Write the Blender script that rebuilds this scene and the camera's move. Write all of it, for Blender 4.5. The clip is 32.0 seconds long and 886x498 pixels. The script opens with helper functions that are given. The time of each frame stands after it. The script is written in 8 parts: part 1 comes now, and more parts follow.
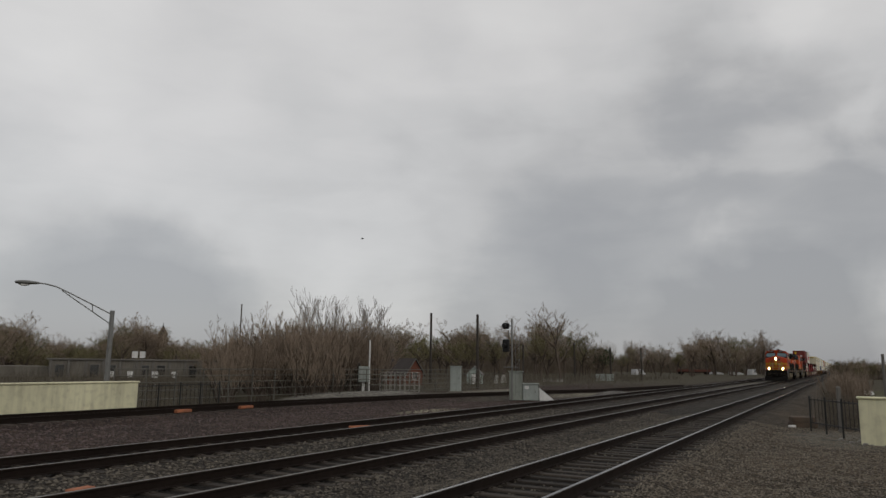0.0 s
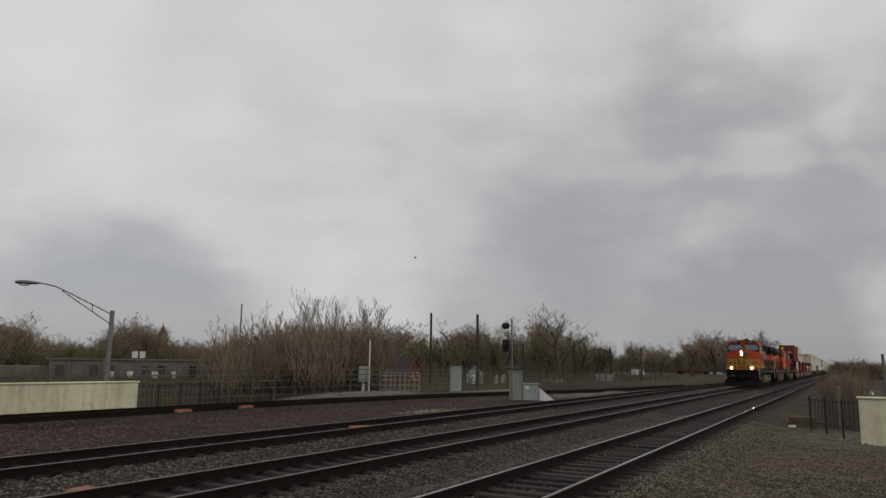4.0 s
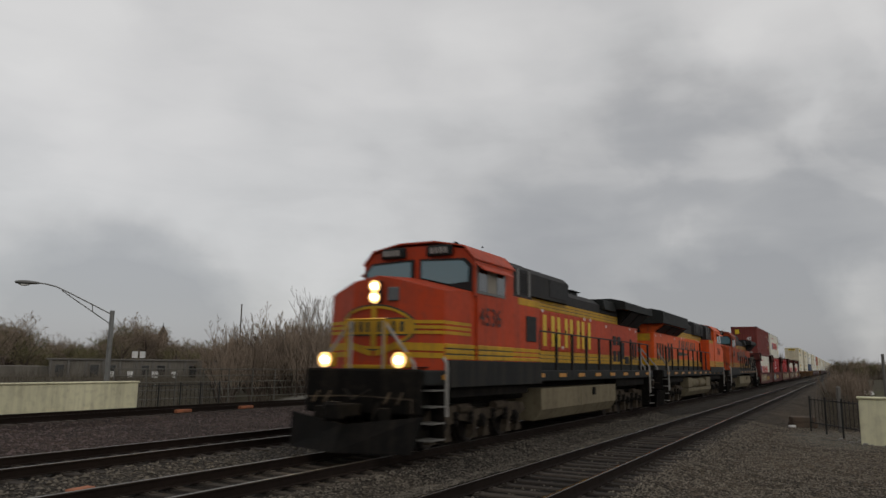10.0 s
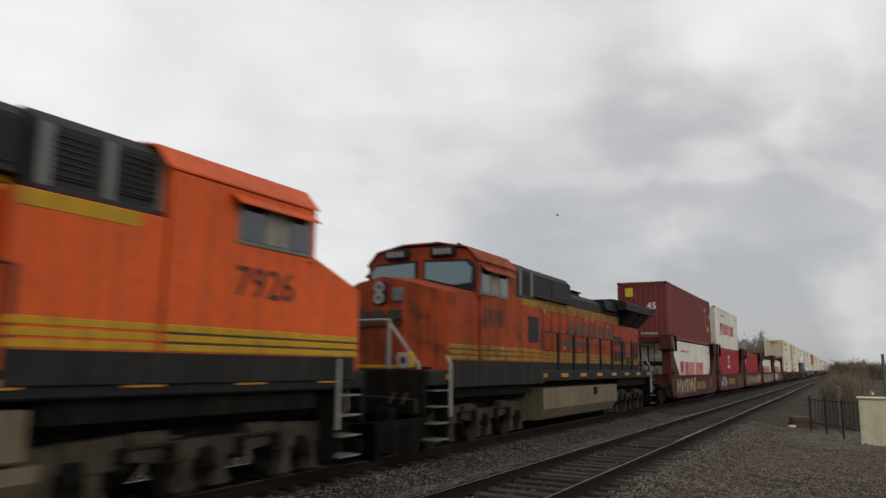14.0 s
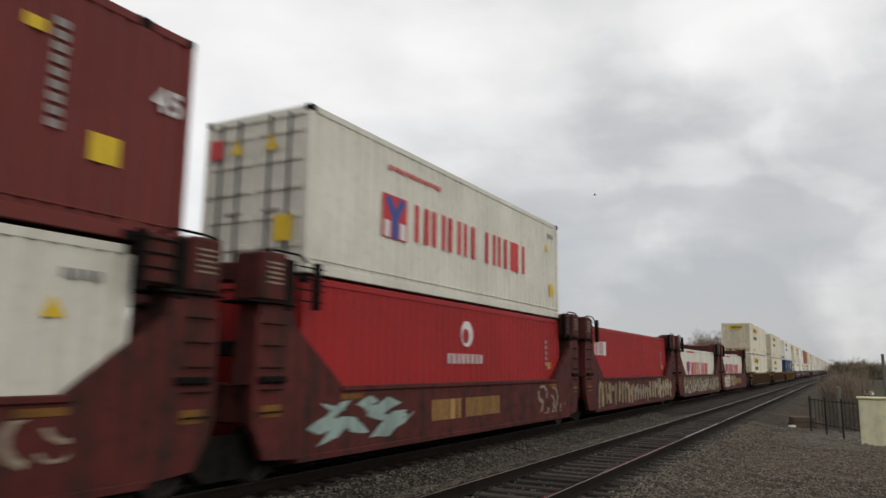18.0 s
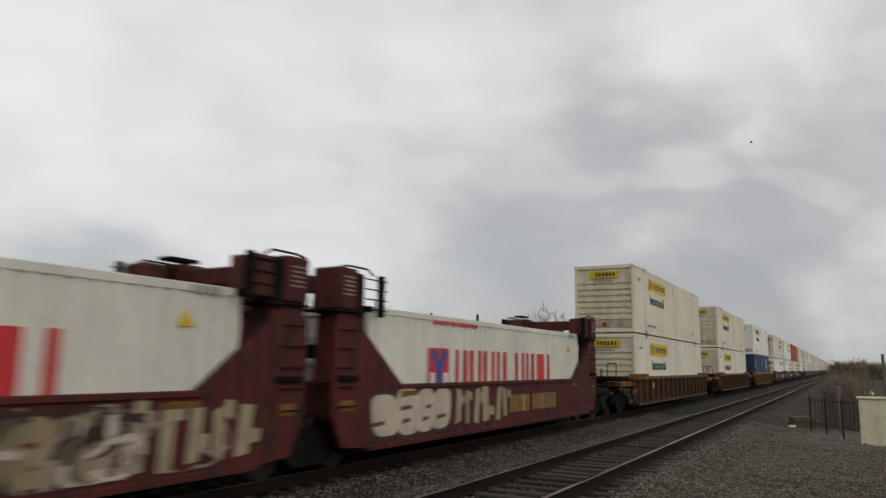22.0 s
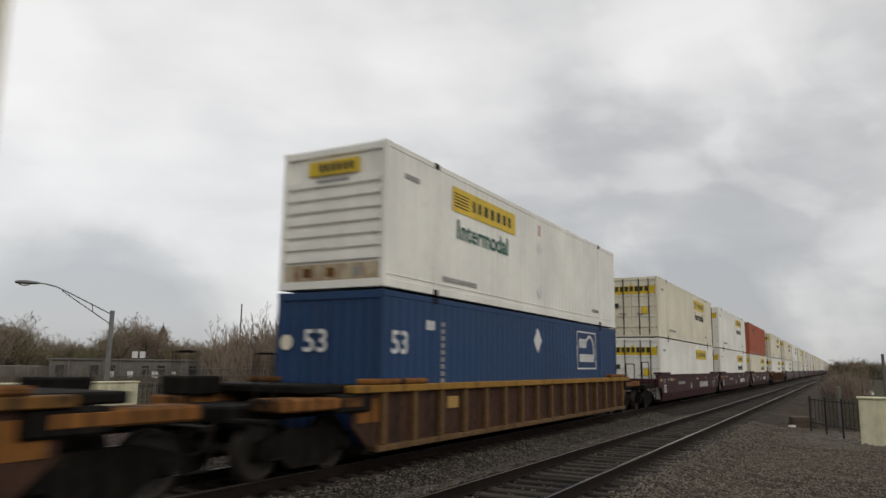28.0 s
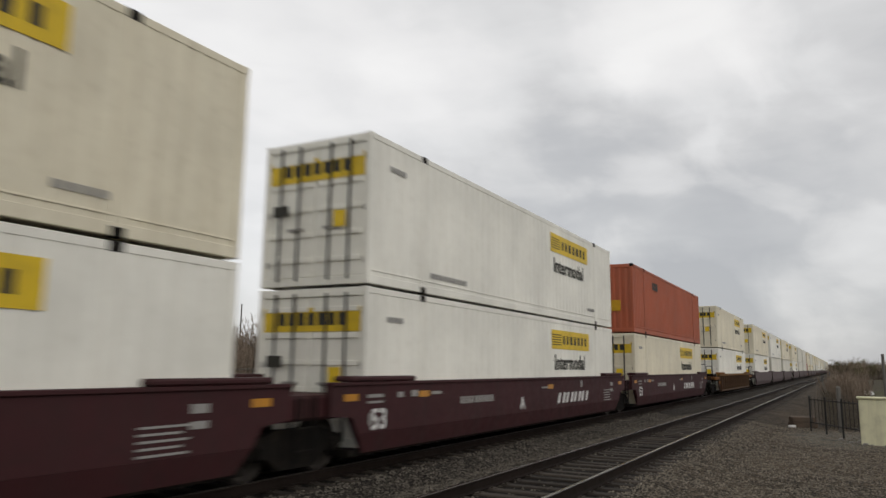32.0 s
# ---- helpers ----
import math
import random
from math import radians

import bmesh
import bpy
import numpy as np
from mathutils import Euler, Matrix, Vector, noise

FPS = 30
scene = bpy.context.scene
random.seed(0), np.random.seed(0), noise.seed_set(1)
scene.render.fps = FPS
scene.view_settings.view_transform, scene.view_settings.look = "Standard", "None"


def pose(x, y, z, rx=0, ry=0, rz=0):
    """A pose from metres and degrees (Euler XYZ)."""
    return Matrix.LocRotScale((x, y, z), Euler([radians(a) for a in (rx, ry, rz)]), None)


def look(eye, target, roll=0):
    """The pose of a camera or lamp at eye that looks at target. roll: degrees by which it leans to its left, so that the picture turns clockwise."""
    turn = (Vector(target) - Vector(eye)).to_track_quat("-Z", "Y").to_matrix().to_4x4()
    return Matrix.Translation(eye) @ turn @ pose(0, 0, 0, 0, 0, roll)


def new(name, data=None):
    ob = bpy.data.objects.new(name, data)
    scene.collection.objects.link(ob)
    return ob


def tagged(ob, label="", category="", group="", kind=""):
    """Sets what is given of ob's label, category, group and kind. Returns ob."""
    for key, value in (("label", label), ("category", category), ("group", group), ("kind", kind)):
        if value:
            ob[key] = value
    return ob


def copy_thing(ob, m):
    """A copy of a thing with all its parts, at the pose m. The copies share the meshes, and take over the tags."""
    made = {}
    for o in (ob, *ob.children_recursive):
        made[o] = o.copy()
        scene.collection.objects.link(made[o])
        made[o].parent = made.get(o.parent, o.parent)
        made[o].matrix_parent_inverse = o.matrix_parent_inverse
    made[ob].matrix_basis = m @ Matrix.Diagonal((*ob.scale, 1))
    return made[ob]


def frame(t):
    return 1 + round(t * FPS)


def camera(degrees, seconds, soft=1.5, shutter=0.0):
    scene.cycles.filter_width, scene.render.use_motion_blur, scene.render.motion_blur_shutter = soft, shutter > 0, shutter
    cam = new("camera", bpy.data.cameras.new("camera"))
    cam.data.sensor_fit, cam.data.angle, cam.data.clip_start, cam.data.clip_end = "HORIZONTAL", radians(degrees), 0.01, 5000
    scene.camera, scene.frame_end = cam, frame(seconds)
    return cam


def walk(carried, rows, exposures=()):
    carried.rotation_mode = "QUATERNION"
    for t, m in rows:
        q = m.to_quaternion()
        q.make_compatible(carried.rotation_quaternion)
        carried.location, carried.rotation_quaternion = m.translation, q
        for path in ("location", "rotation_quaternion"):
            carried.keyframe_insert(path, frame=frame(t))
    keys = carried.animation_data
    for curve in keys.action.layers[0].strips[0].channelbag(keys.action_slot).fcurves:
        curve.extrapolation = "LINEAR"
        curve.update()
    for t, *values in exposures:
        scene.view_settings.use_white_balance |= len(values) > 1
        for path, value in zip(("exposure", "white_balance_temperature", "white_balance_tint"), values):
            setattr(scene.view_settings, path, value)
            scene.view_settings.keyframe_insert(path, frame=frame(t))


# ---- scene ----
cam = camera(63.06, 32.0, soft=1.45, shutter=0.5)
EYE = pose(0, 0, 1.803, 99.16, -0.655, 28.63)
walk(cam, [(0.0, EYE), (32.0, EYE)],
     exposures=[(0, 0.0), (8.5, 0.0), (9.6, -0.02), (10.1, 0.0), (10.6, 0.19), (11.1, 0.34), (11.6, 0.41), (12.5, 0.42), (15.5, 0.41), (17.2, 0.55), (19.1, 0.5), (20, 0.33), (22, 0.28), (24.5, 0.31), (27, 0.37), (29, 0.42), (32, 0.46)])

# ---- plan: metres, rail tops at z = 0, tracks run along y ----
X_NEAR, X_TRAIN, X_THIRD = -4.527, -8.836, -13.227
GAUGE = 1.505
RNG = random.Random(7)


def travel(t):
    """How far along y the train's zero stands at t seconds."""
    u = (t - 16) / 16
    return -(178.33 * u - 0.019 * u ** 2 - 2.94 * u ** 3 + 0.62 * u ** 4 + 0.65 * u ** 5)


# ---- world and sun: overcast ----
world = bpy.data.worlds.new("world")
scene.world = world
world.use_nodes = True
wn, wl = world.node_tree.nodes, world.node_tree.links
sky = wn.new("ShaderNodeTexSky")
sky.sky_type, sky.sun_disc = "NISHITA", False
sky.sun_elevation, sky.sun_rotation = radians(29), radians(109)
grey = wn.new("ShaderNodeHueSaturation")
grey.inputs["Saturation"].default_value = 0.25
wl.new(sky.outputs[0], grey.inputs["Color"])
wl.new(grey.outputs[0], wn["Background"].inputs["Color"])
wn["Background"].inputs["Strength"].default_value = 0.12
sun = new("sun", bpy.data.lights.new("sun", "SUN"))
sun.data.energy, sun.data.angle, sun.data.color = 1.75, radians(30), (1.0, 0.94, 0.86)
sun.matrix_world = look((62, -21, 36), (0, 0, 0))


# ---- mesh and part helpers ----
class Geo:
    """A mesh under construction: vertices and faces."""

    def __init__(self):
        self.v, self.f = [], []

    def add(self, verts, faces):
        o = len(self.v)
        self.v.extend([tuple(p) for p in verts])
        self.f.extend([tuple(o + i for i in f) for f in faces])
        return self

    def box(self, x0, y0, z0, x1, y1, z1, ch=0.012):
        """A box with chamfered edges."""
        lo, hi = (min(x0, x1), min(y0, y1), min(z0, z1)), (max(x0, x1), max(y0, y1), max(z0, z1))
        ch = min(ch, 0.3 * min(hi[i] - lo[i] for i in range(3)))
        mid = [(lo[i] + hi[i]) / 2 for i in range(3)]
        vs, ix = [], {}
        for sx in (0, 1):
            for sy in (0, 1):
                for sz in (0, 1):
                    s = (sx, sy, sz)
                    for a in range(3):
                        p = []
                        for k in range(3):
                            e = hi[k] if s[k] else lo[k]
                            p.append(e if k == a else e + (-ch if s[k] else ch))
                        ix[s, a] = len(vs)
                        vs.append(p)
        fs = []
        for a in range(3):
            b, c = (a + 1) % 3, (a + 2) % 3
            for s in (0, 1):
                ring = []
                for (p, q) in ((0, 0), (1, 0), (1, 1), (0, 1)):
                    k = [0, 0, 0]
                    k[a], k[b], k[c] = s, p, q
                    ring.append(ix[tuple(k), a])
                fs.append(ring)
            for p in (0, 1):
                for q in (0, 1):
                    k0, k1 = [0, 0, 0], [0, 0, 0]
                    k0[b], k0[c], k1[b], k1[c], k1[a] = p, q, p, q, 1
                    fs.append([ix[tuple(k0), b], ix[tuple(k1), b], ix[tuple(k1), c], ix[tuple(k0), c]])
        for s in ((x, y, z) for x in (0, 1) for y in (0, 1) for z in (0, 1)):
            fs.append([ix[s, 0], ix[s, 1], ix[s, 2]])
        out = []
        for f in fs:
            a, b, c = (Vector(vs[i]) for i in f[:3])
            m = sum((Vector(vs[i]) for i in f), Vector()) / len(f)
            out.append(f if (b - a).cross(c - a).dot(m - Vector(mid)) > 0 else f[::-1])
        return self.add(vs, out)

    def prism(self, outline, axis, lo, hi):
        """An outline in the two axes other than axis, pushed from lo to hi along it."""
        n = len(outline)
        area = sum(outline[i][0] * outline[(i + 1) % n][1] - outline[(i + 1) % n][0] * outline[i][1] for i in range(n))
        if (area < 0) != (axis == "y"):
            outline = outline[::-1]

        def at(p, e):
            return {"x": (e, p[0], p[1]), "y": (p[0], e, p[1]), "z": (p[0], p[1], e)}[axis]
        vs = [at(p, lo) for p in outline] + [at(p, hi) for p in outline]
        fs = [[i, (i + 1) % n, n + (i + 1) % n, n + i] for i in range(n)]
        return self.add(vs, fs + [list(range(n))[::-1], list(range(n, 2 * n))])

    def cyl(self, p0, p1, r0, r1=None, n=10, caps=True):
        r1 = r0 if r1 is None else r1
        p0, p1 = Vector(p0), Vector(p1)
        d = (p1 - p0).normalized()
        a = d.orthogonal().normalized()
        b = d.cross(a)
        vs = []
        for p, r in ((p0, r0), (p1, r1)):
            for i in range(n):
                w = 2 * math.pi * i / n
                vs.append(p + a * (r * math.cos(w)) + b * (r * math.sin(w)))
        fs = [[i, (i + 1) % n, n + (i + 1) % n, n + i] for i in range(n)]
        return self.add(vs, fs + ([list(range(n))[::-1], list(range(n, 2 * n))] if caps else []))

    def lathe(self, p, axis, rings, n=20):
        """Rings (offset along axis, radius) turned about the axis through p."""
        d = Vector(axis).normalized()
        a = d.orthogonal().normalized()
        b = d.cross(a)
        vs, fs = [], []
        for off, r in rings:
            for i in range(n):
                w = 2 * math.pi * i / n
                vs.append(Vector(p) + d * off + a * (r * math.cos(w)) + b * (r * math.sin(w)))
        for k in range(len(rings) - 1):
            for i in range(n):
                j = (i + 1) % n
                fs.append([k * n + i, k * n + j, (k + 1) * n + j, (k + 1) * n + i])
        fs.append(list(range(n))[::-1])
        fs.append([(len(rings) - 1) * n + i for i in range(n)])
        return self.add(vs, fs)

    def tube(self, pts, r, n=6):
        for a, b in zip(pts, pts[1:]):
            self.cyl(a, b, r, r, n)
        return self

    def sheet(self, a, b, c, d):
        return self.add([a, b, c, d], [[0, 1, 2, 3]])


def mesh_of(name, geo, material, smooth=False):
    me = bpy.data.meshes.new(name)
    me.from_pydata(geo.v, [], geo.f)
    me.materials.append(material)
    if smooth:
        me.shade_smooth()
    me.update()
    return me


def part(name, geo, material, parent, label="", at=(0, 0, 0), smooth=False):
    """One mesh object under a thing or part; geo may be a ready mesh."""
    me = geo if isinstance(geo, bpy.types.Mesh) else mesh_of(name, geo, material, smooth)
    ob = new(name, me)
    ob.parent = parent
    ob.location = at
    if label:
        ob["label"] = label
    return ob


def thing(name, label, category, group="", kind="", at=None):
    ob = new(name)
    ob.empty_display_size = 0.3
    if at is not None:
        ob.matrix_basis = at
    return tagged(ob, label, category, group, kind)


def solid(name, geo, material, label, category, group="", kind="", smooth=False):
    """A thing that is one mesh."""
    return tagged(new(name, mesh_of(name, geo, material, smooth)), label, category, group, kind)


# ---- materials ----
def hexcol(r, g, b):
    return (r, g, b, 1.0)


def paint(name, colour, rough=0.5, metal=0.0, dirt=0.35, dirt_colour=(0.06, 0.05, 0.04), grain=6.0, streak=1.0, bump=0.12, vary=0.12, spec=0.4):
    """Weathered paint: broad fading, fine grain, and dirt that runs down in streaks."""
    m = bpy.data.materials.new(name)
    m.use_nodes = True
    nt = m.node_tree
    n, l = nt.nodes, nt.links
    bs = n["Principled BSDF"]
    tc = n.new("ShaderNodeTexCoord")
    big = n.new("ShaderNodeTexNoise")
    big.inputs["Scale"].default_value, big.inputs["Detail"].default_value = 0.55, 4
    fine = n.new("ShaderNodeTexNoise")
    fine.inputs["Scale"].default_value, fine.inputs["Detail"].default_value = grain, 6
    mp = n.new("ShaderNodeMapping")
    mp.inputs["Scale"].default_value = (3.0, 3.0, 0.35 if streak else 3.0)
    st = n.new("ShaderNodeTexNoise")
    st.inputs["Scale"].default_value, st.inputs["Detail"].default_value = 1.6, 5
    l.new(tc.outputs["Object"], big.inputs["Vector"])
    l.new(tc.outputs["Object"], fine.inputs["Vector"])
    l.new(tc.outputs["Object"], mp.inputs["Vector"])
    l.new(mp.outputs[0], st.inputs["Vector"])
    hs = n.new("ShaderNodeHueSaturation")
    hs.inputs["Color"].default_value = hexcol(*colour)
    mr = n.new("ShaderNodeMapRange")
    mr.inputs["From Min"].default_value, mr.inputs["From Max"].default_value = 0.3, 0.7
    mr.inputs["To Min"].default_value, mr.inputs["To Max"].default_value = 1 - vary, 1 + vary
    l.new(big.outputs["Fac"], mr.inputs["Value"])
    l.new(mr.outputs[0], hs.inputs["Value"])
    dr = n.new("ShaderNodeMapRange")
    dr.inputs["From Min"].default_value, dr.inputs["From Max"].default_value = 0.42, 0.75
    dr.inputs["To Max"].default_value = dirt
    l.new(st.outputs["Fac"], dr.inputs["Value"])
    dg = n.new("ShaderNodeMapRange")
    dg.inputs["From Min"].default_value, dg.inputs["From Max"].default_value = 0.5, 0.72
    dg.inputs["To Max"].default_value = dirt * 0.7
    l.new(fine.outputs["Fac"], dg.inputs["Value"])
    mx = n.new("ShaderNodeMath")
    mx.operation, mx.use_clamp = "ADD", True
    l.new(dr.outputs[0], mx.inputs[0])
    l.new(dg.outputs[0], mx.inputs[1])
    mix = n.new("ShaderNodeMixRGB")
    mix.inputs["Color2"].default_value = hexcol(*dirt_colour)
    l.new(mx.outputs[0], mix.inputs["Fac"])
    l.new(hs.outputs[0], mix.inputs["Color1"])
    l.new(mix.outputs[0], bs.inputs["Base Color"])
    rr = n.new("ShaderNodeMapRange")
    rr.inputs["To Min"].default_value, rr.inputs["To Max"].default_value = max(rough - 0.12, 0.03), min(rough + 0.2, 1)
    l.new(fine.outputs["Fac"], rr.inputs["Value"])
    l.new(rr.outputs[0], bs.inputs["Roughness"])
    bs.inputs["Metallic"].default_value = metal
    bs.inputs["Specular IOR Level"].default_value = spec
    if bump:
        bp = n.new("ShaderNodeBump")
        bp.inputs["Strength"].default_value, bp.inputs["Distance"].default_value = bump, 0.02
        l.new(fine.outputs["Fac"], bp.inputs["Height"])
        l.new(bp.outputs[0], bs.inputs["Normal"])
    return m


def glow(name, colour, strength):
    m = bpy.data.materials.new(name)
    m.use_nodes = True
    bs = m.node_tree.nodes["Principled BSDF"]
    bs.inputs["Base Color"].default_value = hexcol(*colour)
    bs.inputs["Emission Color"].default_value = hexcol(*colour)
    bs.inputs["Emission Strength"].default_value = strength
    return m


def glass(name, colour=(0.02, 0.03, 0.035), rough=0.06):
    m = bpy.data.materials.new(name)
    m.use_nodes = True
    bs = m.node_tree.nodes["Principled BSDF"]
    bs.inputs["Base Color"].default_value = hexcol(*colour)
    bs.inputs["Roughness"].default_value = rough
    bs.inputs["Specular IOR Level"].default_value = 0.8
    bs.inputs["Coat Weight"].default_value = 0.6
    return m


def gravel(name, tones, scale, bump=0.8, size=0.05):
    """Broken stone: cells of differing tone over broad stains."""
    m = bpy.data.materials.new(name)
    m.use_nodes = True
    nt = m.node_tree
    n, l = nt.nodes, nt.links
    bs = n["Principled BSDF"]
    tc = n.new("ShaderNodeTexCoord")
    vo = n.new("ShaderNodeTexVoronoi")
    vo.inputs["Scale"].default_value = scale
    vo2 = n.new("ShaderNodeTexVoronoi")
    vo2.inputs["Scale"].default_value = scale * 0.45
    no = n.new("ShaderNodeTexNoise")
    no.inputs["Scale"].default_value, no.inputs["Detail"].default_value = 0.35, 6
    n2 = n.new("ShaderNodeTexNoise")
    n2.inputs["Scale"].default_value, n2.inputs["Detail"].default_value = 2.3, 6
    for t in (vo, vo2, no, n2):
        l.new(tc.outputs["Object"], t.inputs["Vector"])
    sep = n.new("ShaderNodeSeparateColor")
    l.new(vo.outputs["Color"], sep.inputs[0])
    ramp = n.new("ShaderNodeValToRGB")
    ramp.color_ramp.elements[0].color = hexcol(*tones[0])
    ramp.color_ramp.elements[1].color = hexcol(*tones[-1])
    for i, c in enumerate(tones[1:-1]):
        e = ramp.color_ramp.elements.new((i + 1) / (len(tones) - 1))
        e.color = hexcol(*c)
    l.new(sep.outputs[0], ramp.inputs[0])
    hs = n.new("ShaderNodeHueSaturation")
    l.new(ramp.outputs[0], hs.inputs["Color"])
    add = n.new("ShaderNodeMath")
    add.operation = "ADD"
    l.new(no.outputs["Fac"], add.inputs[0])
    l.new(n2.outputs["Fac"], add.inputs[1])
    mr = n.new("ShaderNodeMapRange")
    mr.inputs["From Min"].default_value, mr.inputs["From Max"].default_value = 0.7, 1.3
    mr.inputs["To Min"].default_value, mr.inputs["To Max"].default_value = 0.6, 1.45
    l.new(add.outputs[0], mr.inputs["Value"])
    l.new(mr.outputs[0], hs.inputs["Value"])
    l.new(hs.outputs[0], bs.inputs["Base Color"])
    bs.inputs["Roughness"].default_value = 0.9
    bs.inputs["Specular IOR Level"].default_value = 0.2
    bp = n.new("ShaderNodeBump")
    bp.inputs["Strength"].default_value, bp.inputs["Distance"].default_value = bump, size
    dsum = n.new("ShaderNodeMath")
    dsum.operation = "ADD"
    l.new(vo.outputs["Distance"], dsum.inputs[0])
    l.new(vo2.outputs["Distance"], dsum.inputs[1])
    l.new(dsum.outputs[0], bp.inputs["Height"])
    l.new(bp.outputs[0], bs.inputs["Normal"])
    return m


def varied(name, a, b, rough=0.85):
    """A colour that differs from piece to piece and along each piece."""
    m = bpy.data.materials.new(name)
    m.use_nodes = True
    nt = m.node_tree
    n, l = nt.nodes, nt.links
    bs = n["Principled BSDF"]
    oi, ge = n.new("ShaderNodeObjectInfo"), n.new("ShaderNodeNewGeometry")
    no = n.new("ShaderNodeTexNoise")
    no.inputs["Scale"].default_value, no.inputs["Detail"].default_value = 5.0, 6
    tc = n.new("ShaderNodeTexCoord")
    l.new(tc.outputs["Object"], no.inputs["Vector"])
    s1 = n.new("ShaderNodeMath")
    s1.operation = "ADD"
    l.new(oi.outputs["Random"], s1.inputs[0])
    l.new(ge.outputs["Random Per Island"], s1.inputs[1])
    s2 = n.new("ShaderNodeMath")
    s2.operation = "ADD"
    l.new(s1.outputs[0], s2.inputs[0])
    l.new(no.outputs["Fac"], s2.inputs[1])
    mr = n.new("ShaderNodeMapRange")
    mr.inputs["From Min"].default_value, mr.inputs["From Max"].default_value = 0.5, 2.2
    l.new(s2.outputs[0], mr.inputs["Value"])
    mix = n.new("ShaderNodeMixRGB")
    mix.inputs["Color1"].default_value, mix.inputs["Color2"].default_value = hexcol(*a), hexcol(*b)
    l.new(mr.outputs[0], mix.inputs["Fac"])
    l.new(mix.outputs[0], bs.inputs["Base Color"])
    bs.inputs["Roughness"].default_value = rough
    bs.inputs["Specular IOR Level"].default_value = 0.25
    return m


M_RED = paint("faded_red_orange_paint", (0.468, 0.0522, 0.0126), 0.5, dirt=0.35, spec=0.2)
M_ORANGE = paint("orange_paint", (0.7168, 0.1064, 0.0179), 0.48, dirt=0.3, spec=0.2)
M_DIRTY = paint("grimy_orange_paint", (0.374, 0.0612, 0.0187), 0.6, dirt=0.8, dirt_colour=(0.07, 0.03, 0.017), grain=3.0, vary=0.28, spec=0.12)
M_DIRTYELLOW = paint("grimy_yellow_paint", (0.36, 0.175, 0.02), 0.6, dirt=0.75, dirt_colour=(0.06, 0.04, 0.02), spec=0.15)
M_YELLOW = paint("yellow_paint", (0.52, 0.29, 0.015), 0.5, dirt=0.35, spec=0.2)
M_BRIGHT = paint("bright_yellow_paint", (0.72, 0.49, 0.015), 0.45, dirt=0.2)
M_BLACK = paint("dark_green_black_paint", (0.0136, 0.0153, 0.0149), 0.6, dirt=0.4, dirt_colour=(0.034, 0.03, 0.025), spec=0.15)
M_GREENBLACK = paint("dark_green_lettering", (0.02, 0.03, 0.02), 0.5, dirt=0.2)
M_UNDER = paint("grimy_underframe", (0.006, 0.0054, 0.0048), 0.8, dirt=0.5, dirt_colour=(0.03, 0.024, 0.018), spec=0.1)
M_TRUCK = paint("dusty_truck_casting", (0.0666, 0.0522, 0.0378), 0.85, dirt=0.95, dirt_colour=(0.02, 0.016, 0.012), grain=4.0, bump=0.3, spec=0.1)
M_PLOW = paint("black_plow_steel", (0.0072, 0.0068, 0.0064), 0.75, dirt=0.5, dirt_colour=(0.024, 0.02, 0.016), spec=0.08)
M_SKIRT = paint("dark_grey_skirt_paint", (0.0168, 0.018, 0.018), 0.65, dirt=0.45, spec=0.12)
M_ROOFGREY = paint("weathered_dark_grey_roof", (0.038, 0.038, 0.039), 0.7, dirt=0.45, dirt_colour=(0.06, 0.052, 0.044), spec=0.12)
M_SHADE = paint("tan_window_shade", (0.3, 0.27, 0.22), 0.7)
M_TANK = paint("dusty_fuel_tank", (0.18, 0.1512, 0.0972), 0.75, dirt=0.45, dirt_colour=(0.07, 0.056, 0.038), spec=0.15)
M_SILVER = paint("worn_grey_handrail", (0.36, 0.34, 0.31), 0.5, metal=0.2, dirt=0.3)
M_STEEL = paint("dull_wheel_steel", (0.042, 0.0348, 0.0288), 0.6, metal=0.3, dirt=0.6, dirt_colour=(0.018, 0.014, 0.011))
M_GLASS = glass("cab_window_glass")
M_TEAL = glass("windshield_glass", (0.09, 0.18, 0.21), 0.08)
M_LAMP = glow("lit_headlight", (1.0, 0.78, 0.46), 220.0)
# glowing ring that imitates the warm bloom round the lit lamps
M_LAMPHALO = glow("lamp_halo_glow", (1.0, 0.6, 0.22), 1.9)
M_STEP = paint("worn_step_edge", (0.228, 0.2185, 0.1995), 0.6, metal=0.2, dirt=0.6)
M_NUMBER = paint("faded_dark_number_paint", (0.085, 0.03, 0.024), 0.6, dirt=0.3)
M_ROCK = paint("pale_broken_concrete", (0.28, 0.266, 0.238), 0.85, dirt=0.4, grain=5.0)
M_MAROON = paint("maroon_well_car_paint", (0.0475, 0.0144, 0.0158), 0.6, dirt=0.35, dirt_colour=(0.03, 0.022, 0.02), spec=0.2)
M_OXIDE = paint("oxide_red_well_car_paint", (0.098, 0.0225, 0.0195), 0.65, dirt=0.9, dirt_colour=(0.03, 0.02, 0.015), grain=3.5, vary=0.2, spec=0.15)
M_BROWN = paint("brown_rusted_well_car_paint", (0.07, 0.036, 0.024), 0.75, dirt=0.8, dirt_colour=(0.024, 0.017, 0.013), spec=0.1)
M_RIB = paint("dusty_brown_rib_paint", (0.1, 0.06, 0.0352), 0.75, dirt=0.75, dirt_colour=(0.035, 0.023, 0.016), spec=0.1)
M_PLATFORM = paint("grimy_orange_platform_paint", (0.2295, 0.0972, 0.027), 0.75, dirt=1.0, dirt_colour=(0.02, 0.014, 0.01), grain=3.0, spec=0.1)
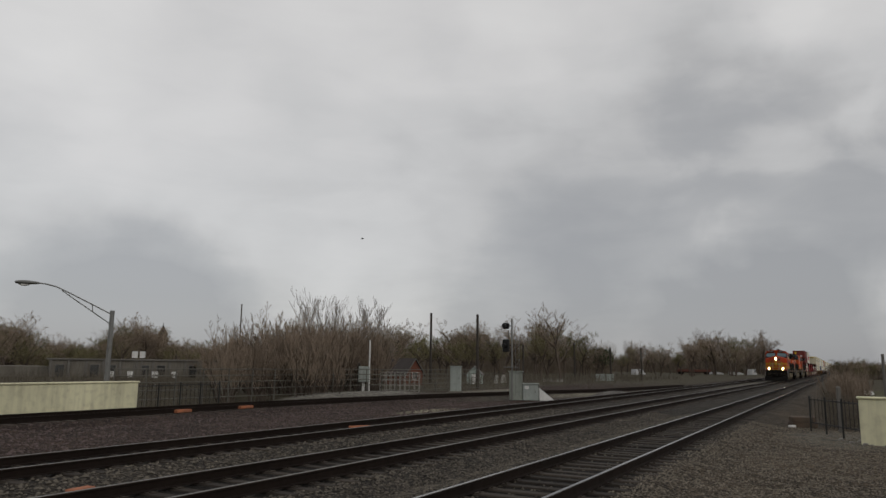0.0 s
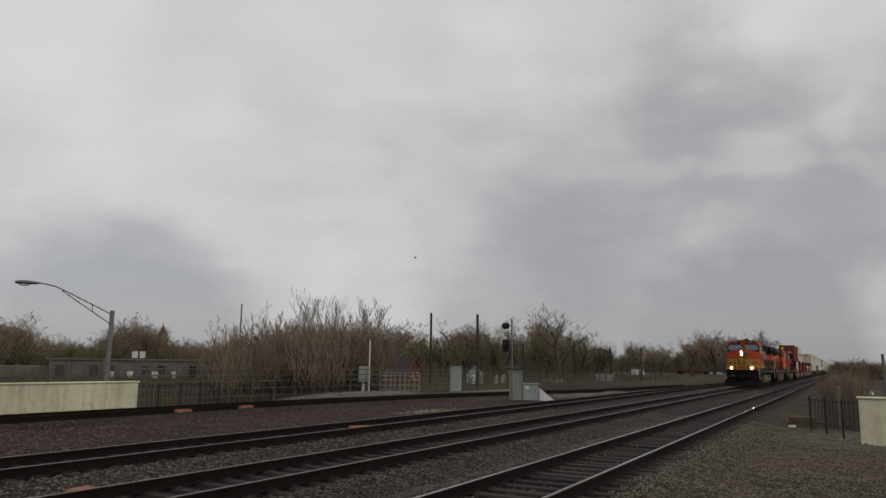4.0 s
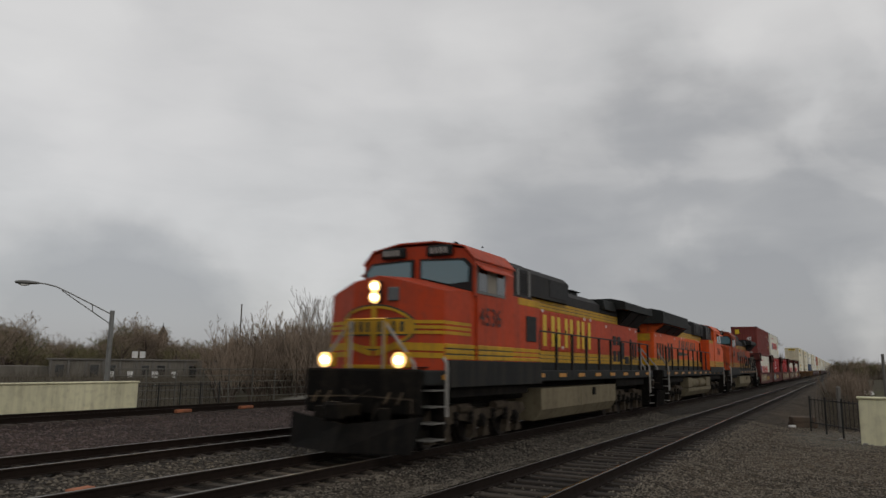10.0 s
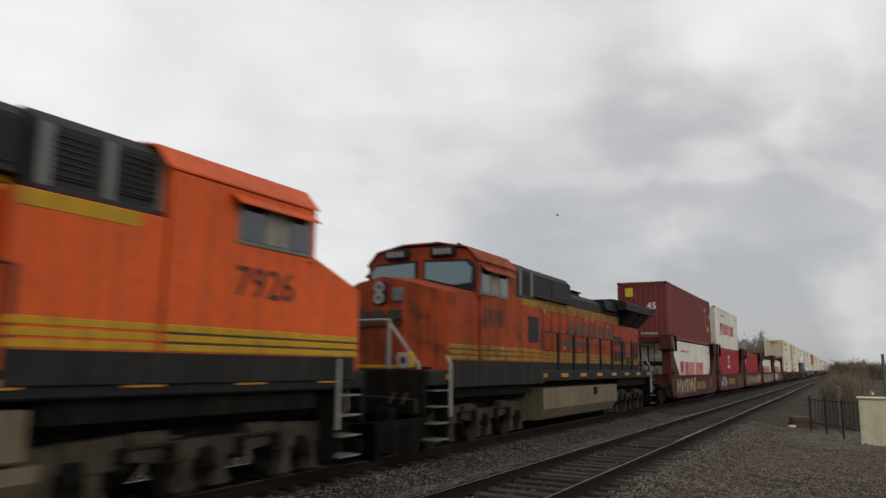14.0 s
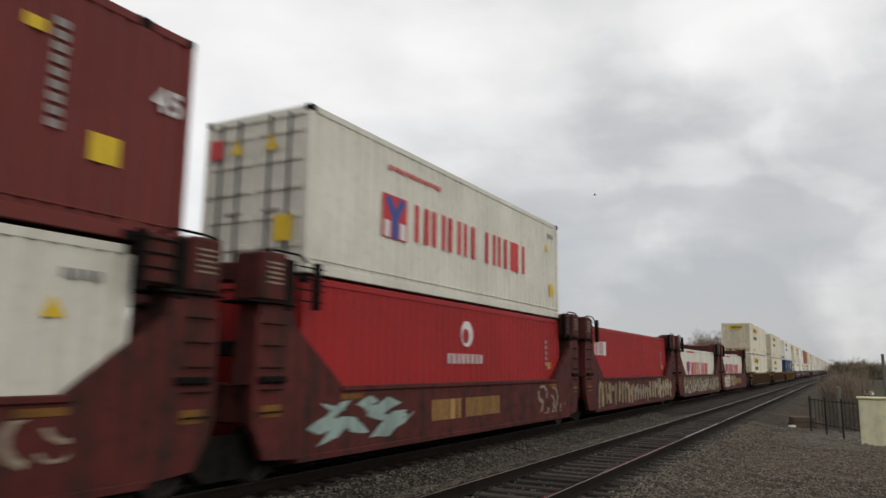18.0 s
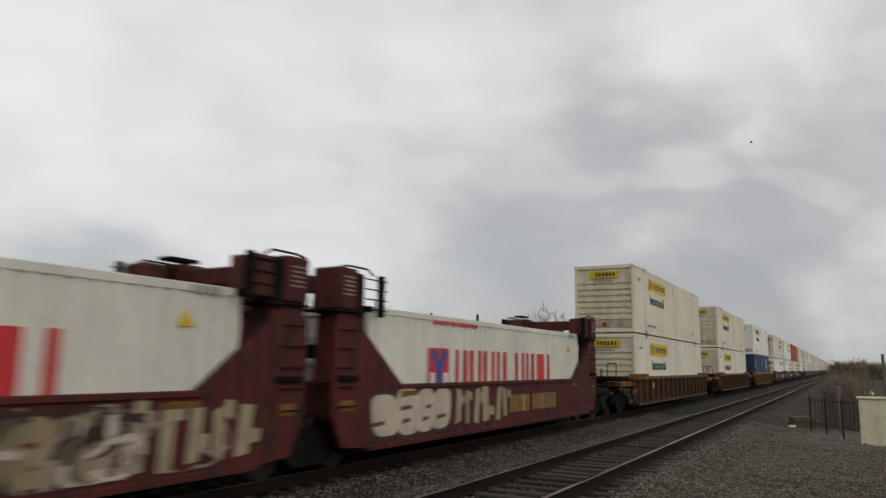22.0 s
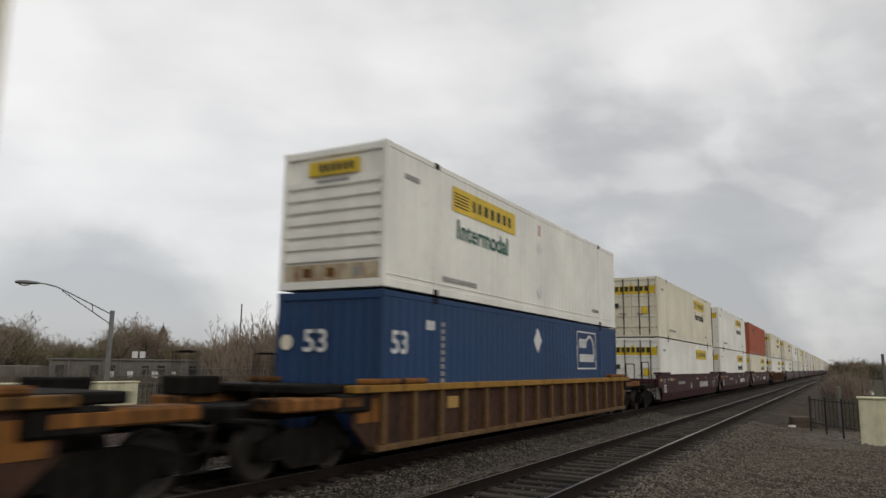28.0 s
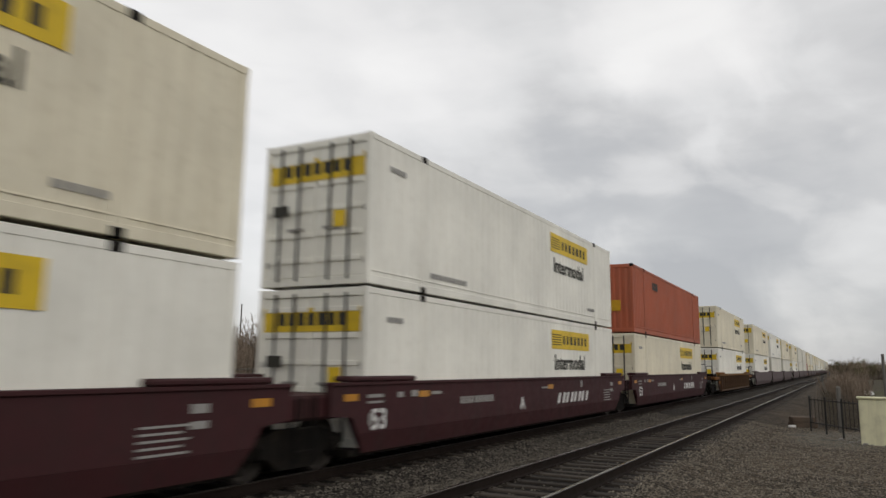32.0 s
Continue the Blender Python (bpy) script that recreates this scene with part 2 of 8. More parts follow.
M_RUSTY = paint("rust_stained_cream_paint", (0.5, 0.42, 0.29), 0.65, dirt=0.85, dirt_colour=(0.2, 0.1, 0.045), grain=3.0, spec=0.2)
M_CHORD = paint("worn_orange_chord_paint", (0.2, 0.098, 0.025), 0.65, dirt=0.95, dirt_colour=(0.045, 0.028, 0.018), grain=3.5, spec=0.12)
M_GREYCAR = paint("grey_maroon_well_car_paint", (0.085, 0.055, 0.055), 0.6, dirt=0.4)
M_CREAM = paint("cream_container_paint", (0.76, 0.7, 0.54), 0.5, dirt=0.2, dirt_colour=(0.36, 0.28, 0.17), bump=0.05)
M_IVORY = paint("ivory_container_paint", (0.78, 0.74, 0.6), 0.5, dirt=0.22, dirt_colour=(0.4, 0.31, 0.19), bump=0.05)
M_WHITE = paint("white_container_paint", (0.84, 0.82, 0.735), 0.45, dirt=0.13, dirt_colour=(0.45, 0.4, 0.31), bump=0.05)
M_GREYWHITE = paint("grey_white_container_paint", (0.7, 0.68, 0.59), 0.5, dirt=0.22, dirt_colour=(0.36, 0.3, 0.21), bump=0.05)
M_CRED = paint("red_container_paint", (0.344, 0.02, 0.0208), 0.5, dirt=0.18, spec=0.2)
M_CMAROON = paint("maroon_container_paint", (0.1776, 0.037, 0.0311), 0.55, dirt=0.22, spec=0.2)
M_CORANGE = paint("faded_orange_container_paint", (0.387, 0.09, 0.0378), 0.55, dirt=0.25, dirt_colour=(0.2, 0.12, 0.08))
M_BLUE = paint("blue_container_paint", (0.0131, 0.0459, 0.123), 0.5, dirt=0.15, spec=0.25)
M_LETRED = paint("red_lettering", (0.55, 0.03, 0.035), 0.5, dirt=0.1)
M_LETBLUE = paint("blue_lettering", (0.03, 0.08, 0.3), 0.5, dirt=0.1)
M_LETGREEN = paint("green_lettering", (0.02, 0.11, 0.07), 0.5, dirt=0.1)
M_LETWHITE = paint("white_lettering", (0.7, 0.69, 0.66), 0.5, dirt=0.15)
M_LETGREY = paint("grey_small_lettering", (0.3, 0.29, 0.27), 0.6, dirt=0.1)
M_LETBLACK = paint("black_lettering", (0.03, 0.028, 0.02), 0.6, dirt=0.1)
M_REFLECT = paint("amber_reflector", (0.5, 0.22, 0.02), 0.35, dirt=0.15)
M_STENCIL = paint("yellow_stencil", (0.42, 0.25, 0.07), 0.6, dirt=0.3)
M_GRAF1 = paint("tan_graffiti_paint", (0.375, 0.315, 0.195), 0.65, dirt=0.45, grain=2.5)
M_GRAF2 = paint("turquoise_graffiti_paint", (0.3, 0.4, 0.36), 0.6, dirt=0.4, grain=2.5)
M_GRAF3 = paint("pale_pink_graffiti_paint", (0.55, 0.46, 0.36), 0.6, dirt=0.3, grain=2.5)
M_GRAFDARK = paint("dark_brown_graffiti_outline", (0.035, 0.018, 0.014), 0.65, dirt=0.3)
M_GRAFRED = paint("dull_red_graffiti_paint", (0.16, 0.035, 0.025), 0.65, dirt=0.4)
M_GRAF5 = paint("ochre_tan_graffiti_paint", (0.3, 0.23, 0.12), 0.65, dirt=0.7, grain=2.5)
M_GRAF4 = paint("grey_brown_graffiti_paint", (0.3, 0.24, 0.17), 0.65, dirt=0.45, grain=2.5)

M_RAIL = paint("rusty_rail_side", (0.018, 0.0125, 0.01), 0.85, dirt=0.3, dirt_colour=(0.01, 0.008, 0.006), spec=0.1)
M_HEAD = paint("worn_rail_head", (0.105, 0.09, 0.075), 0.32, metal=0.8, dirt=0.3, bump=0.03)
M_TIE = varied("weathered_timber_tie", (0.0144, 0.0112, 0.0088), (0.07, 0.057, 0.045))
M_BALLAST = gravel("grey_ballast", [(0.03, 0.027, 0.025), (0.08, 0.073, 0.065), (0.12, 0.11, 0.1), (0.2, 0.19, 0.17)], 17.0)
M_STONE = varied("ballast_stone", (0.02, 0.0165, 0.013), (0.19, 0.165, 0.132))
M_WALL = paint("pale_green_yellow_parapet_paint", (0.6975, 0.6638, 0.45), 0.8, dirt=0.3, dirt_colour=(0.16, 0.14, 0.09), grain=4)
M_FENCE = paint("black_iron_fence", (0.013, 0.013, 0.013), 0.6, dirt=0.2)
M_BOXGREY = paint("pale_grey_cabinet_paint", (0.33, 0.36, 0.33), 0.5, dirt=0.2)
M_BOXTAN = paint("grey_tan_housing_paint", (0.27, 0.29, 0.25), 0.6, dirt=0.3)
M_GALV = paint("galvanised_pole", (0.2, 0.2, 0.19), 0.5, metal=0.3, dirt=0.3)
M_POLE = paint("dark_timber_pole", (0.05, 0.042, 0.035), 0.85, dirt=0.4)
M_POLEGREY = paint("grey_weathered_pole", (0.15, 0.14, 0.125), 0.85, dirt=0.3)
M_SIGBLACK = paint("black_signal_paint", (0.006, 0.006, 0.006), 0.6, dirt=0.1)
M_BRICK = paint("orange_brick_gable", (0.15, 0.05, 0.03), 0.8, dirt=0.3)
M_ROOF = paint("dark_shingle_roof", (0.045, 0.035, 0.032), 0.85, dirt=0.3)
M_WHITEPAINT = paint("white_painted_rails", (0.4, 0.384, 0.344), 0.6, dirt=0.4)
M_CONCRETE = paint("grey_concrete_building", (0.17, 0.155, 0.13), 0.85, dirt=0.4)
M_DARKWIN = glass("dark_window_glass", (0.02, 0.02, 0.02), 0.2)
M_BARK = varied("brown_grey_bark", (0.04, 0.03, 0.023), (0.105, 0.082, 0.064))
M_TWIG = varied("brown_grey_twigs", (0.1148, 0.085, 0.0629), (0.3, 0.235, 0.175))
M_PALETWIG = varied("pale_grey_brown_twigs", (0.14, 0.119, 0.099), (0.25, 0.215, 0.18))
M_BUD = varied("olive_budding_twigs", (0.085, 0.0765, 0.0382), (0.2, 0.178, 0.09))
M_FARTWIG = varied("far_brown_twigs", (0.085, 0.066, 0.048), (0.17, 0.136, 0.098))
M_BIRD = paint("dark_bird_feathers", (0.02, 0.018, 0.016), 0.8)
M_TURQ = paint("white_vehicle_paint", (0.6, 0.6, 0.6), 0.4, dirt=0.2)
M_RUSTCAR = paint("rust_red_wagon_paint", (0.13, 0.045, 0.03), 0.7, dirt=0.5)
M_TIMBER = paint("new_orange_timber_mat", (0.42, 0.15, 0.07), 0.8, dirt=0.4)
M_RAILING = paint("grey_pipe_railing", (0.119, 0.1116, 0.0942), 0.7, dirt=0.4)
M_SHED = paint("pale_green_shed_paint", (0.36, 0.42, 0.38), 0.7, dirt=0.3)
M_EVERGREEN = varied("dark_olive_foliage", (0.022, 0.026, 0.015), (0.06, 0.066, 0.034))
M_NEARHEAD = paint("bright_worn_rail_head", (0.088, 0.074, 0.06), 0.09, metal=0.85, dirt=0.3, bump=0.01)
M_RUSTEND = paint("rust_streaked_cream_end", (0.68, 0.62, 0.47), 0.6, dirt=0.3, dirt_colour=(0.24, 0.13, 0.06), grain=4.0, spec=0.2)
M_OCHRE = paint("ochre_chord_paint", (0.31, 0.165, 0.03), 0.6, dirt=0.55, dirt_colour=(0.1, 0.055, 0.025), grain=3.5, spec=0.15)
M_OCHRERIB = paint("ochre_brown_rib_paint", (0.155, 0.09, 0.04), 0.7, dirt=0.75, dirt_colour=(0.045, 0.028, 0.017), spec=0.12)
M_GRIT = varied("pale_brown_gravel_stone", (0.03, 0.025, 0.019), (0.25, 0.215, 0.168))
M_PURPLE = varied("purplish_ballast_stone", (0.026, 0.0185, 0.017), (0.175, 0.13, 0.12))
M_BRUSH = varied("grey_brown_brush_stalks", (0.04, 0.0336, 0.0248), (0.15, 0.128, 0.096))
M_CRATE = paint("brown_old_timber", (0.1, 0.07, 0.048), 0.85, dirt=0.5, grain=5.0)
M_BANK = gravel("dry_olive_grass", [(0.03, 0.03, 0.014), (0.07, 0.066, 0.03), (0.1, 0.09, 0.045)], 9.0)
M_FADED = paint("faded_pink_placard", (0.55, 0.33, 0.26), 0.6, dirt=0.2)


# ---- sky: a drifting overcast layer ----
CLOUD_SEED = 5.35
# soft swells and hollows in the overcast: direction, reach in degrees, lift
SWELLS = [((-0.175, 0.978, 0.111), 12, -0.031),
          ((-0.592, 0.636, 0.495), 18, 0.053),
          ((-0.791, 0.612, 0.014), 8, -0.129),
          ((0.049, 0.890, 0.453), 6, 0.117),
          ((-0.786, 0.468, 0.403), 6, 0.068),
          ((-0.090, 0.996, 0.024), 6, -0.104),
          ((-0.300, 0.851, 0.431), 6, 0.042),
          ((-0.442, 0.836, 0.325), 6, -0.037),
          ((-0.553, 0.825, 0.112), 6, 0.036),
          ((-0.370, 0.929, 0.022), 8, -0.042),
          ((-0.127, 0.933, 0.336), 6, -0.039),
          ((0.088, 0.963, 0.255), 6, -0.029),
          ((-0.299, 0.938, 0.174), 6, -0.037),
          ((-0.739, 0.627, 0.246), 6, 0.022),
          ((0.000, 0.994, 0.105), 6, -0.022),
          ((-0.422, 0.796, 0.435), 6, 0.021)]


def cloud_material():
    m = bpy.data.materials.new("overcast_cloud")
    m.use_nodes = True
    m.cycles.emission_sampling = "NONE"
    nt = m.node_tree
    n, l = nt.nodes, nt.links
    n.remove(n["Principled BSDF"])
    out = n["Material Output"]
    tc = n.new("ShaderNodeTexCoord")

    way = n.new("ShaderNodeVectorMath")
    way.operation = "NORMALIZE"
    l.new(tc.outputs["Object"], way.inputs[0])

    def noise_at(scale, detail, offset, rough=0.55, warp=0.0, tall=1.9):
        mp = n.new("ShaderNodeMapping")
        mp.inputs["Location"].default_value = offset
        mp.inputs["Scale"].default_value = (scale, scale, scale * tall)
        no = n.new("ShaderNodeTexNoise")
        no.inputs["Scale"].default_value, no.inputs["Detail"].default_value = 1.0, detail
        no.inputs["Roughness"].default_value, no.inputs["Distortion"].default_value = rough, warp
        l.new(way.outputs[0], mp.inputs["Vector"])
        l.new(mp.outputs[0], no.inputs["Vector"])
        return no.outputs["Fac"]

    def math_node(op, a, b):
        k = n.new("ShaderNodeMath")
        k.operation = op
        for i, v in enumerate((a, b)):
            if isinstance(v, float):
                k.inputs[i].default_value = v
            else:
                l.new(v, k.inputs[i])
        return k.outputs[0]
    broad = noise_at(1.9, 2, (CLOUD_SEED, 4.2, 0.7), warp=0.2, tall=1.4)
    lumps = noise_at(6.0, 5, (1.3, CLOUD_SEED, 2.4), rough=0.42, warp=0.15, tall=1.7)
    both = math_node("ADD", math_node("ADD", math_node("MULTIPLY", broad, 0.04), math_node("MULTIPLY", lumps, 0.19)), 0.385)
    wisps = noise_at(8.0, 6, (2.7, 0.8, CLOUD_SEED), rough=0.5, warp=0.4, tall=3.2)
    both = math_node("ADD", both, math_node("MULTIPLY", math_node("SUBTRACT", wisps, 0.5), 0.11))
    # heaped puffs with crisper rims, set on the right of the camera's view
    heaps = noise_at(8.0, 5, (CLOUD_SEED, 0.4, 6.1), rough=0.45, warp=0.3, tall=1.25)
    edge = n.new("ShaderNodeMapRange")
    edge.interpolation_type = "SMOOTHSTEP"
    edge.inputs["From Min"].default_value, edge.inputs["From Max"].default_value = 0.42, 0.6
    l.new(heaps, edge.inputs["Value"])
    side = n.new("ShaderNodeVectorMath")
    side.operation = "DOT_PRODUCT"
    l.new(way.outputs[0], side.inputs[0])
    side.inputs[1].default_value = (0.06, 0.97, 0.23)
    lit = n.new("ShaderNodeMapRange")
    lit.interpolation_type = "SMOOTHSTEP"
    lit.inputs["From Min"].default_value, lit.inputs["From Max"].default_value = math.cos(radians(24)), math.cos(radians(6))
    lit.inputs["To Max"].default_value = 0.065
    l.new(side.outputs["Value"], lit.inputs["Value"])
    both = math_node("ADD", both, math_node("MULTIPLY", edge.outputs[0], lit.outputs[0]))
    wave = n.new("ShaderNodeTexNoise")
    wave.inputs["Scale"].default_value, wave.inputs["Detail"].default_value = 7.0, 6
    l.new(way.outputs[0], wave.inputs["Vector"])
    bent = n.new("ShaderNodeVectorMath")
    bent.operation = "MULTIPLY_ADD"
    l.new(wave.outputs["Color"], bent.inputs[0])
    bent.inputs[1].default_value = (0.13, 0.13, 0.13)
    bent.inputs[2].default_value = (0, 0, 0)
    shifted = n.new("ShaderNodeVectorMath")
    l.new(way.outputs[0], shifted.inputs[0])
    l.new(bent.outputs[0], shifted.inputs[1])
    less = n.new("ShaderNodeVectorMath")
    less.operation = "SUBTRACT"
    l.new(shifted.outputs[0], less.inputs[0])
    less.inputs[1].default_value = (0.065, 0.065, 0.065)
    unit = n.new("ShaderNodeVectorMath")
    unit.operation = "NORMALIZE"
    l.new(less.outputs[0], unit.inputs[0])
    for direction, reach, lift in SWELLS:
        dot = n.new("ShaderNodeVectorMath")
        dot.operation = "DOT_PRODUCT"
        l.new(unit.outputs[0], dot.inputs[0])
        dot.inputs[1].default_value = direction
        mr = n.new("ShaderNodeMapRange")
        mr.interpolation_type = "SMOOTHSTEP"
        mr.inputs["From Min"].default_value, mr.inputs["From Max"].default_value = math.cos(radians(reach * 1.5)), 1.0
        mr.inputs["To Max"].default_value = lift * 1.5
        l.new(dot.outputs["Value"], mr.inputs["Value"])
        both = math_node("ADD", both, mr.outputs[0])
    # brighter upwards and towards -x to fit the view, duller at the horizon
    sep = n.new("ShaderNodeSeparateXYZ")
    l.new(way.outputs[0], sep.inputs[0])
    lean = math_node("ADD", math_node("MULTIPLY", math_node("MINIMUM", sep.outputs["Z"], 0.45), 0.26), math_node("MULTIPLY", sep.outputs["X"], -0.05))
    both = math_node("ADD", both, math_node("ADD", lean, -0.07))
    ramp = n.new("ShaderNodeValToRGB")
    els = ramp.color_ramp.elements
    els[0].position, els[0].color = 0.34, hexcol(0.285, 0.29, 0.305)
    els[1].position, els[1].color = 0.74, hexcol(0.72, 0.71, 0.7)
    for at_, c_ in ((0.44, (0.378, 0.38, 0.388)), (0.5, (0.475, 0.472, 0.472)), (0.57, (0.565, 0.562, 0.56)), (0.64, (0.642, 0.633, 0.628))):
        e = els.new(at_)
        e.color = hexcol(*c_)
    l.new(both, ramp.inputs[0])
    em = n.new("ShaderNodeEmission")
    l.new(ramp.outputs[0], em.inputs["Color"])
    em.inputs["Strength"].default_value = 1.0
    tr = n.new("ShaderNodeBsdfTransparent")
    mix = n.new("ShaderNodeMixShader")
    mix.inputs[0].default_value = 0.8
    l.new(tr.outputs[0], mix.inputs[1])
    l.new(em.outputs[0], mix.inputs[2])
    l.new(mix.outputs[0], out.inputs["Surface"])
    return m


def sky_layer():
    rings, seg, R0 = 26, 64, 4500.0
    vs, fs = [(0, 0, 1150)], []
    for i in range(1, rings + 1):
        r = R0 * i / rings
        z = 1150 * (1 - (r / R0) ** 1.3) - 12 * (i == rings)
        for k in range(seg):
            a = 2 * math.pi * k / seg
            vs.append((r * math.cos(a), r * math.sin(a), z))
    for k in range(seg):
        fs.append((0, 1 + (k + 1) % seg, 1 + k))
    for i in range(rings - 1):
        for k in range(seg):
            a, b = 1 + i * seg + k, 1 + i * seg + (k + 1) % seg
            fs.append((a, b, b + seg, a + seg))
    return solid("backdrop", Geo().add(vs, fs), cloud_material(), "low grey overcast cloud layer with brighter breaks", "sky", kind="structure", smooth=True)


clouds = sky_layer()


# ---- ground ----
def bed_height(x, y):
    """Height of the ground: ballast shoulders under the tracks, a flat yard, falling away beyond the far parapet."""
    z = -0.34
    for c in (X_NEAR, X_TRAIN, X_THIRD):
        d = abs(x - c)
        z = max(z, -0.208 if d < 1.4 else -0.205 - 0.135 * min(1, (d - 1.4) / 0.8))
    d = abs(x - far_track(y))
    z = max(z, -0.2 - 0.14 * min(1, max(0, d - 1.5) / 0.8))
    if x > -2.4:
        z -= 0.1 * min(1, (x + 2.4) / 2.4) + (0.0 if x < 1.2 else min(1.6, (x - 1.2) * 0.25 * min(1, max(0, (y - 28) / 6))))
    if x < -27.5:
        k = min(1, (-27.5 - x) / 9)
        street = max(0, 1 - abs(y - 12) / 26) if y < 38 else 0
        z -= k * 4.2 * street
    z += 0.3 * max(0, 1 - ((x + 29.5) / 2.6) ** 2 - ((y - 41.5) / 9) ** 2)
    k = 0.4 if min(abs(x - c) for c in (X_NEAR, X_TRAIN, X_THIRD)) < 1.5 else 1.0
    z += k * (0.03 * noise.noise((x * 0.9, y * 0.9, 0)) + 0.025 * noise.noise((x * 2.7, y * 2.7, 3)))
    return z


def far_track(y):
    """Centre line of the farthest track, which leans in towards the junction."""
    if y < 20:
        return -24.1
    return -24.1 + 0.0042 * (y - 20) ** 2 if y < 60 else -24.1 + 0.0042 * 1600 + 0.1 * (y - 60) if y < 85 else -14.9


def span(stops):
    out = []
    for (a, b, step) in stops:
        k = max(1, round((b - a) / step))
        out += [a + (b - a) * i / k for i in range(k)]
    return out + [stops[-1][1]]


def ground_sheet():
    xs = span([(-4800, -600, 1400), (-600, -120, 80), (-120, -40, 8), (-40, -28, 1.2), (-28, 2, 0.3), (2, 14, 1.0), (14, 120, 12), (120, 600, 80), (600, 4800, 1400)])
    ys = span([(-4800, -400, 1400), (-400, -40, 60), (-40, 4, 4), (4, 46, 0.45), (46, 90, 1.2), (90, 200, 8), (200, 800, 60), (800, 4800, 1000)])
    vs = [(x, y, bed_height(x, y)) for x in xs for y in ys]
    w = len(ys)
    fs = [(i * w + j, (i + 1) * w + j, (i + 1) * w + j + 1, i * w + j + 1) for i in range(len(xs) - 1) for j in range(w - 1)]
    m = ground_material()
    return solid("ground", Geo().add(vs, fs), m, "grey and purplish crushed stone ground with dry grass beyond", "ground", kind="structure", smooth=True)


def ground_material():
    """Ballast near the tracks, purplish stone in the middle, dry grass and earth farther out."""
    m = gravel("yard_ground", [(0.01, 0.0081, 0.0066), (0.028, 0.0232, 0.0184), (0.046, 0.0385, 0.0305), (0.096, 0.082, 0.065)], 22.0)
    nt = m.node_tree
    n, l = nt.nodes, nt.links
    bs = n["Principled BSDF"]
    base = bs.inputs["Base Color"].links[0].from_socket
    tc = next(k for k in n if k.bl_idname == "ShaderNodeTexCoord")
    sx = n.new("ShaderNodeSeparateXYZ")
    l.new(tc.outputs["Object"], sx.inputs[0])
    wob = n.new("ShaderNodeTexNoise")
    wob.inputs["Scale"].default_value, wob.inputs["Detail"].default_value = 0.5, 5
    l.new(tc.outputs["Object"], wob.inputs["Vector"])

    def ramp_between(lo, hi, sock, wobble):
        a = n.new("ShaderNodeMath")
        a.operation = "MULTIPLY_ADD"
        l.new(wob.outputs["Fac"], a.inputs[0])
        a.inputs[1].default_value = wobble
        l.new(sock, a.inputs[2])
        r = n.new("ShaderNodeMapRange")
        r.inputs["From Min"].default_value, r.inputs["From Max"].default_value = lo, hi
        l.new(a.outputs[0], r.inputs["Value"])
        return r.outputs[0]

    def blend(fac, low, high_colour, mode="MIX"):
        k = n.new("ShaderNodeMixRGB")
        k.blend_type = mode
        l.new(fac, k.inputs["Fac"])
        l.new(low, k.inputs["Color1"])
        k.inputs["Color2"].default_value = hexcol(*high_colour)
        return k.outputs[0]
    purple = ramp_between(-14.4, -15.6, sx.outputs["X"], 1.2)
    c = blend(purple, base, (1.0, 0.76, 0.72), "MULTIPLY")
    # bed colour darkened between the rails: oil stain, with shade between ties painted in
    for centre, half, dark in ((X_NEAR, 1.25, 0.2), (X_TRAIN, 1.3, 0.28), (X_THIRD, 1.2, 0.34)):
        dist = n.new("ShaderNodeMath")
        dist.operation = "SUBTRACT"
        l.new(sx.outputs["X"], dist.inputs[0])
        dist.inputs[1].default_value = centre
        ab = n.new("ShaderNodeMath")
        ab.operation = "ABSOLUTE"
        l.new(dist.outputs[0], ab.inputs[0])
        bed_dark = ramp_between(half + 0.55, half - 0.1, ab.outputs[0], 0.5)
        c = blend(bed_dark, c, (dark, dark * 0.95, dark * 0.9), "MULTIPLY")
    warm = ramp_between(-3.4, -1.0, sx.outputs["X"], 2.0)
    c = blend(warm, c, (1.6, 1.45, 1.22), "MULTIPLY")
    grass_n = n.new("ShaderNodeTexNoise")
    grass_n.inputs["Scale"].default_value, grass_n.inputs["Detail"].default_value = 1.3, 8
    l.new(tc.outputs["Object"], grass_n.inputs["Vector"])
    gr = n.new("ShaderNodeValToRGB")
    gr.color_ramp.elements[0].color, gr.color_ramp.elements[1].color = hexcol(0.032, 0.027, 0.018), hexcol(0.105, 0.089, 0.055)
    l.new(grass_n.outputs["Fac"], gr.inputs[0])
    far = ramp_between(-26.5, -29.5, sx.outputs["X"], 3.0)
    far2 = ramp_between(80, 110, sx.outputs["Y"], 10.0)
    right = ramp_between(2.0, 5.0, sx.outputs["X"], 2.0)
    off = ramp_between(-16, -18, sx.outputs["X"], 2.0)
    both = n.new("ShaderNodeMath")
    both.operation = "MULTIPLY"
    l.new(far2, both.inputs[0])
    l.new(off, both.inputs[1])
    mx = n.new("ShaderNodeMath")
    mx.operation = "MAXIMUM"
    l.new(far, mx.inputs[0])
    l.new(both.outputs[0], mx.inputs[1])
    mx2 = n.new("ShaderNodeMath")
    mx2.operation = "MAXIMUM"
    l.new(mx.outputs[0], mx2.inputs[0])
    l.new(right, mx2.inputs[1])
    k = n.new("ShaderNodeMixRGB")
    l.new(mx2.outputs[0], k.inputs["Fac"])
    l.new(c, k.inputs["Color1"])
    l.new(gr.outputs[0], k.inputs["Color2"])
    c = k.outputs[0]
    # pale gravel heap behind the far track, and bleached grass strips towards the junction
    speck = n.new("ShaderNodeTexNoise")
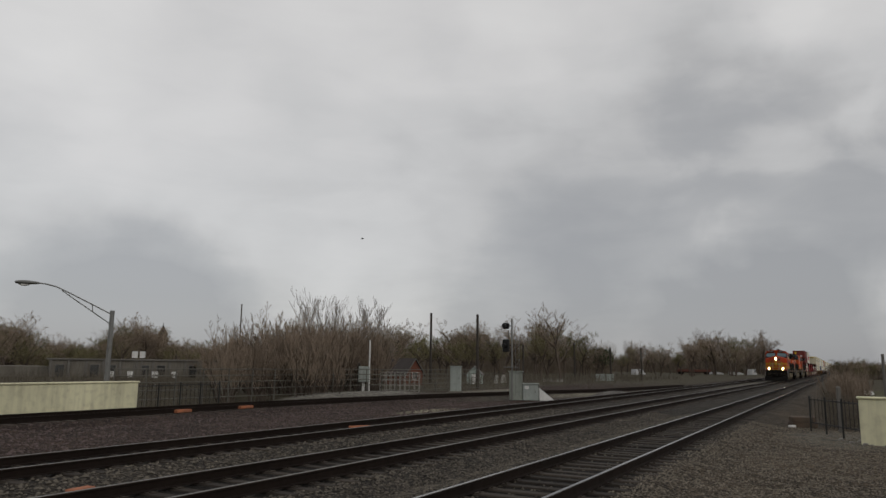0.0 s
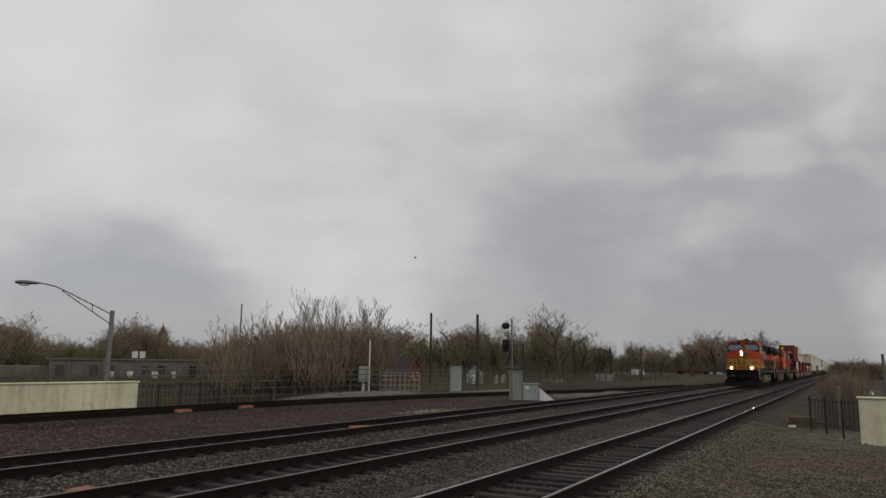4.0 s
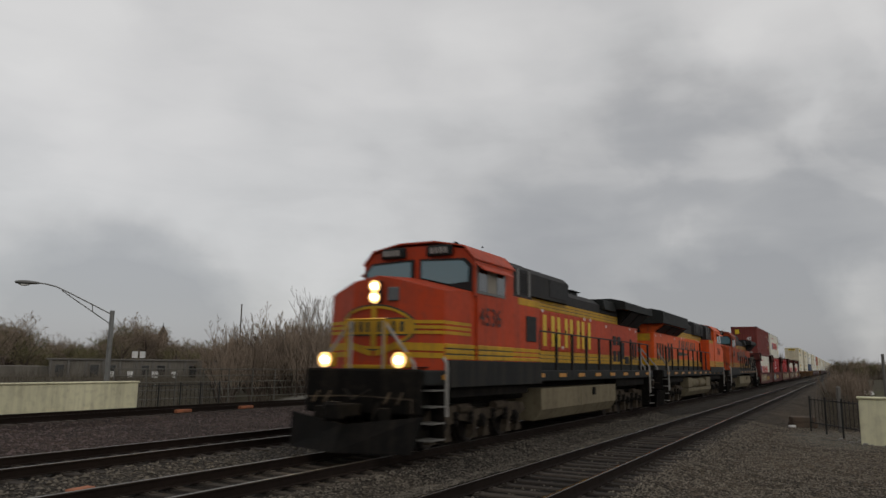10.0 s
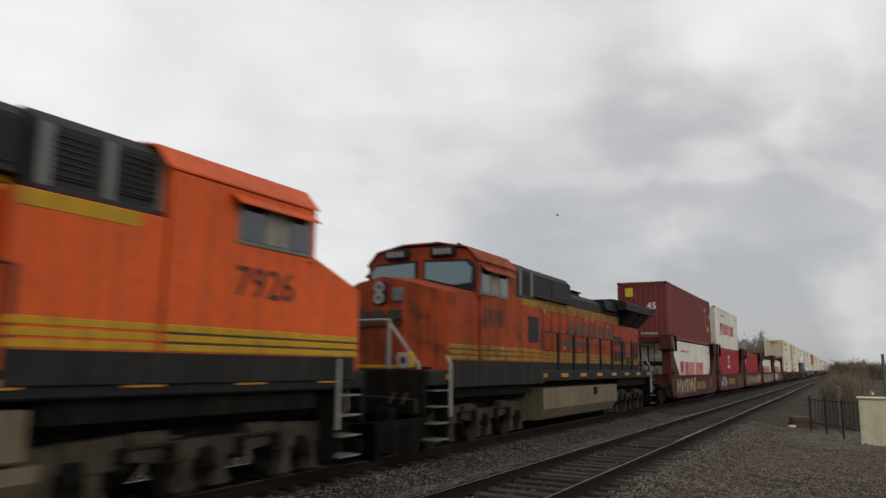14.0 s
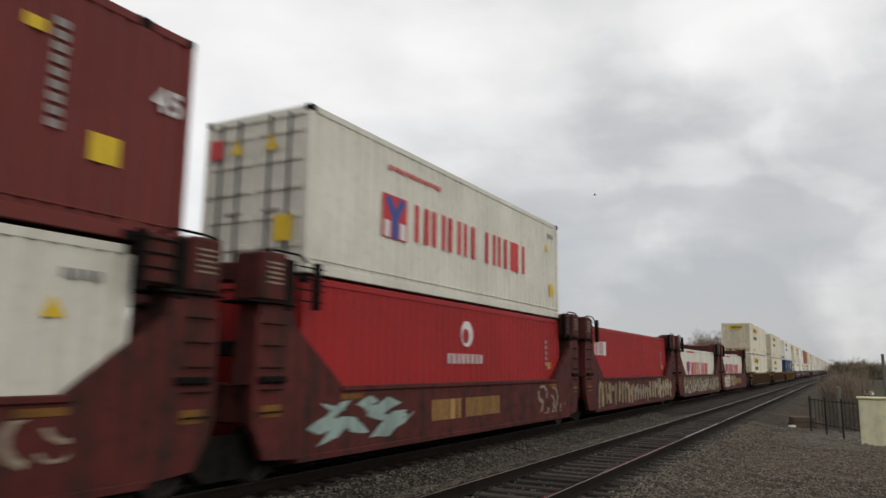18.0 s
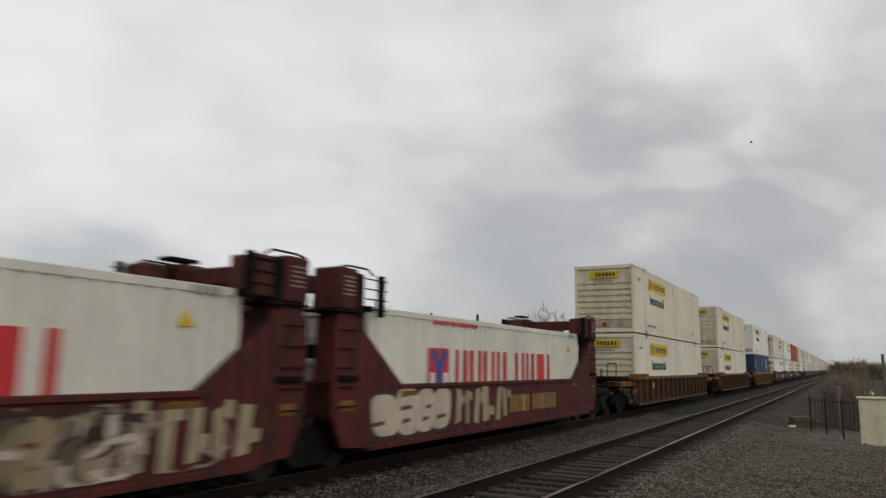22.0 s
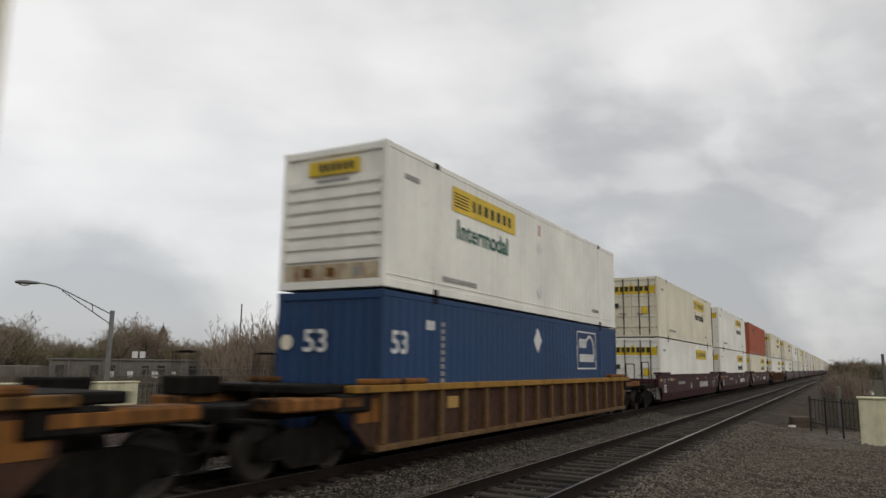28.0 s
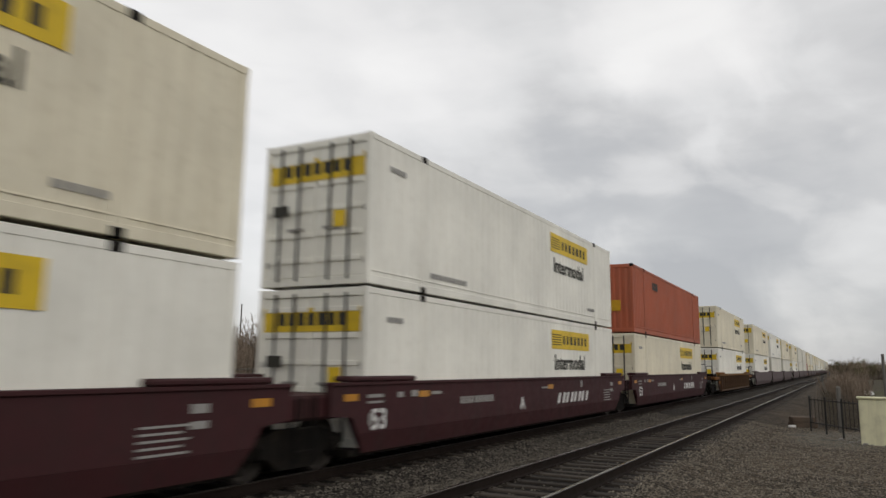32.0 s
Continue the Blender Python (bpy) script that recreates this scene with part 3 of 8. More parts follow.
    speck.inputs["Scale"].default_value, speck.inputs["Detail"].default_value = 3.5, 8
    l.new(tc.outputs["Object"], speck.inputs["Vector"])
    for (px, py), (rx, ry), low, high in (((-29.5, 41.5), (2.6, 9.0), (0.1, 0.093, 0.08), (0.33, 0.31, 0.265)), ((-17.4, 30.6), (0.75, 2.6), (0.14, 0.128, 0.085), (0.4, 0.37, 0.26)), ((-0.2, 27.5), (1.6, 3.2), (0.06, 0.055, 0.047), (0.22, 0.205, 0.17)), ((-18.3, 64.0), (2.6, 16.0), (0.09, 0.082, 0.06), (0.33, 0.305, 0.225)), ((-20.5, 48.0), (2.0, 9.0), (0.035, 0.03, 0.022), (0.11, 0.095, 0.07)), ((-27.0, 58.0), (1.8, 9.0), (0.085, 0.077, 0.06), (0.28, 0.255, 0.2)), ((-12.0, 105.0), (1.2, 30.0), (0.06, 0.054, 0.044), (0.18, 0.165, 0.135))):
        off_ = n.new("ShaderNodeVectorMath")
        off_.operation = "SUBTRACT"
        l.new(tc.outputs["Object"], off_.inputs[0])
        off_.inputs[1].default_value = (px, py, 0)
        sc = n.new("ShaderNodeVectorMath")
        sc.operation = "MULTIPLY"
        l.new(off_.outputs[0], sc.inputs[0])
        sc.inputs[1].default_value = (1 / rx, 1 / ry, 0)
        ln = n.new("ShaderNodeVectorMath")
        ln.operation = "LENGTH"
        l.new(sc.outputs[0], ln.inputs[0])
        pr = n.new("ShaderNodeValToRGB")
        pr.color_ramp.elements[0].position, pr.color_ramp.elements[1].position = 0.35, 0.68
        pr.color_ramp.elements[0].color, pr.color_ramp.elements[1].color = hexcol(*low), hexcol(*high)
        l.new(speck.outputs["Fac"], pr.inputs[0])
        pm = n.new("ShaderNodeMixRGB")
        l.new(ramp_between(1.55, 0.95, ln.outputs["Value"], 0.7), pm.inputs["Fac"])
        l.new(c, pm.inputs["Color1"])
        l.new(pr.outputs[0], pm.inputs["Color2"])
        c = pm.outputs[0]
    l.new(c, bs.inputs["Base Color"])
    return m


ground = ground_sheet()


def scattered_stones(name, zones, material, label, seed):
    """Loose ballast stones that stand proud of the beds and the yard."""
    rs = np.random.RandomState(seed)
    base = np.array([(1, 0, 0), (-1, 0, 0), (0, 1, 0), (0, -1, 0), (0, 0, 1), (0, 0, -0.6)], float)
    tri = [(0, 2, 4), (2, 1, 4), (1, 3, 4), (3, 0, 4), (2, 0, 5), (1, 2, 5), (3, 1, 5), (0, 3, 5)]
    vs, fs = [], []
    for x0, x1, y0, y1, count, size in zones:
        for i in range(count):
            x, y = rs.uniform(x0, x1), y0 + (y1 - y0) * rs.rand() ** 1.3
            k = size * rs.uniform(0.6, 1.7)
            if rs.rand() < 0.02:
                k *= 1.6
            p = base * (k * rs.uniform(0.6, 1.25, (6, 1))) * np.array([rs.uniform(0.7, 1.3), rs.uniform(0.7, 1.3), rs.uniform(0.5, 0.9)])
            a = rs.uniform(0, 6.28)
            c, s = math.cos(a), math.sin(a)
            o = len(vs)
            z = bed_height(x, y)
            vs.extend([(x + c * q[0] - s * q[1], y + s * q[0] + c * q[1], z + k * 0.2 + q[2]) for q in p])
            fs.extend([(o + a_, o + b_, o + c_) for a_, b_, c_ in tri])
    return solid(name, Geo().add(vs, fs), material, label, "gravel", kind="stuff")


# ---- tracks ----
RAIL_SIDE = [(-0.076, -0.172), (0.076, -0.172), (0.076, -0.16), (0.012, -0.145), (0.012, -0.045), (0.034, -0.034), (0.034, -0.006), (-0.034, -0.006), (-0.034, -0.034), (-0.012, -0.045), (-0.012, -0.145), (-0.076, -0.16)]
RAIL_TOP = [(-0.034, -0.006), (0.034, -0.006), (0.032, -0.001), (0.026, 0.002), (-0.026, 0.002), (-0.032, -0.001)]


def sweep(outline, line):
    """An outline (across, up) carried along points (x, y)."""
    g, n = Geo(), len(outline)
    vs = [(x + a, y, b) for (x, y) in line for a, b in outline]
    fs = []
    for k in range(len(line) - 1):
        for i in range(n):
            j = (i + 1) % n
            fs.append((k * n + i, (k + 1) * n + i, (k + 1) * n + j, k * n + j))
    fs.append(tuple(range(n)))
    fs.append(tuple((len(line) - 1) * n + i for i in reversed(range(n))))
    return g.add(vs, fs)


def tie_mesh(k):
    rr = random.Random(k)
    g = Geo().box(-1.3 + rr.uniform(-0.04, 0.04), -0.115, -0.36, 1.3 + rr.uniform(-0.04, 0.04), 0.115, -0.176 - rr.uniform(0, 0.012), ch=0.02)
    for s in (-1, 1):
        g.box(s * GAUGE / 2 - 0.17, -0.09, -0.18, s * GAUGE / 2 + 0.17, 0.09, -0.166, ch=0.004)
        for q in (-0.13, 0.13):
            g.box(s * GAUGE / 2 + q - 0.018, -0.05, -0.17, s * GAUGE / 2 + q + 0.018, -0.015, -0.145, ch=0.004)
    return mesh_of("tie", g, M_TIE)


TIES = [tie_mesh(k) for k in range(5)]


def straight_track(name, x, y0, y1, ties, label, head=None):
    t = thing(name, label, "railway track", "tracks", "structure", pose(x, 0, 0))
    for s in (-1, 1):
        line = [(s * GAUGE / 2, y0), (s * GAUGE / 2, y1)]
        r = part("rail", sweep(RAIL_SIDE, line), M_RAIL, t)
        part("rail_head", sweep(RAIL_TOP, line), head or M_HEAD, r, "worn shiny running surface")
    rr = random.Random(int(-x * 10))
    y = ties[0]
    while y < ties[1]:
        ob = part("tie", rr.choice(TIES), None, t, at=(rr.uniform(-0.03, 0.03), y + rr.uniform(-0.03, 0.03), rr.uniform(-0.012, 0.004)))
        ob.rotation_euler = (0, 0, radians(rr.uniform(-1.2, 1.2)))
        y += 0.53
    g = Geo()
    while y < y1 * 0.6:
        g.box(-1.3, y - 0.11, -0.36, 1.3, y + 0.11, -0.18, ch=0.01)
        y += 0.53
    tagged(part("far_tie_rows", g, M_TIE, t), kind="stuff")
    return t


near_track = straight_track("railway_track", X_NEAR, -60, 900, (-10, 110), "railway track with worn rails and weathered timber ties", M_NEARHEAD)
train_track = straight_track("railway_track", X_TRAIN, -90, 900, (-10, 60), "main railway track that the freight train runs on")
third_track = straight_track("railway_track", X_THIRD, -60, 900, (-10, 55), "dull railway track beside the main line")


def leaning_track():
    t = thing("railway_track", "rusty farthest railway track bending towards the junction", "railway track", "tracks", "structure")
    ys = [-40, 0, 10] + [20 + 2.5 * i for i in range(27)]
    for s in (-1, 1):
        line = [(far_track(y) + s * GAUGE / 2, y) for y in ys]
        r = part("rail", sweep(RAIL_SIDE, line), M_RAIL, t)
        part("rail_head", sweep(RAIL_TOP, line), M_RAIL, r)
    g = Geo()
    y = 8
    while y < 85:
        g.box(far_track(y) - 1.3, y - 0.11, -0.36, far_track(y) + 1.3, y + 0.11, -0.18, ch=0.01)
        y += 0.53
    tagged(part("tie_rows", g, M_TIE, t), kind="stuff")
    return t


leaning_track()


# ---- parapets and fences ----
def parapet(name, x0, y0, x1, y1, z0, z1, label):
    t = thing(name, label, "parapet wall", kind="structure")
    part("wall_panel", Geo().box(x0, y0, z0, x1, y1, z1 - 0.07, ch=0.02), M_WALL, t)
    part("coping", Geo().box(x0 - 0.05, y0 - 0.05, z1 - 0.066, x1 + 0.05, y1 + 0.05, z1, ch=0.02), M_WALL, t)
    return t


wall_far = parapet("wall_north", -26.7, -14, -26.3, 21.2, -0.6, 1.0, "pale yellow-green concrete bridge parapet with stains")
wall_near = parapet("wall_south", 0.36, 26.0, 7.5, 26.45, -0.6, 1.0, "pale yellow-green concrete parapet end beside the gravel")


def picket_fence(name, ends, z0, z1, pickets, posts, label):
    t = thing(name, label, "metal fence", "fences")
    (x0, y0), (x1, y1) = ends
    d = Vector((x1 - x0, y1 - y0, 0))
    a = math.atan2(d.y, d.x)
    t.matrix_basis = pose(x0, y0, 0, 0, 0, math.degrees(a))
    L = d.length
    for z in (z1 - 0.08, z0 + 0.16):
        part("rail", Geo().box(0, -0.02, z - 0.02, L, 0.02, z + 0.02, ch=0.004), M_FENCE, t)
    me = mesh_of("picket", Geo().box(-0.008, -0.008, z0 + 0.08, 0.008, 0.008, z1, ch=0.002), M_FENCE)
    for i in range(pickets):
        part("picket", me, None, t, at=(L * (i + 0.5) / pickets, 0, 0))
    mp = mesh_of("post", Geo().box(-0.026, -0.026, z0 - 0.32, 0.026, 0.026, z1 + 0.04, ch=0.006), M_FENCE)
    for i in range(posts + 1):
        part("post", mp, None, t, at=(L * i / posts, 0, 0))
    return t


picket_fence("picket_fence", ((-26.6, 21.3), (-27.3, 26.8)), -0.4, 0.85, 20, 4, "black iron picket fence continuing from the parapet")
picket_fence("picket_fence", ((0.4, 27.0), (-1.14, 30.0)), -0.24, 0.82, 13, 3, "black iron picket fence beside the gravel bank")


# ---- lineside equipment ----
def street_lamp():
    t = thing("street_lamp", "grey cobra-head street lamp with a long truss arm", "street lamp", at=pose(-28.84, 21.54, -3.6))
    part("pole", Geo().cyl((0, 0, 0), (0, 0, 7.68), 0.13, 0.1, 12), M_GALV, t)
    part("base", Geo().box(-0.25, -0.25, -0.3, 0.25, 0.25, 0.12, ch=0.03), M_GALV, t)
    # the arm reaches out over the street, square to the line of sight
    dx, dy = -0.556, -0.831
    top, low = 7.5, 7.05

    def at(d, z):
        return (dx * d, dy * d, z)
    up = [at(0, top), at(0.85, 7.92), at(1.7, 8.34), at(2.3, 8.62), at(2.75, 8.73), at(3.15, 8.75)]
    dn = [at(0, low), at(0.85, 7.62), at(1.7, 8.2), at(2.1, 8.48)]
    part("upper_arm", Geo().tube(up, 0.03), M_GALV, t)
    part("lower_arm", Geo().tube(dn, 0.025), M_GALV, t)
    part("strut", Geo().tube([at(0.85, 7.92), at(0.8, 7.6)], 0.018), M_GALV, t)
    a = math.atan2(dy, dx)
    head = part("lamp_head", Geo().lathe((0, 0, 0), (1, 0, 0), [(0, 0.05), (0.15, 0.11), (0.5, 0.17), (0.8, 0.16), (0.98, 0.07)], 12), M_GALV, t, "drooping oval luminaire", at=at(2.95, 8.75), smooth=True)
    head.rotation_euler, head.scale = (0, 0, a), (1, 1, 0.55)
    part("lens", Geo().lathe((0.62, 0, -0.17), (1, 0, 0), [(-0.2, 0.03), (-0.1, 0.1), (0.1, 0.1), (0.2, 0.03)], 10), M_LETWHITE, head)
    return t


street_lamp()


def signal_mast():
    t = thing("signal_mast", "slim signal mast with black colour-light heads above grey housings", "railway signal", at=pose(-18.15, 42.27, -0.3))
    part("mast", Geo().cyl((0, 0, 0), (0, 0, 5.05), 0.055, 0.05, 10), M_GALV, t)
    part("ladder", Geo().tube([(0.18, 0.14, 0.3), (0.18, 0.14, 3.9)], 0.015, 4).tube([(0.42, 0.14, 0.3), (0.42, 0.14, 3.9)], 0.015, 4), M_GALV, t)
    rung = mesh_of("rung", Geo().tube([(0.18, 0.14, 0), (0.42, 0.14, 0)], 0.012, 4), M_GALV)
    for i in range(12):
        part("rung", rung, None, t, at=(0, 0, 0.5 + i * 0.29))
    for z, h in ((4.62, 0.36), (3.38, 0.8)):
        hd = part("signal_head", Geo().box(-0.62, -0.1, z - h / 2, -0.2, 0.12, z + h / 2, ch=0.04), M_SIGBLACK, t)
        part("hood", Geo().cyl((-0.41, -0.1, z), (-0.41, -0.4, z), 0.11, 0.12, 12), M_SIGBLACK, hd)
        part("bracket", Geo().box(-0.22, -0.02, z - 0.03, 0.04, 0.03, z + 0.03), M_SIGBLACK, hd)
    part("platform", Geo().box(-0.5, -0.25, 2.02, 0.3, 0.25, 2.07), M_GALV, t)
    return t


signal_mast()


def relay_housing():
    t = thing("relay_housing", "grey metal relay housing and cabinet beside the signal", "equipment cabinet", at=pose(-18.05, 44.05, -0.35, 0, 0, 28))
    part("tall_cabinet", Geo().box(-0.95, -0.3, 0, -0.15, 0.3, 1.78, ch=0.03), M_BOXTAN, t)
    part("roof", Geo().box(-1.02, -0.37, 1.784, -0.08, 0.37, 1.85, ch=0.02), M_BOXTAN, t)
    low = part("low_cabinet", Geo().box(-0.14, -0.35, 0, 0.86, 0.35, 1.02, ch=0.03), M_BOXGREY, t)
    part("lid", Geo().box(-0.18, -0.42, 1.024, 0.91, 0.42, 1.08, ch=0.02), M_BOXGREY, low)
    part("plate", Geo().box(-0.02, -0.375, 0.72, 0.24, -0.354, 0.92), M_LETWHITE, low)
    part("latch", Geo().box(0.62, -0.4, 0.5, 0.68, -0.354, 0.62), M_GALV, low)
    part("cable_ramp", Geo().prism([(0.92, 0.0), (1.85, 0.0), (1.8, 0.1), (0.92, 0.8)], "y", -0.3, 0.3), M_LETWHITE, t, "pale sloping cable cover")
    return t


relay_housing()


def equipment_cabinet():
    t = thing("equipment_cabinet", "tall pale grey electrical cabinet with a flat roof", "equipment cabinet", at=pose(-27.15, 51.9, -0.3, 0, 0, 24))
    part("body", Geo().box(-0.42, -0.4, 0.1, 0.42, 0.4, 2.0, ch=0.02), M_BOXGREY, t)
    part("plinth", Geo().box(-0.56, -0.5, -0.1, 0.56, 0.5, 0.096, ch=0.02), M_CONCRETE, t)
    part("roof", Geo().box(-0.47, -0.46, 2.004, 0.47, 0.46, 2.08, ch=0.02), M_BOXGREY, t)
    part("door", Geo().box(-0.36, -0.422, 0.2, 0.36, -0.404, 1.9), M_BOXGREY, t)
    part("handle", Geo().box(0.24, -0.45, 1.0, 0.29, -0.424, 1.2), M_GALV, t)
    return t


equipment_cabinet()


def post_box():
    t = thing("junction_box", "pale grey metal junction box on a dark post", "junction box", at=pose(-31.9, 45.8, -0.4, 0, 0, 30))
    part("post", Geo().box(-0.42, -0.1, -0.1, -0.2, 0.12, 2.3, ch=0.02), M_POLE, t)
    part("stand", Geo().box(-0.06, -0.06, -0.1, 0.14, 0.08, 0.9, ch=0.01), M_LETWHITE, t)
    part("box", Geo().box(-0.32, -0.3, 0.9, 0.5, 0.1, 2.06, ch=0.03), M_BOXGREY, t)
    part("door", Geo().box(-0.25, -0.32, 1.0, 0.43, -0.304, 1.96), M_BOXGREY, t)
    return t


post_box()


def pole(x, y, z0, z1, r, material, label, name="utility_pole"):
    t = thing(name, label, "pole", "poles", at=pose(x, y, z0))
    part("shaft", Geo().cyl((0, 0, -0.3), (0, 0, z1 - z0), r * 1.25, r, 10), material, t)
    part("cap", Geo().cyl((0, 0, z1 - z0 + 0.003), (0, 0, z1 - z0 + 0.07), r * 1.15, r * 0.7, 10), material, t)
    return t


pole(-41.7, 73.4, -0.3, 7.75, 0.13, M_POLE, "dark weathered timber pole without wires")
pole(-30.3, 62.3, -0.3, 6.6, 0.12, M_POLE, "dark weathered timber pole beside the far track")
pole(-32.18, 47.05, -0.4, 3.6, 0.06, M_LETWHITE, "slim pale pole behind the junction box", "light_pole")
pole(-48.85, 50.14, -0.4, 7.2, 0.06, M_POLEGREY, "thin mast standing above the thicket", "mast")
for x, y, h in ((-36.0, 108, 5.4), (-33.2, 118, 5.0), (-30.6, 128, 5.2), (-39.5, 96, 4.8)):
    pole(x, y, -0.4, h, 0.13, M_POLE, "dark timber post before the woods")
pole(-0.19, 30.5, -0.6, 1.15, 0.075, M_POLEGREY, "grey timber post behind the iron fence", "post")
pole(1.9, 45.0, -1.5, 2.6, 0.07, M_POLEGREY, "thin grey post on the far bank", "post")


def cage_fence():
    """White tubular cattle-guard panels round the meter plot."""
    t = thing("cage_fence", "white tubular guard rails round a meter plot", "guard rails", at=pose(-31.0, 49.6, -0.35, 0, 0, 28))
    post = mesh_of("post", Geo().cyl((0, 0, -0.1), (0, 0, 1.5), 0.022, 0.022, 8), M_WHITEPAINT)
    bar = mesh_of("bar", Geo().cyl((-1.55, 0, 0), (1.55, 0, 0), 0.014, 0.014, 6), M_WHITEPAINT)
    for i in range(9):
        for y in (0, 1.4):
            part("post", post, None, t, at=(-1.55 + i * 0.3875, y, 0))
    for z in (0.15, 0.55, 0.95, 1.3, 1.57):
        for y in (0, 1.4):
            part("bar", bar, None, t, at=(0, y, z))
    return t


cage_fence()


def pipe_railing():
    """Long grey post-and-rail fence between the parapet and the street."""
    a, b = Vector((-31.6, 24.0, -0.6)), Vector((-29.0, 60.0, -0.5))
    t = thing("pipe_railing", "long weathered grey pipe railing behind the parapet", "railing", "fences")
    d = b - a
    L = d.length
    t.matrix_basis = pose(a.x, a.y, a.z, 0, 0, math.degrees(math.atan2(d.y, d.x)))
    post = mesh_of("post", Geo().cyl((0, 0, -0.4), (0, 0, 2.1), 0.035, 0.035, 7), M_RAILING)
    n = 20
    for i in range(n + 1):
        part("post", post, None, t, at=(L * i / n, 0, 0))
    rail = mesh_of("rail", Geo().cyl((0, 0, 0), (L, 0, 0), 0.026, 0.026, 6), M_RAILING)
    for z in (0.5, 0.95, 1.35, 1.7, 2.05):
        part("rail", rail, None, t, at=(0, 0, z))
    return t


pipe_railing()


def shed():
    ux, uy = azimuth(838)
    t = thing("garden_shed", "small pale green gabled shed beyond the tracks", "shed", at=pose(ux * 88, uy * 88, -0.4, 0, 0, 20))
    part("wall", Geo().prism([(-0.85, 0), (0.85, 0), (0.85, 1.25), (0, 2.1), (-0.85, 1.25)], "y", 0, 2.4), M_SHED, t)
    for s in (-1, 1):
        part("roof_slope", Geo().prism([(s * 1.0, 1.08), (s * 1.0, 1.16), (0, 2.2), (0, 2.1)], "y", -0.12, 2.52), M_POLEGREY, t)
    part("door", Geo().box(-0.3, -0.04, 0.0, 0.3, -0.004, 1.2), M_LETWHITE, t)
    for x, d, w in ((878, 92, 0.7), (890, 96, 0.9)):
        vx, vy = azimuth(x)
        solid("white_board", Geo().prism([(-w / 2, 0), (w / 2, 0), (w / 4, 1.1), (-w / 4, 1.1)], "y", -0.05, 0.05), M_WHITEPAINT, "white slanted marker board beyond the tracks", "board", "marker boards").matrix_basis = pose(vx * d, vy * d, -0.4, 0, 0, 25)
    vx, vy = azimuth(976)
    f = thing("low_fence", "low white slatted fence before the woods", "fence", "fences", at=pose(vx * 105, vy * 105, -0.5, 0, 0, 20))
    slat = mesh_of("slat", Geo().box(-0.06, -0.02, 0.05, 0.06, 0.02, 0.62), M_WHITEPAINT)
    for i in range(11):
        part("slat", slat, None, f, at=(-1.3 + i * 0.26, 0, 0))
    part("rail", Geo().box(-1.4, 0.022, 0.3, 1.4, 0.06, 0.4), M_WHITEPAINT, f)
    vx, vy = azimuth(1066)
    b = thing("equipment_cabinet", "wide pale grey lineside cabinet by the woods", "equipment cabinet", at=pose(vx * 120, vy * 120, -0.5, 0, 0, 15))
    part("body", Geo().box(-1.4, -0.5, 0, 1.4, 0.5, 1.15, ch=0.03), M_BOXGREY, b)
    part("lid", Geo().box(-1.46, -0.56, 1.154, 1.46, 0.56, 1.24, ch=0.02), M_BOXGREY, b)


def small_house():
    t = thing("brick_house", "small house with an orange brick gable and dark roof", "house", at=pose(-41.0, 68.7, -0.45, 0, 0, -28))
    part("wall", Geo().prism([(-1.05, 0), (1.05, 0), (1.05, 1.35), (0, 2.85), (-1.05, 1.35)], "x", -7.4, 0), M_BRICK, t)
    for s in (-1, 1):
        part("roof_slope", Geo().prism([(s * 1.3, 1.05), (s * 1.3, 1.15), (0, 3.0), (0, 2.88)], "x", -7.6, 0.2), M_ROOF, t)
    part("gable_trim", Geo().tube([(0.21, -1.3, 1.1), (0.21, 0, 2.95), (0.21, 1.3, 1.1)], 0.05, 4), M_POLEGREY, t)
    w = part("window", Geo().box(0.002, -0.3, 0.7, 0.05, 0.3, 1.5), M_LETWHITE, t)
    part("pane", Geo().box(0.052, -0.24, 0.76, 0.07, 0.24, 1.44), M_DARKWIN, w)
    return t


small_house()


def long_building():
    t = thing("industrial_building", "long low grey concrete building behind the parapet", "building", at=pose(-85.5, 68.4, -2.8, 0, 0, 51.4))
    part("wall", Geo().box(-10.8, 0, 0, 10.8, 12, 4.75, ch=0.05), M_CONCRETE, t)
    part("roof", Geo().box(-11.1, -0.3, 4.754, 11.1, 12.3, 4.98, ch=0.04), M_POLEGREY, t)
    part("annex", Geo().box(-24, 2, 0, -10.82, 12, 3.9, ch=0.05), M_CONCRETE, t, "lower grey annex")
    pl = mesh_of("pier", Geo().box(-0.18, -0.22, 0, 0.18, -0.002, 4.72, ch=0.03), M_POLEGREY)
    wf = mesh_of("window", Geo().box(-0.6, -0.12, 2.4, 0.6, -0.002, 4.2, ch=0.02), M_POLEGREY)
    wp = mesh_of("pane", Geo().box(-0.5, -0.15, 2.5, 0.5, -0.122, 4.1, ch=0.01), M_DARKWIN)
    for i in range(11):
        part("pier", pl, None, t, at=(-10.5 + i * 2.1, 0, 0))
        if i < 10 and i % 3 != 1:
            w = part("window", wf, None, t, at=(-9.45 + i * 2.1, 0, 0))
            part("pane", wp, None, w)
    for i in (3.3, 4.4, 5.9, 7.1):
        part("door", Geo().box(-10 + i * 2.1 - 0.4, -0.3, 0.6, -10 + i * 2.1 + 0.4, -0.16, 3.3, ch=0.03), M_LETWHITE, t, "pale loading door")
    return t


long_building()


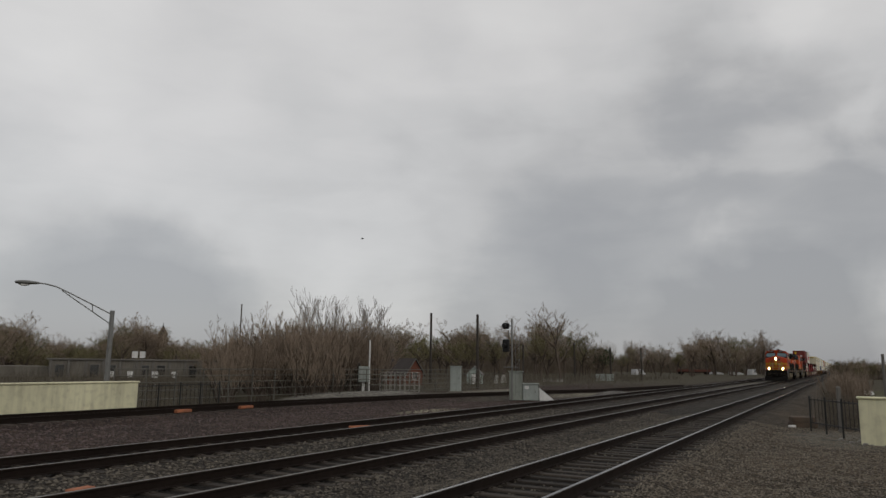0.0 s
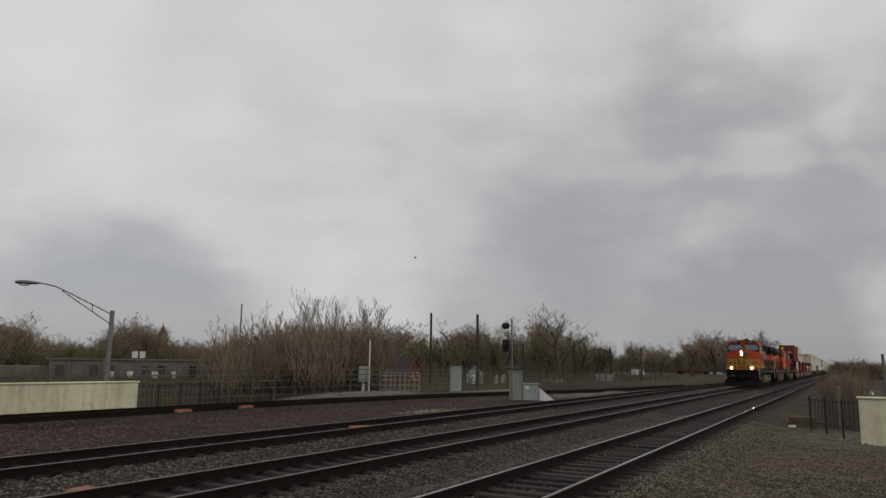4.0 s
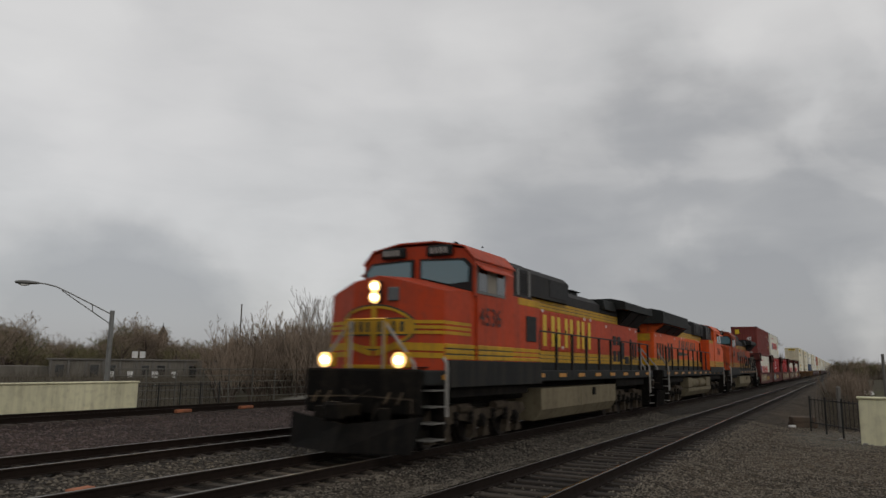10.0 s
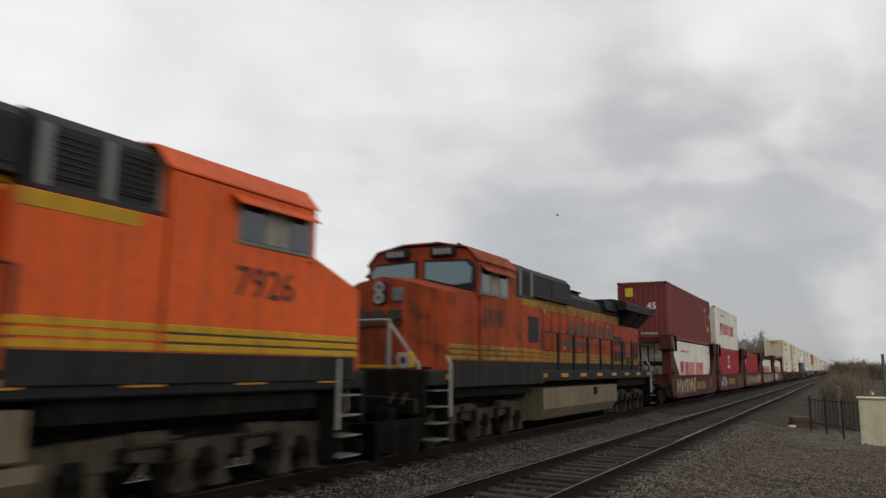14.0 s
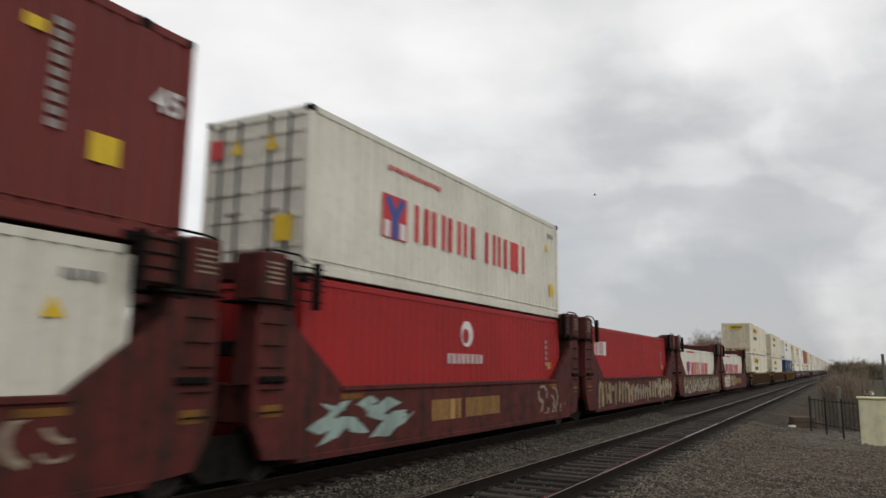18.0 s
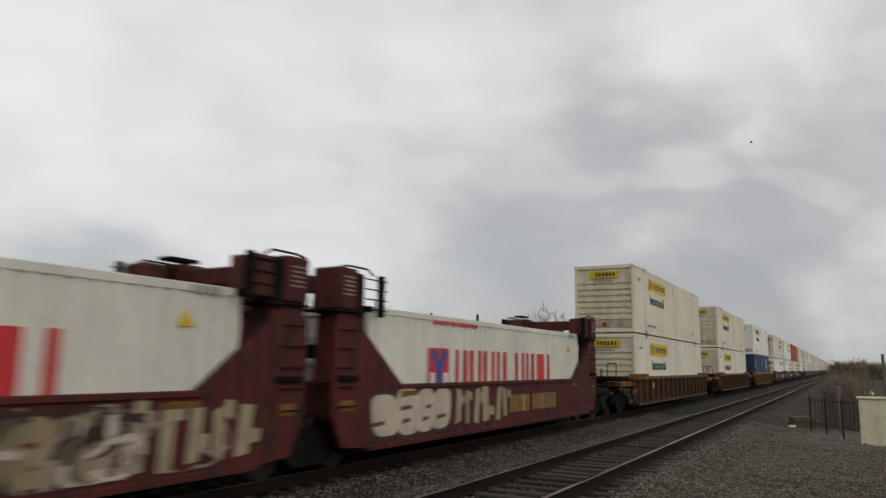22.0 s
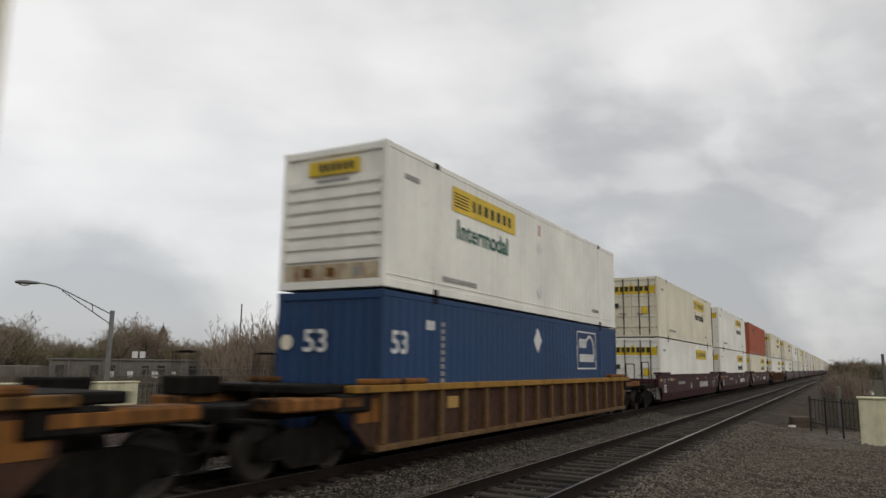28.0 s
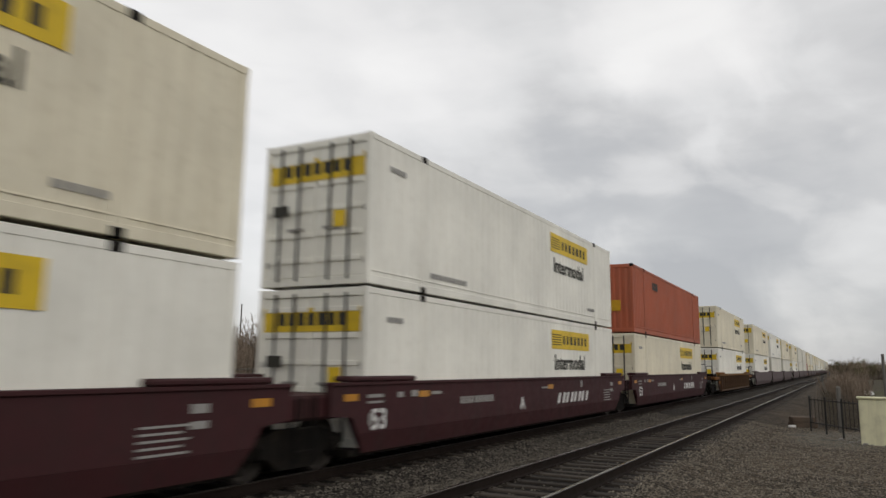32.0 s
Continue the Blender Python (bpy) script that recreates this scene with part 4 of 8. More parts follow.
def sign_board():
    ux, uy = azimuth(251)
    t = thing("sign_board", "white twin sign panels on posts before the woods", "sign", at=pose(ux * 72, uy * 72, -2.0, 0, 0, 58))
    for x in (-0.32, 0.32):
        part("panel", Geo().box(x - 0.24, -0.04, 4.15, x + 0.24, 0.04, 4.75, ch=0.01), M_LETWHITE, t)
        part("post", Geo().cyl((x, 0.08, -0.3), (x, 0.08, 4.7), 0.04, 0.04, 8), M_POLEGREY, t)
    return t


def church():
    t = thing("church_tower", "distant church tower with a pointed dark spire", "church", at=pose(-320, 271, -2))
    part("tower", Geo().box(-1.7, -1.7, 0, 1.7, 1.7, 17.6, ch=0.2), M_CONCRETE, t)
    part("belfry", Geo().box(-1.9, -1.9, 17.62, 1.9, 1.9, 19.6, ch=0.2), M_CONCRETE, t)
    part("spire", Geo().cyl((0, 0, 19.62), (0, 0, 23.6), 2.1, 0.05, 8), M_ROOF, t)
    part("cross", Geo().box(-0.12, -0.12, 23.4, 0.12, 0.12, 24.6), M_ROOF, t)
    return t


church()


def white_van(x, y, z, turn, L, H, name="white_van", material=None, label="white parked van beyond the tracks"):
    t = thing(name, label, "vehicle", "parked vehicles", at=pose(x, y, z, 0, 0, turn))
    m = material or M_TURQ
    part("body", Geo().prism([(-L / 2, 0.35), (L / 2, 0.35), (L / 2, 1.0), (L / 2 - 0.7, 1.15), (L / 2 - 1.3, H), (-L / 2 + 0.1, H)], "y", -0.95, 0.95), m, t)
    part("window", Geo().box(L / 2 - 2.4, -0.97, 1.2, L / 2 - 1.4, -0.952, H - 0.2), M_DARKWIN, t)
    wh = mesh_of("wheel", Geo().cyl((0, -0.98, 0.33), (0, -0.78, 0.33), 0.33, 0.33, 14), M_UNDER)
    for a in (-L / 2 + 0.9, L / 2 - 0.95):
        for b in (0, 1.76):
            part("wheel", wh, None, t, at=(a, b, 0))
    return t


white_van(-30.0, 298, -0.9, 75, 4.6, 2.6, "box_truck", None, "white box truck parked beyond the tracks")
white_van(-35.5, 296, -0.9, 10, 5.2, 1.5)
white_van(-42.0, 292, -0.9, 20, 5.0, 1.4)
white_van(-56.0, 230, -0.9, 60, 4.4, 2.2)
for k in range(3):
    g = Geo().lathe((0, 0, 0), (0, 0, 1), [(0, 0.36), (0.12, 0.35), (0.26, 0.28), (0.36, 0.15), (0.4, 0.03)], 12)
    cover = solid("white_cover", g, M_LETWHITE, "white rounded cover standing on the bank behind the parapet", "cover", "white covers", smooth=True)
    cover.matrix_basis = pose(0.78 + 0.44 * k, 60, 0.08)
    cover.scale = (0.55, 0.55, 0.75)
bank = Geo()
for i in range(14):
    for k in range(7):
        x, y = 0.4 + 1.1 * k, 52 + 2.0 * i
        bank.v.append((x, y, bed_height(x, y) - 0.2 if k in (0, 6) or i in (0, 13) else 0.1 + 0.12 * noise.noise((x, y, 1)) - 0.35 * abs(k - 2.5) / 3))
for i in range(13):
    for k in range(6):
        bank.f.append((i * 7 + k, i * 7 + k + 1, i * 7 + k + 8, i * 7 + k + 7))
solid("grass_bank", bank, M_BANK, "low grassy bank behind the parapet", "bank", kind="structure", smooth=True)


def rust_wagon(x, y, turn):
    t = thing("rust_red_wagon", "low rust-red flat wagon standing by the woods", "wagon", "wagons", at=pose(x, y, -0.3, 0, 0, turn))
    part("body", Geo().box(-6, -1.3, 0.9, 6, 1.3, 1.7, ch=0.05), M_RUSTCAR, t)
    part("frame", Geo().box(-5.6, -1.0, 0.6, 5.6, 1.0, 0.896), M_UNDER, t)
    for a in (-4.4, 4.4):
        part("truck", Geo().box(a - 0.9, -1.0, -0.2, a + 0.9, 1.0, 0.596, ch=0.08), M_UNDER, t)
    return t


rust_wagon(-47.5, 277, 9)


def lineside_clutter():
    for x, y, turn, L in ((-23.2, 20.9, 0, 0.75), (-23.2, 24.4, 2, 0.8), (-14.2, 15.5, -20, 0.6), (-13.1, 18.7, -30, 0.65), (-10.02, 7.2, 6, 0.4)):
        g = Geo().box(-L / 2, -0.09, 0, L / 2, 0.09, 0.12, ch=0.015)
        t = solid("timber_offcut", g, M_TIMBER, "orange-stained timber offcut lying between the rails", "timber", "timber offcuts")
        t.matrix_basis = pose(x, y, -0.165, 0, 0, 90 + turn)
    t = thing("track_plate", "pale concrete slab lying beside the switch", "slab", at=pose(-14.3, 45.0, -0.3, 0, 0, 70))
    part("slab", Geo().box(-0.45, -0.3, 0, 0.45, 0.3, 0.14, ch=0.03), M_LETWHITE, t)
    heap = Geo()
    for i in range(9):
        for k in range(25):
            a, f = 2 * math.pi * k / 24, i / 8
            x, y = 1.1 * f * math.cos(a), 4.6 * f * math.sin(a)
            heap.v.append((x, y, 0.42 * (1 - f * f) + 0.05 * noise.noise((x * 2, y * 2, 5)) - 0.06))
    for i in range(8):
        for k in range(24):
            heap.f.append((i * 25 + k, i * 25 + 25 + k, i * 25 + 26 + k, i * 25 + k + 1))
    solid("gravel_heap", heap, M_BALLAST, "low heap of grey ballast beside the switch", "gravel", smooth=True).matrix_basis = pose(-15.6, 55.5, -0.33, 0, 0, -3)
    t = thing("tie_pile", "low stack of old brown timber ties on the gravel", "timber pile", at=pose(-1.5, 31.9, -0.42, 0, 0, 22))
    rr = random.Random(3)
    for i in range(6):
        ob = part("tie", Geo().box(-0.45, -0.11, 0, 0.45, 0.11, 0.2, ch=0.02), M_CRATE, t, at=(rr.uniform(-0.06, 0.06), -0.3 + 0.25 * (i % 3), 0.02 + 0.205 * (i // 3)))
        ob.rotation_euler = (0, 0, radians(rr.uniform(-4, 4)))
    part("board", Geo().box(-0.75, -0.75, 0.02, -0.5, -0.62, 0.14), M_LETWHITE, t)
    for k in range(16):
        r0 = rr.uniform(0.04, 0.1)
        x, y = rr.uniform(-0.3, 1.0), rr.uniform(25.2, 27.6)
        g = Geo().lathe((0, 0, 0), (rr.uniform(-0.4, 0.4), rr.uniform(-0.4, 0.4), 1), [(-r0 * 0.4, r0 * 0.7), (0, r0), (r0 * 0.5, r0 * 0.6), (r0 * 0.6, r0 * 0.2)], 6)
        chunk = solid("concrete_chunk", g, M_ROCK, "pale broken concrete chunk lying by the fence foot", "rubble", "concrete rubble")
        chunk.matrix_basis = pose(x, y, bed_height(x, y) + r0 * 0.2)


lineside_clutter()


# ---- trees ----
def azimuth(x):
    """Ground direction under pixel column x, to place things to fit the camera's view."""
    a = math.radians(28.63) - math.atan((x - 784) / 1278.0)
    return -math.sin(a), math.cos(a)


shed()
sign_board()


def bare_tree(seed, height, spread, limbs, twig_levels, thick=0.018, upright=0.5):
    """Tapered trunk with limbs, and a crown of bare twigs: two meshes' worth of geometry."""
    rr = random.Random(seed)
    wood, twigs = Geo(), Geo()

    def branch(p, d, length, r, level):
        segs = 4 if level < 2 else 2
        pts, rad = [p], [r]
        for i in range(segs):
            d = (d + Vector((rr.gauss(0, 0.13), rr.gauss(0, 0.13), rr.gauss(0.04, 0.09)))).normalized()
            p = p + d * (length / segs)
            pts.append(p)
            rad.append(r * (1 - 0.72 * (i + 1) / segs))
        g, n = (wood, 7) if level == 0 else (wood, 5) if level == 1 else (twigs, 3)
        for a, b, ra, rb in zip(pts, pts[1:], rad, rad[1:]):
            g.cyl(a, b, ra, rb, n, n > 3)
        if level >= twig_levels:
            return
        count = limbs if level == 0 else rr.randint(4, 6) if level == 1 else rr.randint(3, 5)
        for k in range(count):
            f = rr.uniform(0.32 if level == 0 else 0.2, 1.0)
            i = min(int(f * segs), segs - 1)
            q = pts[i].lerp(pts[i + 1], f * segs - i)
            a = rr.uniform(0, 2 * math.pi)
            side = Vector((math.cos(a), math.sin(a), rr.uniform(0.1, 0.9) * upright * 2))
            nd = (side * spread + d * rr.uniform(0.4, 0.9)).normalized()
            branch(q, nd, length * rr.uniform(0.42, 0.68) * (1.15 - 0.4 * f), max(rad[i] * 0.55, thick * 0.45), level + 1)
    branch(Vector((0, 0, -0.2)), Vector((0, 0, 1)), height * 0.62, height * 0.02, 0)
    return wood, twigs


def tree_kind(seed, height, spread, limbs, levels, twig_material, thick=0.018, upright=0.5):
    wood, twigs = bare_tree(seed, height, spread, limbs, levels, thick, upright)
    return mesh_of("trunk", wood, M_BARK), mesh_of("crown", twigs, twig_material)


def plant(kinds, x, y, z, size, turn, label, name="bare_tree", group="bare trees"):
    t = thing(name, label, "tree" if name == "bare_tree" else "shrub", group, at=pose(x, y, z, 0, 0, turn))
    for nm, me in zip(("trunk", "crown"), kinds):
        ob = part(nm, me, None, t)
        ob.scale = (size, size, size)
    return t


def vase_tree(seed, height, stems, material, bark=None, flare=0.32, r0=0.075, counts=(9, 5, 4), least=0.011, wild=0.1):
    """Several long stems that rise and spread from one foot, with upswept twigs all along."""
    rr = random.Random(seed)
    wood, twigs = Geo(), Geo()

    def shoot(p, d, length, r, level):
        segs = 5 if level == 0 else 3
        pts, rad = [p], [r]
        for i in range(segs):
            d = (d + Vector((rr.gauss(0, wild), rr.gauss(0, wild), 0.1))).normalized()
            p = p + d * (length / segs)
            pts.append(p)
            rad.append(r * (1 - 0.8 * (i + 1) / segs))
        g = wood if level == 0 else twigs
        for a, b, ra, rb in zip(pts, pts[1:], rad, rad[1:]):
            g.cyl(a, b, ra, rb, 5 if level == 0 else 3, False)
        if level == 3:
            return
        for k in range(counts[level]):
            f = rr.uniform(0.18 if level else 0.3, 0.97)
            i = min(int(f * segs), segs - 1)
            q = pts[i].lerp(pts[i + 1], f * segs - i)
            a = rr.uniform(0, 2 * math.pi)
            nd = (d * 0.9 + Vector((math.cos(a) * 0.6, math.sin(a) * 0.6, 0.35))).normalized()
            shoot(q, nd, length * rr.uniform(0.28, 0.5) * (1.15 - 0.5 * f), max(rad[i] * 0.55, least), level + 1)
    for k in range(stems):
        a = 2 * math.pi * (k + rr.uniform(-0.3, 0.3)) / stems
        lean_ = rr.uniform(0.3, 1.0) * flare
        shoot(Vector((0.25 * math.cos(a), 0.25 * math.sin(a), -0.2)), Vector((math.cos(a) * lean_, math.sin(a) * lean_, 1)).normalized(), height * rr.uniform(0.72, 0.98), r0 * rr.uniform(0.7, 1.1) * height / 9, 0)
    return mesh_of("trunk", wood, bark or M_BARK), mesh_of("crown", twigs, material)


BIG = [tree_kind(11 + k, 10.0, 0.95 + 0.1 * k, 13, 4, M_TWIG, 0.035, 0.4) for k in range(3)]
BUD = [tree_kind(31 + k, 9.0, 0.95, 13, 4, M_BUD, 0.035, 0.45) for k in range(2)]
VASE = [vase_tree(71 + k, 9.0, 4, M_PALETWIG, M_PALETWIG, 0.72, 0.11, (9, 5, 3), 0.013, 0.12) for k in range(3)]
SHRUB = [vase_tree(91 + k, 4.6, 7, M_TWIG, M_BARK, 0.6, 0.1) for k in range(3)]


def evergreen(x, y, z, h):
    """A round dark tree: trunk, limbs and a crown of small leaf clumps with gaps."""
    rr = random.Random(63)
    t = thing("leafy_tree", "dark olive leafy tree with a dense round crown", "tree", at=pose(x, y, z))
    g = Geo().cyl((0, 0, -0.2), (0.1, 0, h * 0.55), 0.2, 0.12, 7)
    c = Geo()
    for i in range(9):
        a = i * 2.4
        g.cyl((0.05, 0, h * 0.3), (h * 0.3 * math.cos(a), h * 0.3 * math.sin(a), h * rr.uniform(0.5, 0.85)), 0.07, 0.02, 5)
    for i in range(1300):
        a, b = rr.uniform(0, 6.28), rr.uniform(-0.7, 1)
        r = h * 0.36 * rr.uniform(0.55, 1.05)
        q = Vector((r * math.cos(a) * math.sqrt(1 - b * b), r * math.sin(a) * math.sqrt(1 - b * b), h * 0.66 + b * r * 0.95))
        d = Vector((rr.gauss(0, 1), rr.gauss(0, 1), rr.gauss(0, 1))).normalized() * rr.uniform(0.12, 0.24)
        e = d.orthogonal().normalized() * d.length * 0.6
        c.add([q - d, q + e, q + d, q - e], [(0, 1, 2, 3)])
    part("trunk", g, M_BARK, t)
    tagged(part("crown", c, M_EVERGREEN, t), kind="stuff")
    return t


SKYLINE = [(-100, 78), (45, 84), (65, 52), (170, 50), (195, 80), (275, 84), (300, 55), (450, 52), (690, 70), (740, 80), (850, 74), (890, 88), (1005, 92), (1040, 44), (1190, 44), (1230, 58), (1345, 62), (1380, 40), (1400, 16), (1455, 16), (1475, 26), (1700, 28)]


def skyline(x):
    """Height of the woods above the horizon in pixels, fitted to the camera's view."""
    for (xa, ha), (xb, hb) in zip(SKYLINE, SKYLINE[1:]):
        if x <= xb:
            return ha + (hb - ha) * (x - xa) / (xb - xa)
    return SKYLINE[-1][1]


def woods():
    rr = random.Random(21)
    # tall clump behind the thicket
    for x, d, h in ((552, 66, 7.6), (575, 68, 8.6), (598, 70, 8.9), (624, 67, 8.6), (648, 72, 8.3), (670, 70, 7.0), (530, 70, 6.8)):
        ux, uy = azimuth(x)
        plant(VASE[rr.randrange(3)], ux * d, uy * d, -0.6, h / 9.0, rr.uniform(0, 360), "tall bare tree with pale upswept twigs", group="tall bare clump")
    # thicket
    for i in range(52):
        x = rr.uniform(392, 668)
        d = rr.uniform(47, 66) if x < 590 else rr.uniform(60, 70)
        ux, uy = azimuth(x)
        k = 1 - abs(x - 530) / 300
        plant(SHRUB[rr.randrange(3)], ux * d, uy * d, -0.7, rr.uniform(0.85, 1.15) * (0.62 + 0.5 * k) * d / 52, rr.uniform(0, 360), "dense brown leafless thicket shrub", "bare_shrub", "thicket")
    # single trees by the far track
    for x, d, h, kinds in ((990, 112, 13.6, BIG[0]), (888, 104, 11.5, BIG[1]), (915, 120, 10.5, BUD[0]), (1128, 190, 11.5, BIG[2]), (735, 90, 8.6, BUD[1]), (705, 88, 7.6, BUD[0]), (800, 110, 9.2, BUD[1]), (828, 116, 9.8, BUD[0])):
        ux, uy = azimuth(x)
        plant(kinds, ux * d, uy * d, -0.6, h / 10.5, rr.uniform(0, 360), "bare tree with spreading branches" if kinds in BIG else "bare tree with faint olive buds")
    # woods all along the far side
    for i in range(190):
        x = rr.uniform(-60, 1345)
        d = rr.uniform(120, 215)
        ux, uy = azimuth(x)
        if x > 1080:
            d = rr.uniform(200, 330)
        h = (skyline(x) * rr.uniform(0.85, 1.3)) / 1290 * d + 2.0
        kinds = (BIG + BUD)[rr.randrange(5)]
        plant(kinds, ux * d, uy * d, -0.6 if x > 380 else -2.0, h / 9.8, rr.uniform(0, 360), "bare tree in the woods beyond the tracks", group="woods")
    for i in range(60):
        x = rr.uniform(-60, 400)
        d = rr.uniform(110, 160)
        ux, uy = azimuth(x)
        h = skyline(x) * rr.uniform(0.9, 1.2) / 1290 * d + 2.6
        plant((BUD + BIG)[rr.randrange(4)], ux * d, uy * d, -2.0, h / 9.8, rr.uniform(0, 360), "bare tree in the woods behind the parapet", group="woods")
    # one dense dark crown by the junction
    ux, uy = azimuth(1062)
    evergreen(ux * 150, uy * 150, -0.6, 6.4)
    # right bank
    for i in range(16):
        x = rr.uniform(1462, 1620)
        d = rr.uniform(150, 300)
        ux, uy = azimuth(x)
        h = rr.uniform(22, 33) / 1290 * d + 2.0
        plant((BIG + BUD)[rr.randrange(5)], ux * d, uy * d, -1.0, h / 9.8, rr.uniform(0, 360), "bare tree on the far bank", group="bank trees")
    for i in range(15):
        x = rr.uniform(1455, 1510)
        d = rr.uniform(38, 62)
        ux, uy = azimuth(x)
        plant(SHRUB[rr.randrange(3)], ux * d, uy * d, -0.8, rr.uniform(0.4, 0.62), rr.uniform(0, 360), "brown leafless shrub on the bank", "bare_shrub", "bank shrubs")


woods()


def far_woods():
    """Dense brushwood that closes the view at the foot of the woods."""
    rr = random.Random(77)
    g = Geo()
    for i in range(9000):
        x = rr.uniform(-120, 1700)
        lo, hi = (215, 300) if x < 1080 else (335, 420)
        d = rr.uniform(lo, hi)
        if 1385 < x < 1462:
            d = rr.uniform(900, 1000)
        ux, uy = azimuth(x)
        k = 1290 / d
        top = skyline(x) * (0.72 + 0.3 * noise.noise((x * 0.035, 0, 4))) * rr.uniform(0.3, 1.0) / k + 1.8
        px, py = ux * d, uy * d
        r = 0.075 * 5.0 / k
        g.cyl((px, py, -3), (px + rr.gauss(0, 1.0), py + rr.gauss(0, 1.0), top * 0.7), r, r * 0.3, 3, False)
        for q in range(5):
            a, h = rr.uniform(0.0, 0.6), rr.uniform(0.5, 0.95)
            b = (px + rr.gauss(0, 2.2), py + rr.gauss(0, 2.2), top * h)
            g.cyl((px, py, top * a), b, r * 0.6, r * 0.1, 3, False)
    return solid("far_woods", g, M_FARTWIG, "dense brown leafless woods in the distance", "woods", kind="stuff")


far_woods()


def underbrush():
    """Low dry brush and weeds along the far side of the tracks and by the fences."""
    rr = random.Random(5)
    g = Geo()
    spots = []
    for i in range(5200):
        x = rr.uniform(-20, 1330)
        d = rr.uniform(60, 150) if x > 380 else rr.uniform(45, 85)
        ux, uy = azimuth(x)
        spots.append((ux * d, uy * d, d))
    for i in range(900):
        y = rr.uniform(32, 62)
        spots.append((rr.uniform(-0.021 * y, 0.008 * y + 0.1), y, 40))
    for x, y, d in spots:
        if x > -27 and x < -3:
            continue
        z = bed_height(x, y)
        h = rr.uniform(0.5, 1.6) * (1.0 if d > 45 else 0.7)
        r = 0.00022 * d + 0.004
        g.cyl((x, y, z - 0.1), (x + rr.gauss(0, 0.25), y + rr.gauss(0, 0.25), z + h), r, r * 0.4, 3, False)
        g.cyl((x, y, z + h * 0.3), (x + rr.gauss(0, 0.45), y + rr.gauss(0, 0.45), z + h * rr.uniform(0.6, 1)), r * 0.7, r * 0.3, 3, False)
    return solid("underbrush", g, M_BRUSH, "dry brown brush and weed stalks along the railway", "brush", kind="stuff")


underbrush()


# ---- rolling stock ----
TURNERS = []   # (wheelset, its place on its thing)
RIDERS = []    # (thing, its place along the train, turned round or not)


def ride(ob, u, turned=False, z=0.0):
    RIDERS.append((ob, u, turned, z))
    ob.matrix_basis = pose(X_TRAIN, u + travel(0), z, 0, 0, 180 if turned else 0)
    return ob


def wheelset_mesh(r):
    g = Geo().cyl((-0.95, 0, 0), (0.95, 0, 0), 0.085, 0.085, 10)
    for s in (-1, 1):
        x = s * 0.752
        d = (s, 0, 0)
        g.lathe((x, 0, 0), d, [(-0.09, r + 0.028), (-0.055, r + 0.028), (-0.05, r), (0.06, r - 0.006), (0.07, r - 0.05), (0.045, r - 0.09), (0.035, r * 0.45), (0.08, r * 0.3), (0.09, 0.1)], 22)
    return mesh_of("wheelset", g, M_STEEL, False)


WHEEL_BIG, WHEEL_CAR = wheelset_mesh(0.52), wheelset_mesh(0.46)


def wheelset(parent, mesh, y, r):
    ob = part("wheelset", mesh, None, parent, at=(0, y, r))
    TURNERS.append((ob, y, r))
    return ob


def side_frame(kind):
    """One cast side frame, outer side towards +x."""
    g = Geo()
    if kind == "loco":
        g.prism([(-2.75, 0.66), (-2.6, 0.86), (-1.3, 0.92), (-0.9, 0.8), (0.9, 0.8), (1.3, 0.92), (2.6, 0.86), (2.75, 0.66), (2.4, 0.56), (1.5, 0.52), (1.2, 0.6), (0.75, 0.54), (-0.75, 0.54), (-1.2, 0.6), (-1.5, 0.52), (-2.4, 0.56)], "x", 0.98, 1.18)
        for y in (-1.98, 0, 1.98):
            g.prism([(y - 0.4, 0.62), (y - 0.2, 0.62), (y - 0.22, 0.3), (y - 0.16, 0.15), (y - 0.5, 0.15), (y - 0.42, 0.32)], "x", 0.99, 1.16)
            g.prism([(y + 0.4, 0.62), (y + 0.2, 0.62), (y + 0.22, 0.3), (y + 0.16, 0.15), (y + 0.5, 0.15), (y + 0.42, 0.32)], "x", 0.99, 1.16)
    else:
        g.prism([(-1.15, 0.62), (-0.5, 0.78), (0.5, 0.78), (1.15, 0.62), (1.15, 0.4), (0.75, 0.38), (0.42, 0.16), (-0.42, 0.16), (-0.75, 0.38), (-1.15, 0.4)], "x", 0.96, 1.08)
    return g


LOCO_FRAME = mesh_of("side_frame", side_frame("loco"), M_TRUCK)
CAR_FRAME = mesh_of("side_frame", side_frame("car"), M_UNDER)
BOX_BIG = mesh_of("journal_box", Geo().box(1.1, -0.15, 0.38, 1.22, 0.15, 0.68, ch=0.04).cyl((1.2, 0, 0.53), (1.27, 0, 0.53), 0.11, 0.1, 12), M_UNDER)
SPRING = mesh_of("spring", Geo().lathe((1.17, 0, 0.48), (0, 0, 1), [(0, 0.09), (0.05, 0.11), (0.1, 0.09), (0.15, 0.11), (0.2, 0.09), (0.25, 0.11), (0.3, 0.09)], 10), M_UNDER)
BRAKE = mesh_of("brake_cylinder", Geo().cyl((1.16, -0.28, 0.84), (1.16, 0.28, 0.84), 0.11, 0.11, 12).cyl((1.16, 0.28, 0.84), (1.16, 0.55, 0.84), 0.03, 0.03, 6), M_TRUCK)
CAR_BOX = mesh_of("journal_box", Geo().box(1.0, -0.13, 0.34, 1.12, 0.13, 0.58, ch=0.03).cyl((1.1, 0, 0.46), (1.17, 0, 0.46), 0.09, 0.08, 10), M_UNDER)
MIRROR = Matrix.Rotation(math.pi, 4, "Z")


